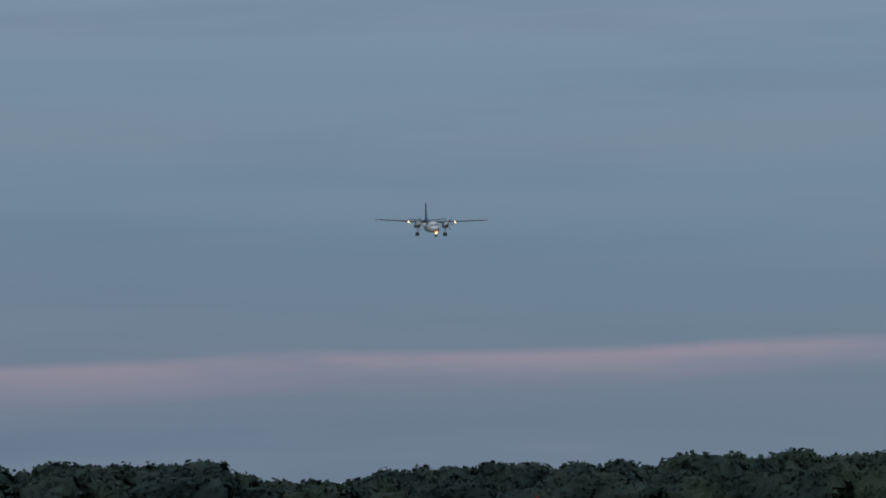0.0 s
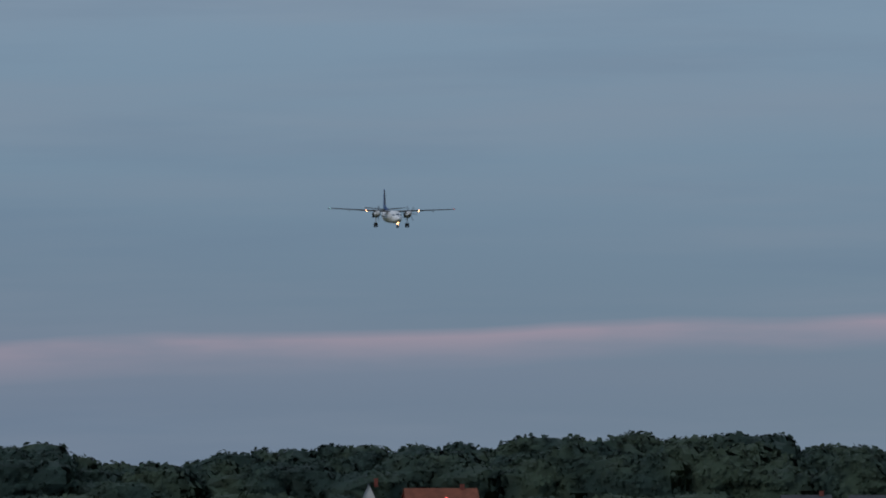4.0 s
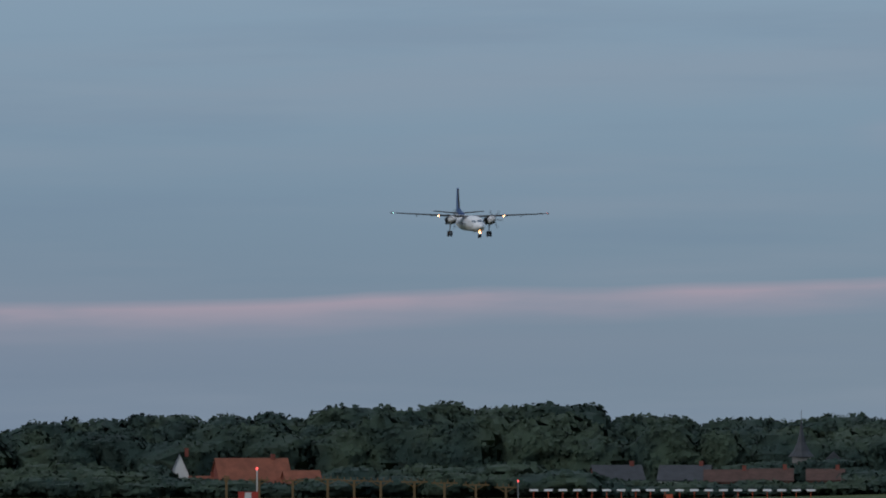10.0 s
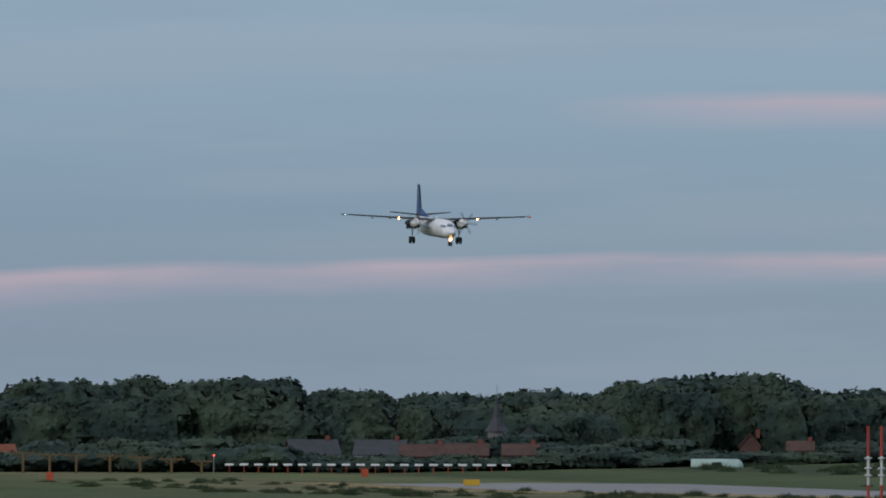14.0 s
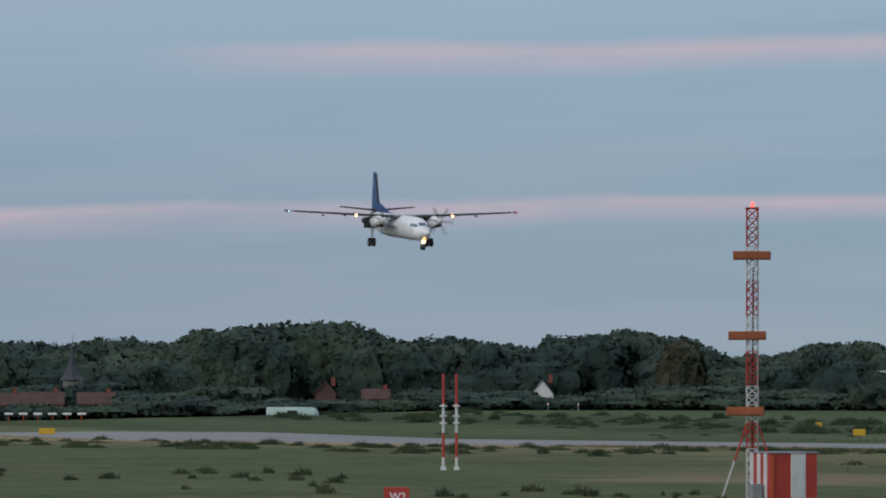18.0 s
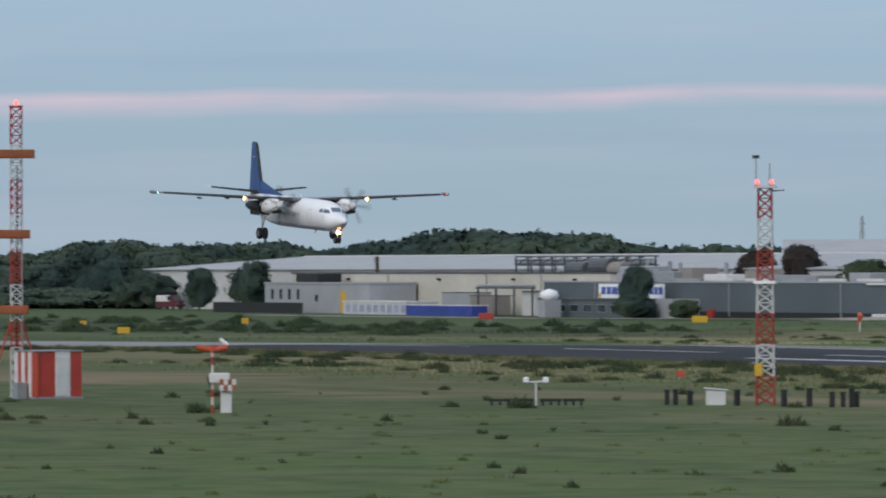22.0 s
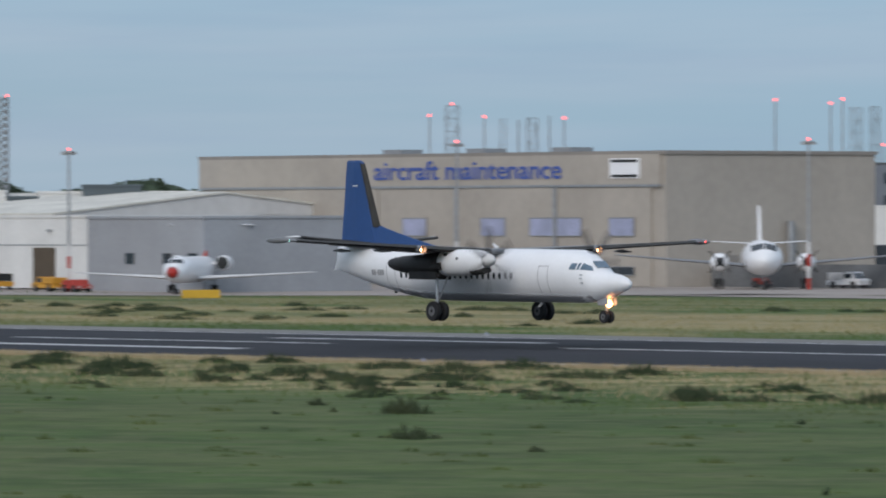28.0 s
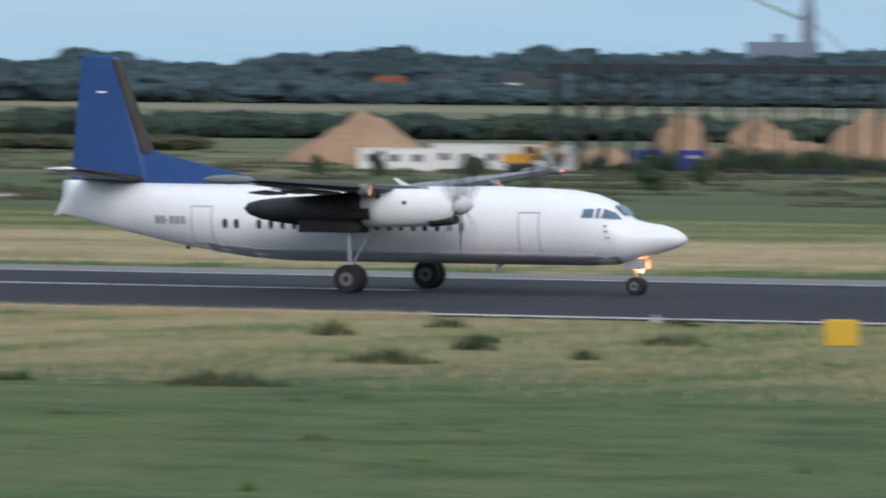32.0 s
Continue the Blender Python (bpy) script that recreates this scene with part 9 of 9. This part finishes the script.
# a rank hem along the runway's near edge
for k in range(150):
    xx = -rng.uniform(318, 600)
    spots.append((xx, rng.uniform(196, 207), rng.uniform(1.5, 5.0), rng.uniform(0.3, 0.5)))
for k in range(46):
    spots.append((-rng.uniform(225, 450), rng.uniform(186, 205), rng.uniform(3.0, 8.0), rng.uniform(0.45, 0.75)))
for k in range(120):
    spots.append((-rng.uniform(430, 1000), rng.uniform(160, 206), rng.uniform(3.0, 8.0), rng.uniform(0.4, 0.8)))
for k in range(46):
    spots.append((-rng.uniform(290, 480), rng.uniform(100, 122), rng.uniform(1.0, 3.2), rng.uniform(0.25, 0.7)))
# along the taxiway's verge
for k in range(60):
    xx = rng.uniform(-330, -110)
    spots.append((xx, np.interp(xx, (-330, -300, -219, -178, -90), (78.5, 76.5, 67, 64.5, 56)) + rng.uniform(0, 3.2), rng.uniform(0.8, 2.4), rng.uniform(0.25, 0.5)))
spots = [s for s in spots if abs(s[1] - RY) > 24.5 and not (RY < s[1] < RY + 32)]
tagged(quads_to_mesh("weeds", tussocks(rng, spots, 57, 0.1), WEED, up=0.6), "dark green weed clumps scattered over the airfield grass", "weeds", kind="stuff")
spots = []
for k in range(1500):
    a, d = radians(rng.uniform(-82, -15)), math.sqrt(rng.uniform(88 ** 2, 330 ** 2))
    xx, yy = d * math.sin(a), d * math.cos(a)
    edge = float(np.interp(xx, (-900, -420, -330, -300, -219, -178, -90, 0), (90, 88, 80, 78, 69, 66.5, 58, 50)))
    if edge < yy < 172:
        spots.append((xx, yy, rng.uniform(0.4, 2.4), rng.uniform(0.08, 0.24)))
tagged(quads_to_mesh("turf_tufts", tussocks(rng, spots, 30, 0.075), GRASS, up=1.0), "low uneven tufts of green turf", "grass", kind="stuff")
spots = []
for k in range(170):
    spots.append((-rng.uniform(690, 1180), rng.uniform(292, 332), rng.uniform(3.0, 10.0), rng.uniform(0.5, 1.2)))
tagged(quads_to_mesh("rank_growth", tussocks(rng, spots, 46, 0.2), STALKDARK, up=1.2), "dark green rank growth below the village", "weeds", kind="stuff")
spots = []
for k in range(260):
    a, d = rng.uniform(-38.5, -17.5), rng.uniform(470, 930)
    xx, yy = at(a, d)
    spots.append((xx, yy, rng.uniform(3, 14), rng.uniform(0.3, 0.8)))
tagged(quads_to_mesh("heath_scrub", clumps(rng, spots, 9, 0.5), HEATH), "brown heath scrub across the rough far field", "scrub", kind="stuff")
spots = []
for k in range(46):
    xx, yy = at(rng.uniform(-21.7, -18.6), rng.uniform(722, 752))
    spots.append((xx, yy, rng.uniform(1.5, 4.5), rng.uniform(0.8, 3.6)))
tagged(quads_to_mesh("site_scrub", clumps(rng, spots, 22, 0.35, 0.7), STALKDARK), "green scrub grown over the sand banks", "scrub", kind="stuff")
mx_, my_ = at(-34.55, 830)
bl = []
for k in range(110):
    a, r = rng.uniform(0, 2 * math.pi), math.sqrt(rng.uniform(0, 1)) * 0.97
    s = rng.uniform(0.5, 1.3)
    bl.append((mx_ + 17.5 * r * math.cos(a), my_ + 14.0 * r * math.sin(a), 7.0 * (1 - r ** 2.2) - 0.2, s * 1.3, s * 1.3, s * 0.8))
tagged(quads_to_mesh("mound_scrub", np.concatenate([leaf_cloud(rng, bl, 7000, 0.4), lump_cores(bl, 0.6)]), WEED), "brown and green scrub over the earth mound", "scrub", kind="stuff")


# ---- what moves: the aircraft down its approach, its propellers, the smoke at touchdown ----
FLIGHT = [
    (0, -1758.4, 72.75, -2.61, -0.06, -0.19), (0.5, -1732.5, 71.57, -2.60, -0.06, -0.20), (1, -1706.5, 70.37, -2.62,
    -0.09, -0.21), (1.5, -1680.5, 69.18, -2.63, -0.13, -0.22), (2, -1654.4, 67.99, -2.64, -0.16, -0.24), (2.5,
    -1628.2, 66.81, -2.66, -0.19, -0.24), (3, -1601.8, 65.63, -2.67, -0.18, -0.24), (3.5, -1575.2, 64.41, -2.70,
    -0.18, -0.21), (4, -1548.4, 63.12, -2.72, -0.15, -0.17), (4.5, -1521.4, 61.79, -2.75, -0.11, -0.12), (6.5,
    -1410.2, 55.83, -2.86, 0.18, 0.11), (7, -1383.3, 54.12, -2.88, 0.23, 0.14), (7.5, -1356.5, 52.35, -2.92, 0.25,
    0.15), (8, -1330.0, 50.59, -2.97, 0.25, 0.13), (8.5, -1303.4, 48.96, -3.00, 0.17, 0.12), (9, -1276.7, 47.44,
    -3.04, 0.07, 0.10), (9.5, -1249.9, 45.96, -3.08, 0.05, 0.15), (10, -1223.2, 44.52, -3.11, 0.08, 0.16), (10.5,
    -1196.5, 43.09, -3.16, 0.02, 0.18), (11, -1169.8, 41.65, -3.23, -0.07, 0.20), (11.5, -1143.1, 40.25, -3.29, -0.18,
    0.20), (12, -1116.4, 38.90, -3.35, -0.26, 0.16), (12.5, -1089.4, 37.57, -3.42, -0.42, 0.18), (13, -1062.1, 36.21,
    -3.51, -0.61, 0.17), (13.5, -1034.6, 34.77, -3.52, -0.44, 0.16), (15.5, -925.0, 29.07, -3.58, 0.57, 0.02), (16,
    -899.4, 27.76, -3.57, 0.76, -0.01), (16.5, -874.0, 26.31, -3.49, 0.51, -0.09), (17, -848.8, 24.80, -3.42, 0.31,
    -0.14), (17.5, -823.3, 23.23, -3.40, 0.09, -0.16), (18, -797.9, 21.65, -3.40, -0.01, -0.23), (18.5, -772.1, 20.10,
    -3.44, -0.23, -0.20), (19, -746.4, 18.61, -3.48, -0.39, -0.24), (19.5, -720.6, 17.08, -3.41, -0.55, -0.27), (20,
    -695.1, 15.54, -3.30, -0.63, -0.38), (20.5, -669.3, 13.99, -3.20, -0.75, -0.43), (21, -643.3, 12.52, -3.10, -0.77,
    -0.49), (21.5, -616.6, 10.95, -2.91, -0.52, -0.46), (22, -589.8, 9.49, -2.74, -0.29, -0.44), (22.5, -564.0, 8.17,
    -2.43, -0.55, -0.35), (23, -538.4, 7.04, -2.15, -0.96, -0.27), (23.5, -513.0, 6.05, -2.00, -0.80, -0.31), (24, -487.2, 5.30, -1.93, -0.84, -0.37), (24.5,
    -461.4, 4.64, -1.84, -0.95, -0.40), (25, -435.7, 3.72, -1.80, -1.35, -0.42), (25.5, -410.0, 3.12, -1.48, -1.32, -0.38),
    (26, -384.4, 2.31, -0.89, -0.92, -0.39), (26.5, -360.2, 1.66, -0.51, -0.68, -0.32), (28.5, -259.9, 1.31, 0.02, -0.38, -0.47), (29, -235.7, 1.06, 0.40, -0.47, -0.04), (29.5,
    -213.1, 0.90, 0.66, -0.45, 0.19), (30, -189.4, 0.69, 0.44, -0.90, 0.01), (30.5, -167.3, 0.38, 0.50, -0.80, -0.33),
    (31, -144.3, 0.20, 0.76, -0.58, -0.33), (31.3, -131.4, 0.02, 0.40, -0.15, -0.30), (31.5, -122.6, 0.02, 0.39, 0.04,
    -0.34), (32, -99.9, 0.02, 0.09, 0.29, -0.38)]


def flight_pose(x, z, pitch, bank, head):
    """bank: right wing down is negative; head: degrees to the left of the runway."""
    return Matrix.Translation((x, RY, z)) @ Euler((0, 0, radians(head))).to_matrix().to_4x4() @ Euler((0, -radians(pitch), 0)).to_matrix().to_4x4() @ Euler((radians(bank), 0, 0)).to_matrix().to_4x4()


def motions():
    walk(airliner, [(t, flight_pose(x, z + 0.11, p, b, hd)) for t, x, z, p, b, hd in FLIGHT])
    for prop, start in zip(PROPS, (0.0, 25.0)):
        base = prop.matrix_basis.translation.copy()
        walk(prop, [(f / FPS, pose(*base, start + 77.0 * f)) for f in range(int(32.0 * FPS) + 1)])
    for k, ob in enumerate(SMOKES):
        # each bank of smoke is left where the wheels first spun up and spreads backwards a little
        y = RY + (-3.6 if k % 2 else 3.6)
        t0 = (31.22, 31.36, 31.32, 31.46)[k]
        x0 = (-133.0, -128.5, -129.5, -124.0)[k]
        hid, low = pose(x0, y, -4.0), pose(x0, y, 0.26)
        walk(ob, [(0, hid), (t0 - 0.12, hid), (t0, low), (t0 + 0.4, pose(x0 - 1.0, y, 0.36)), (32.0, pose(x0 - 1.5, y, 0.45))])


motions()
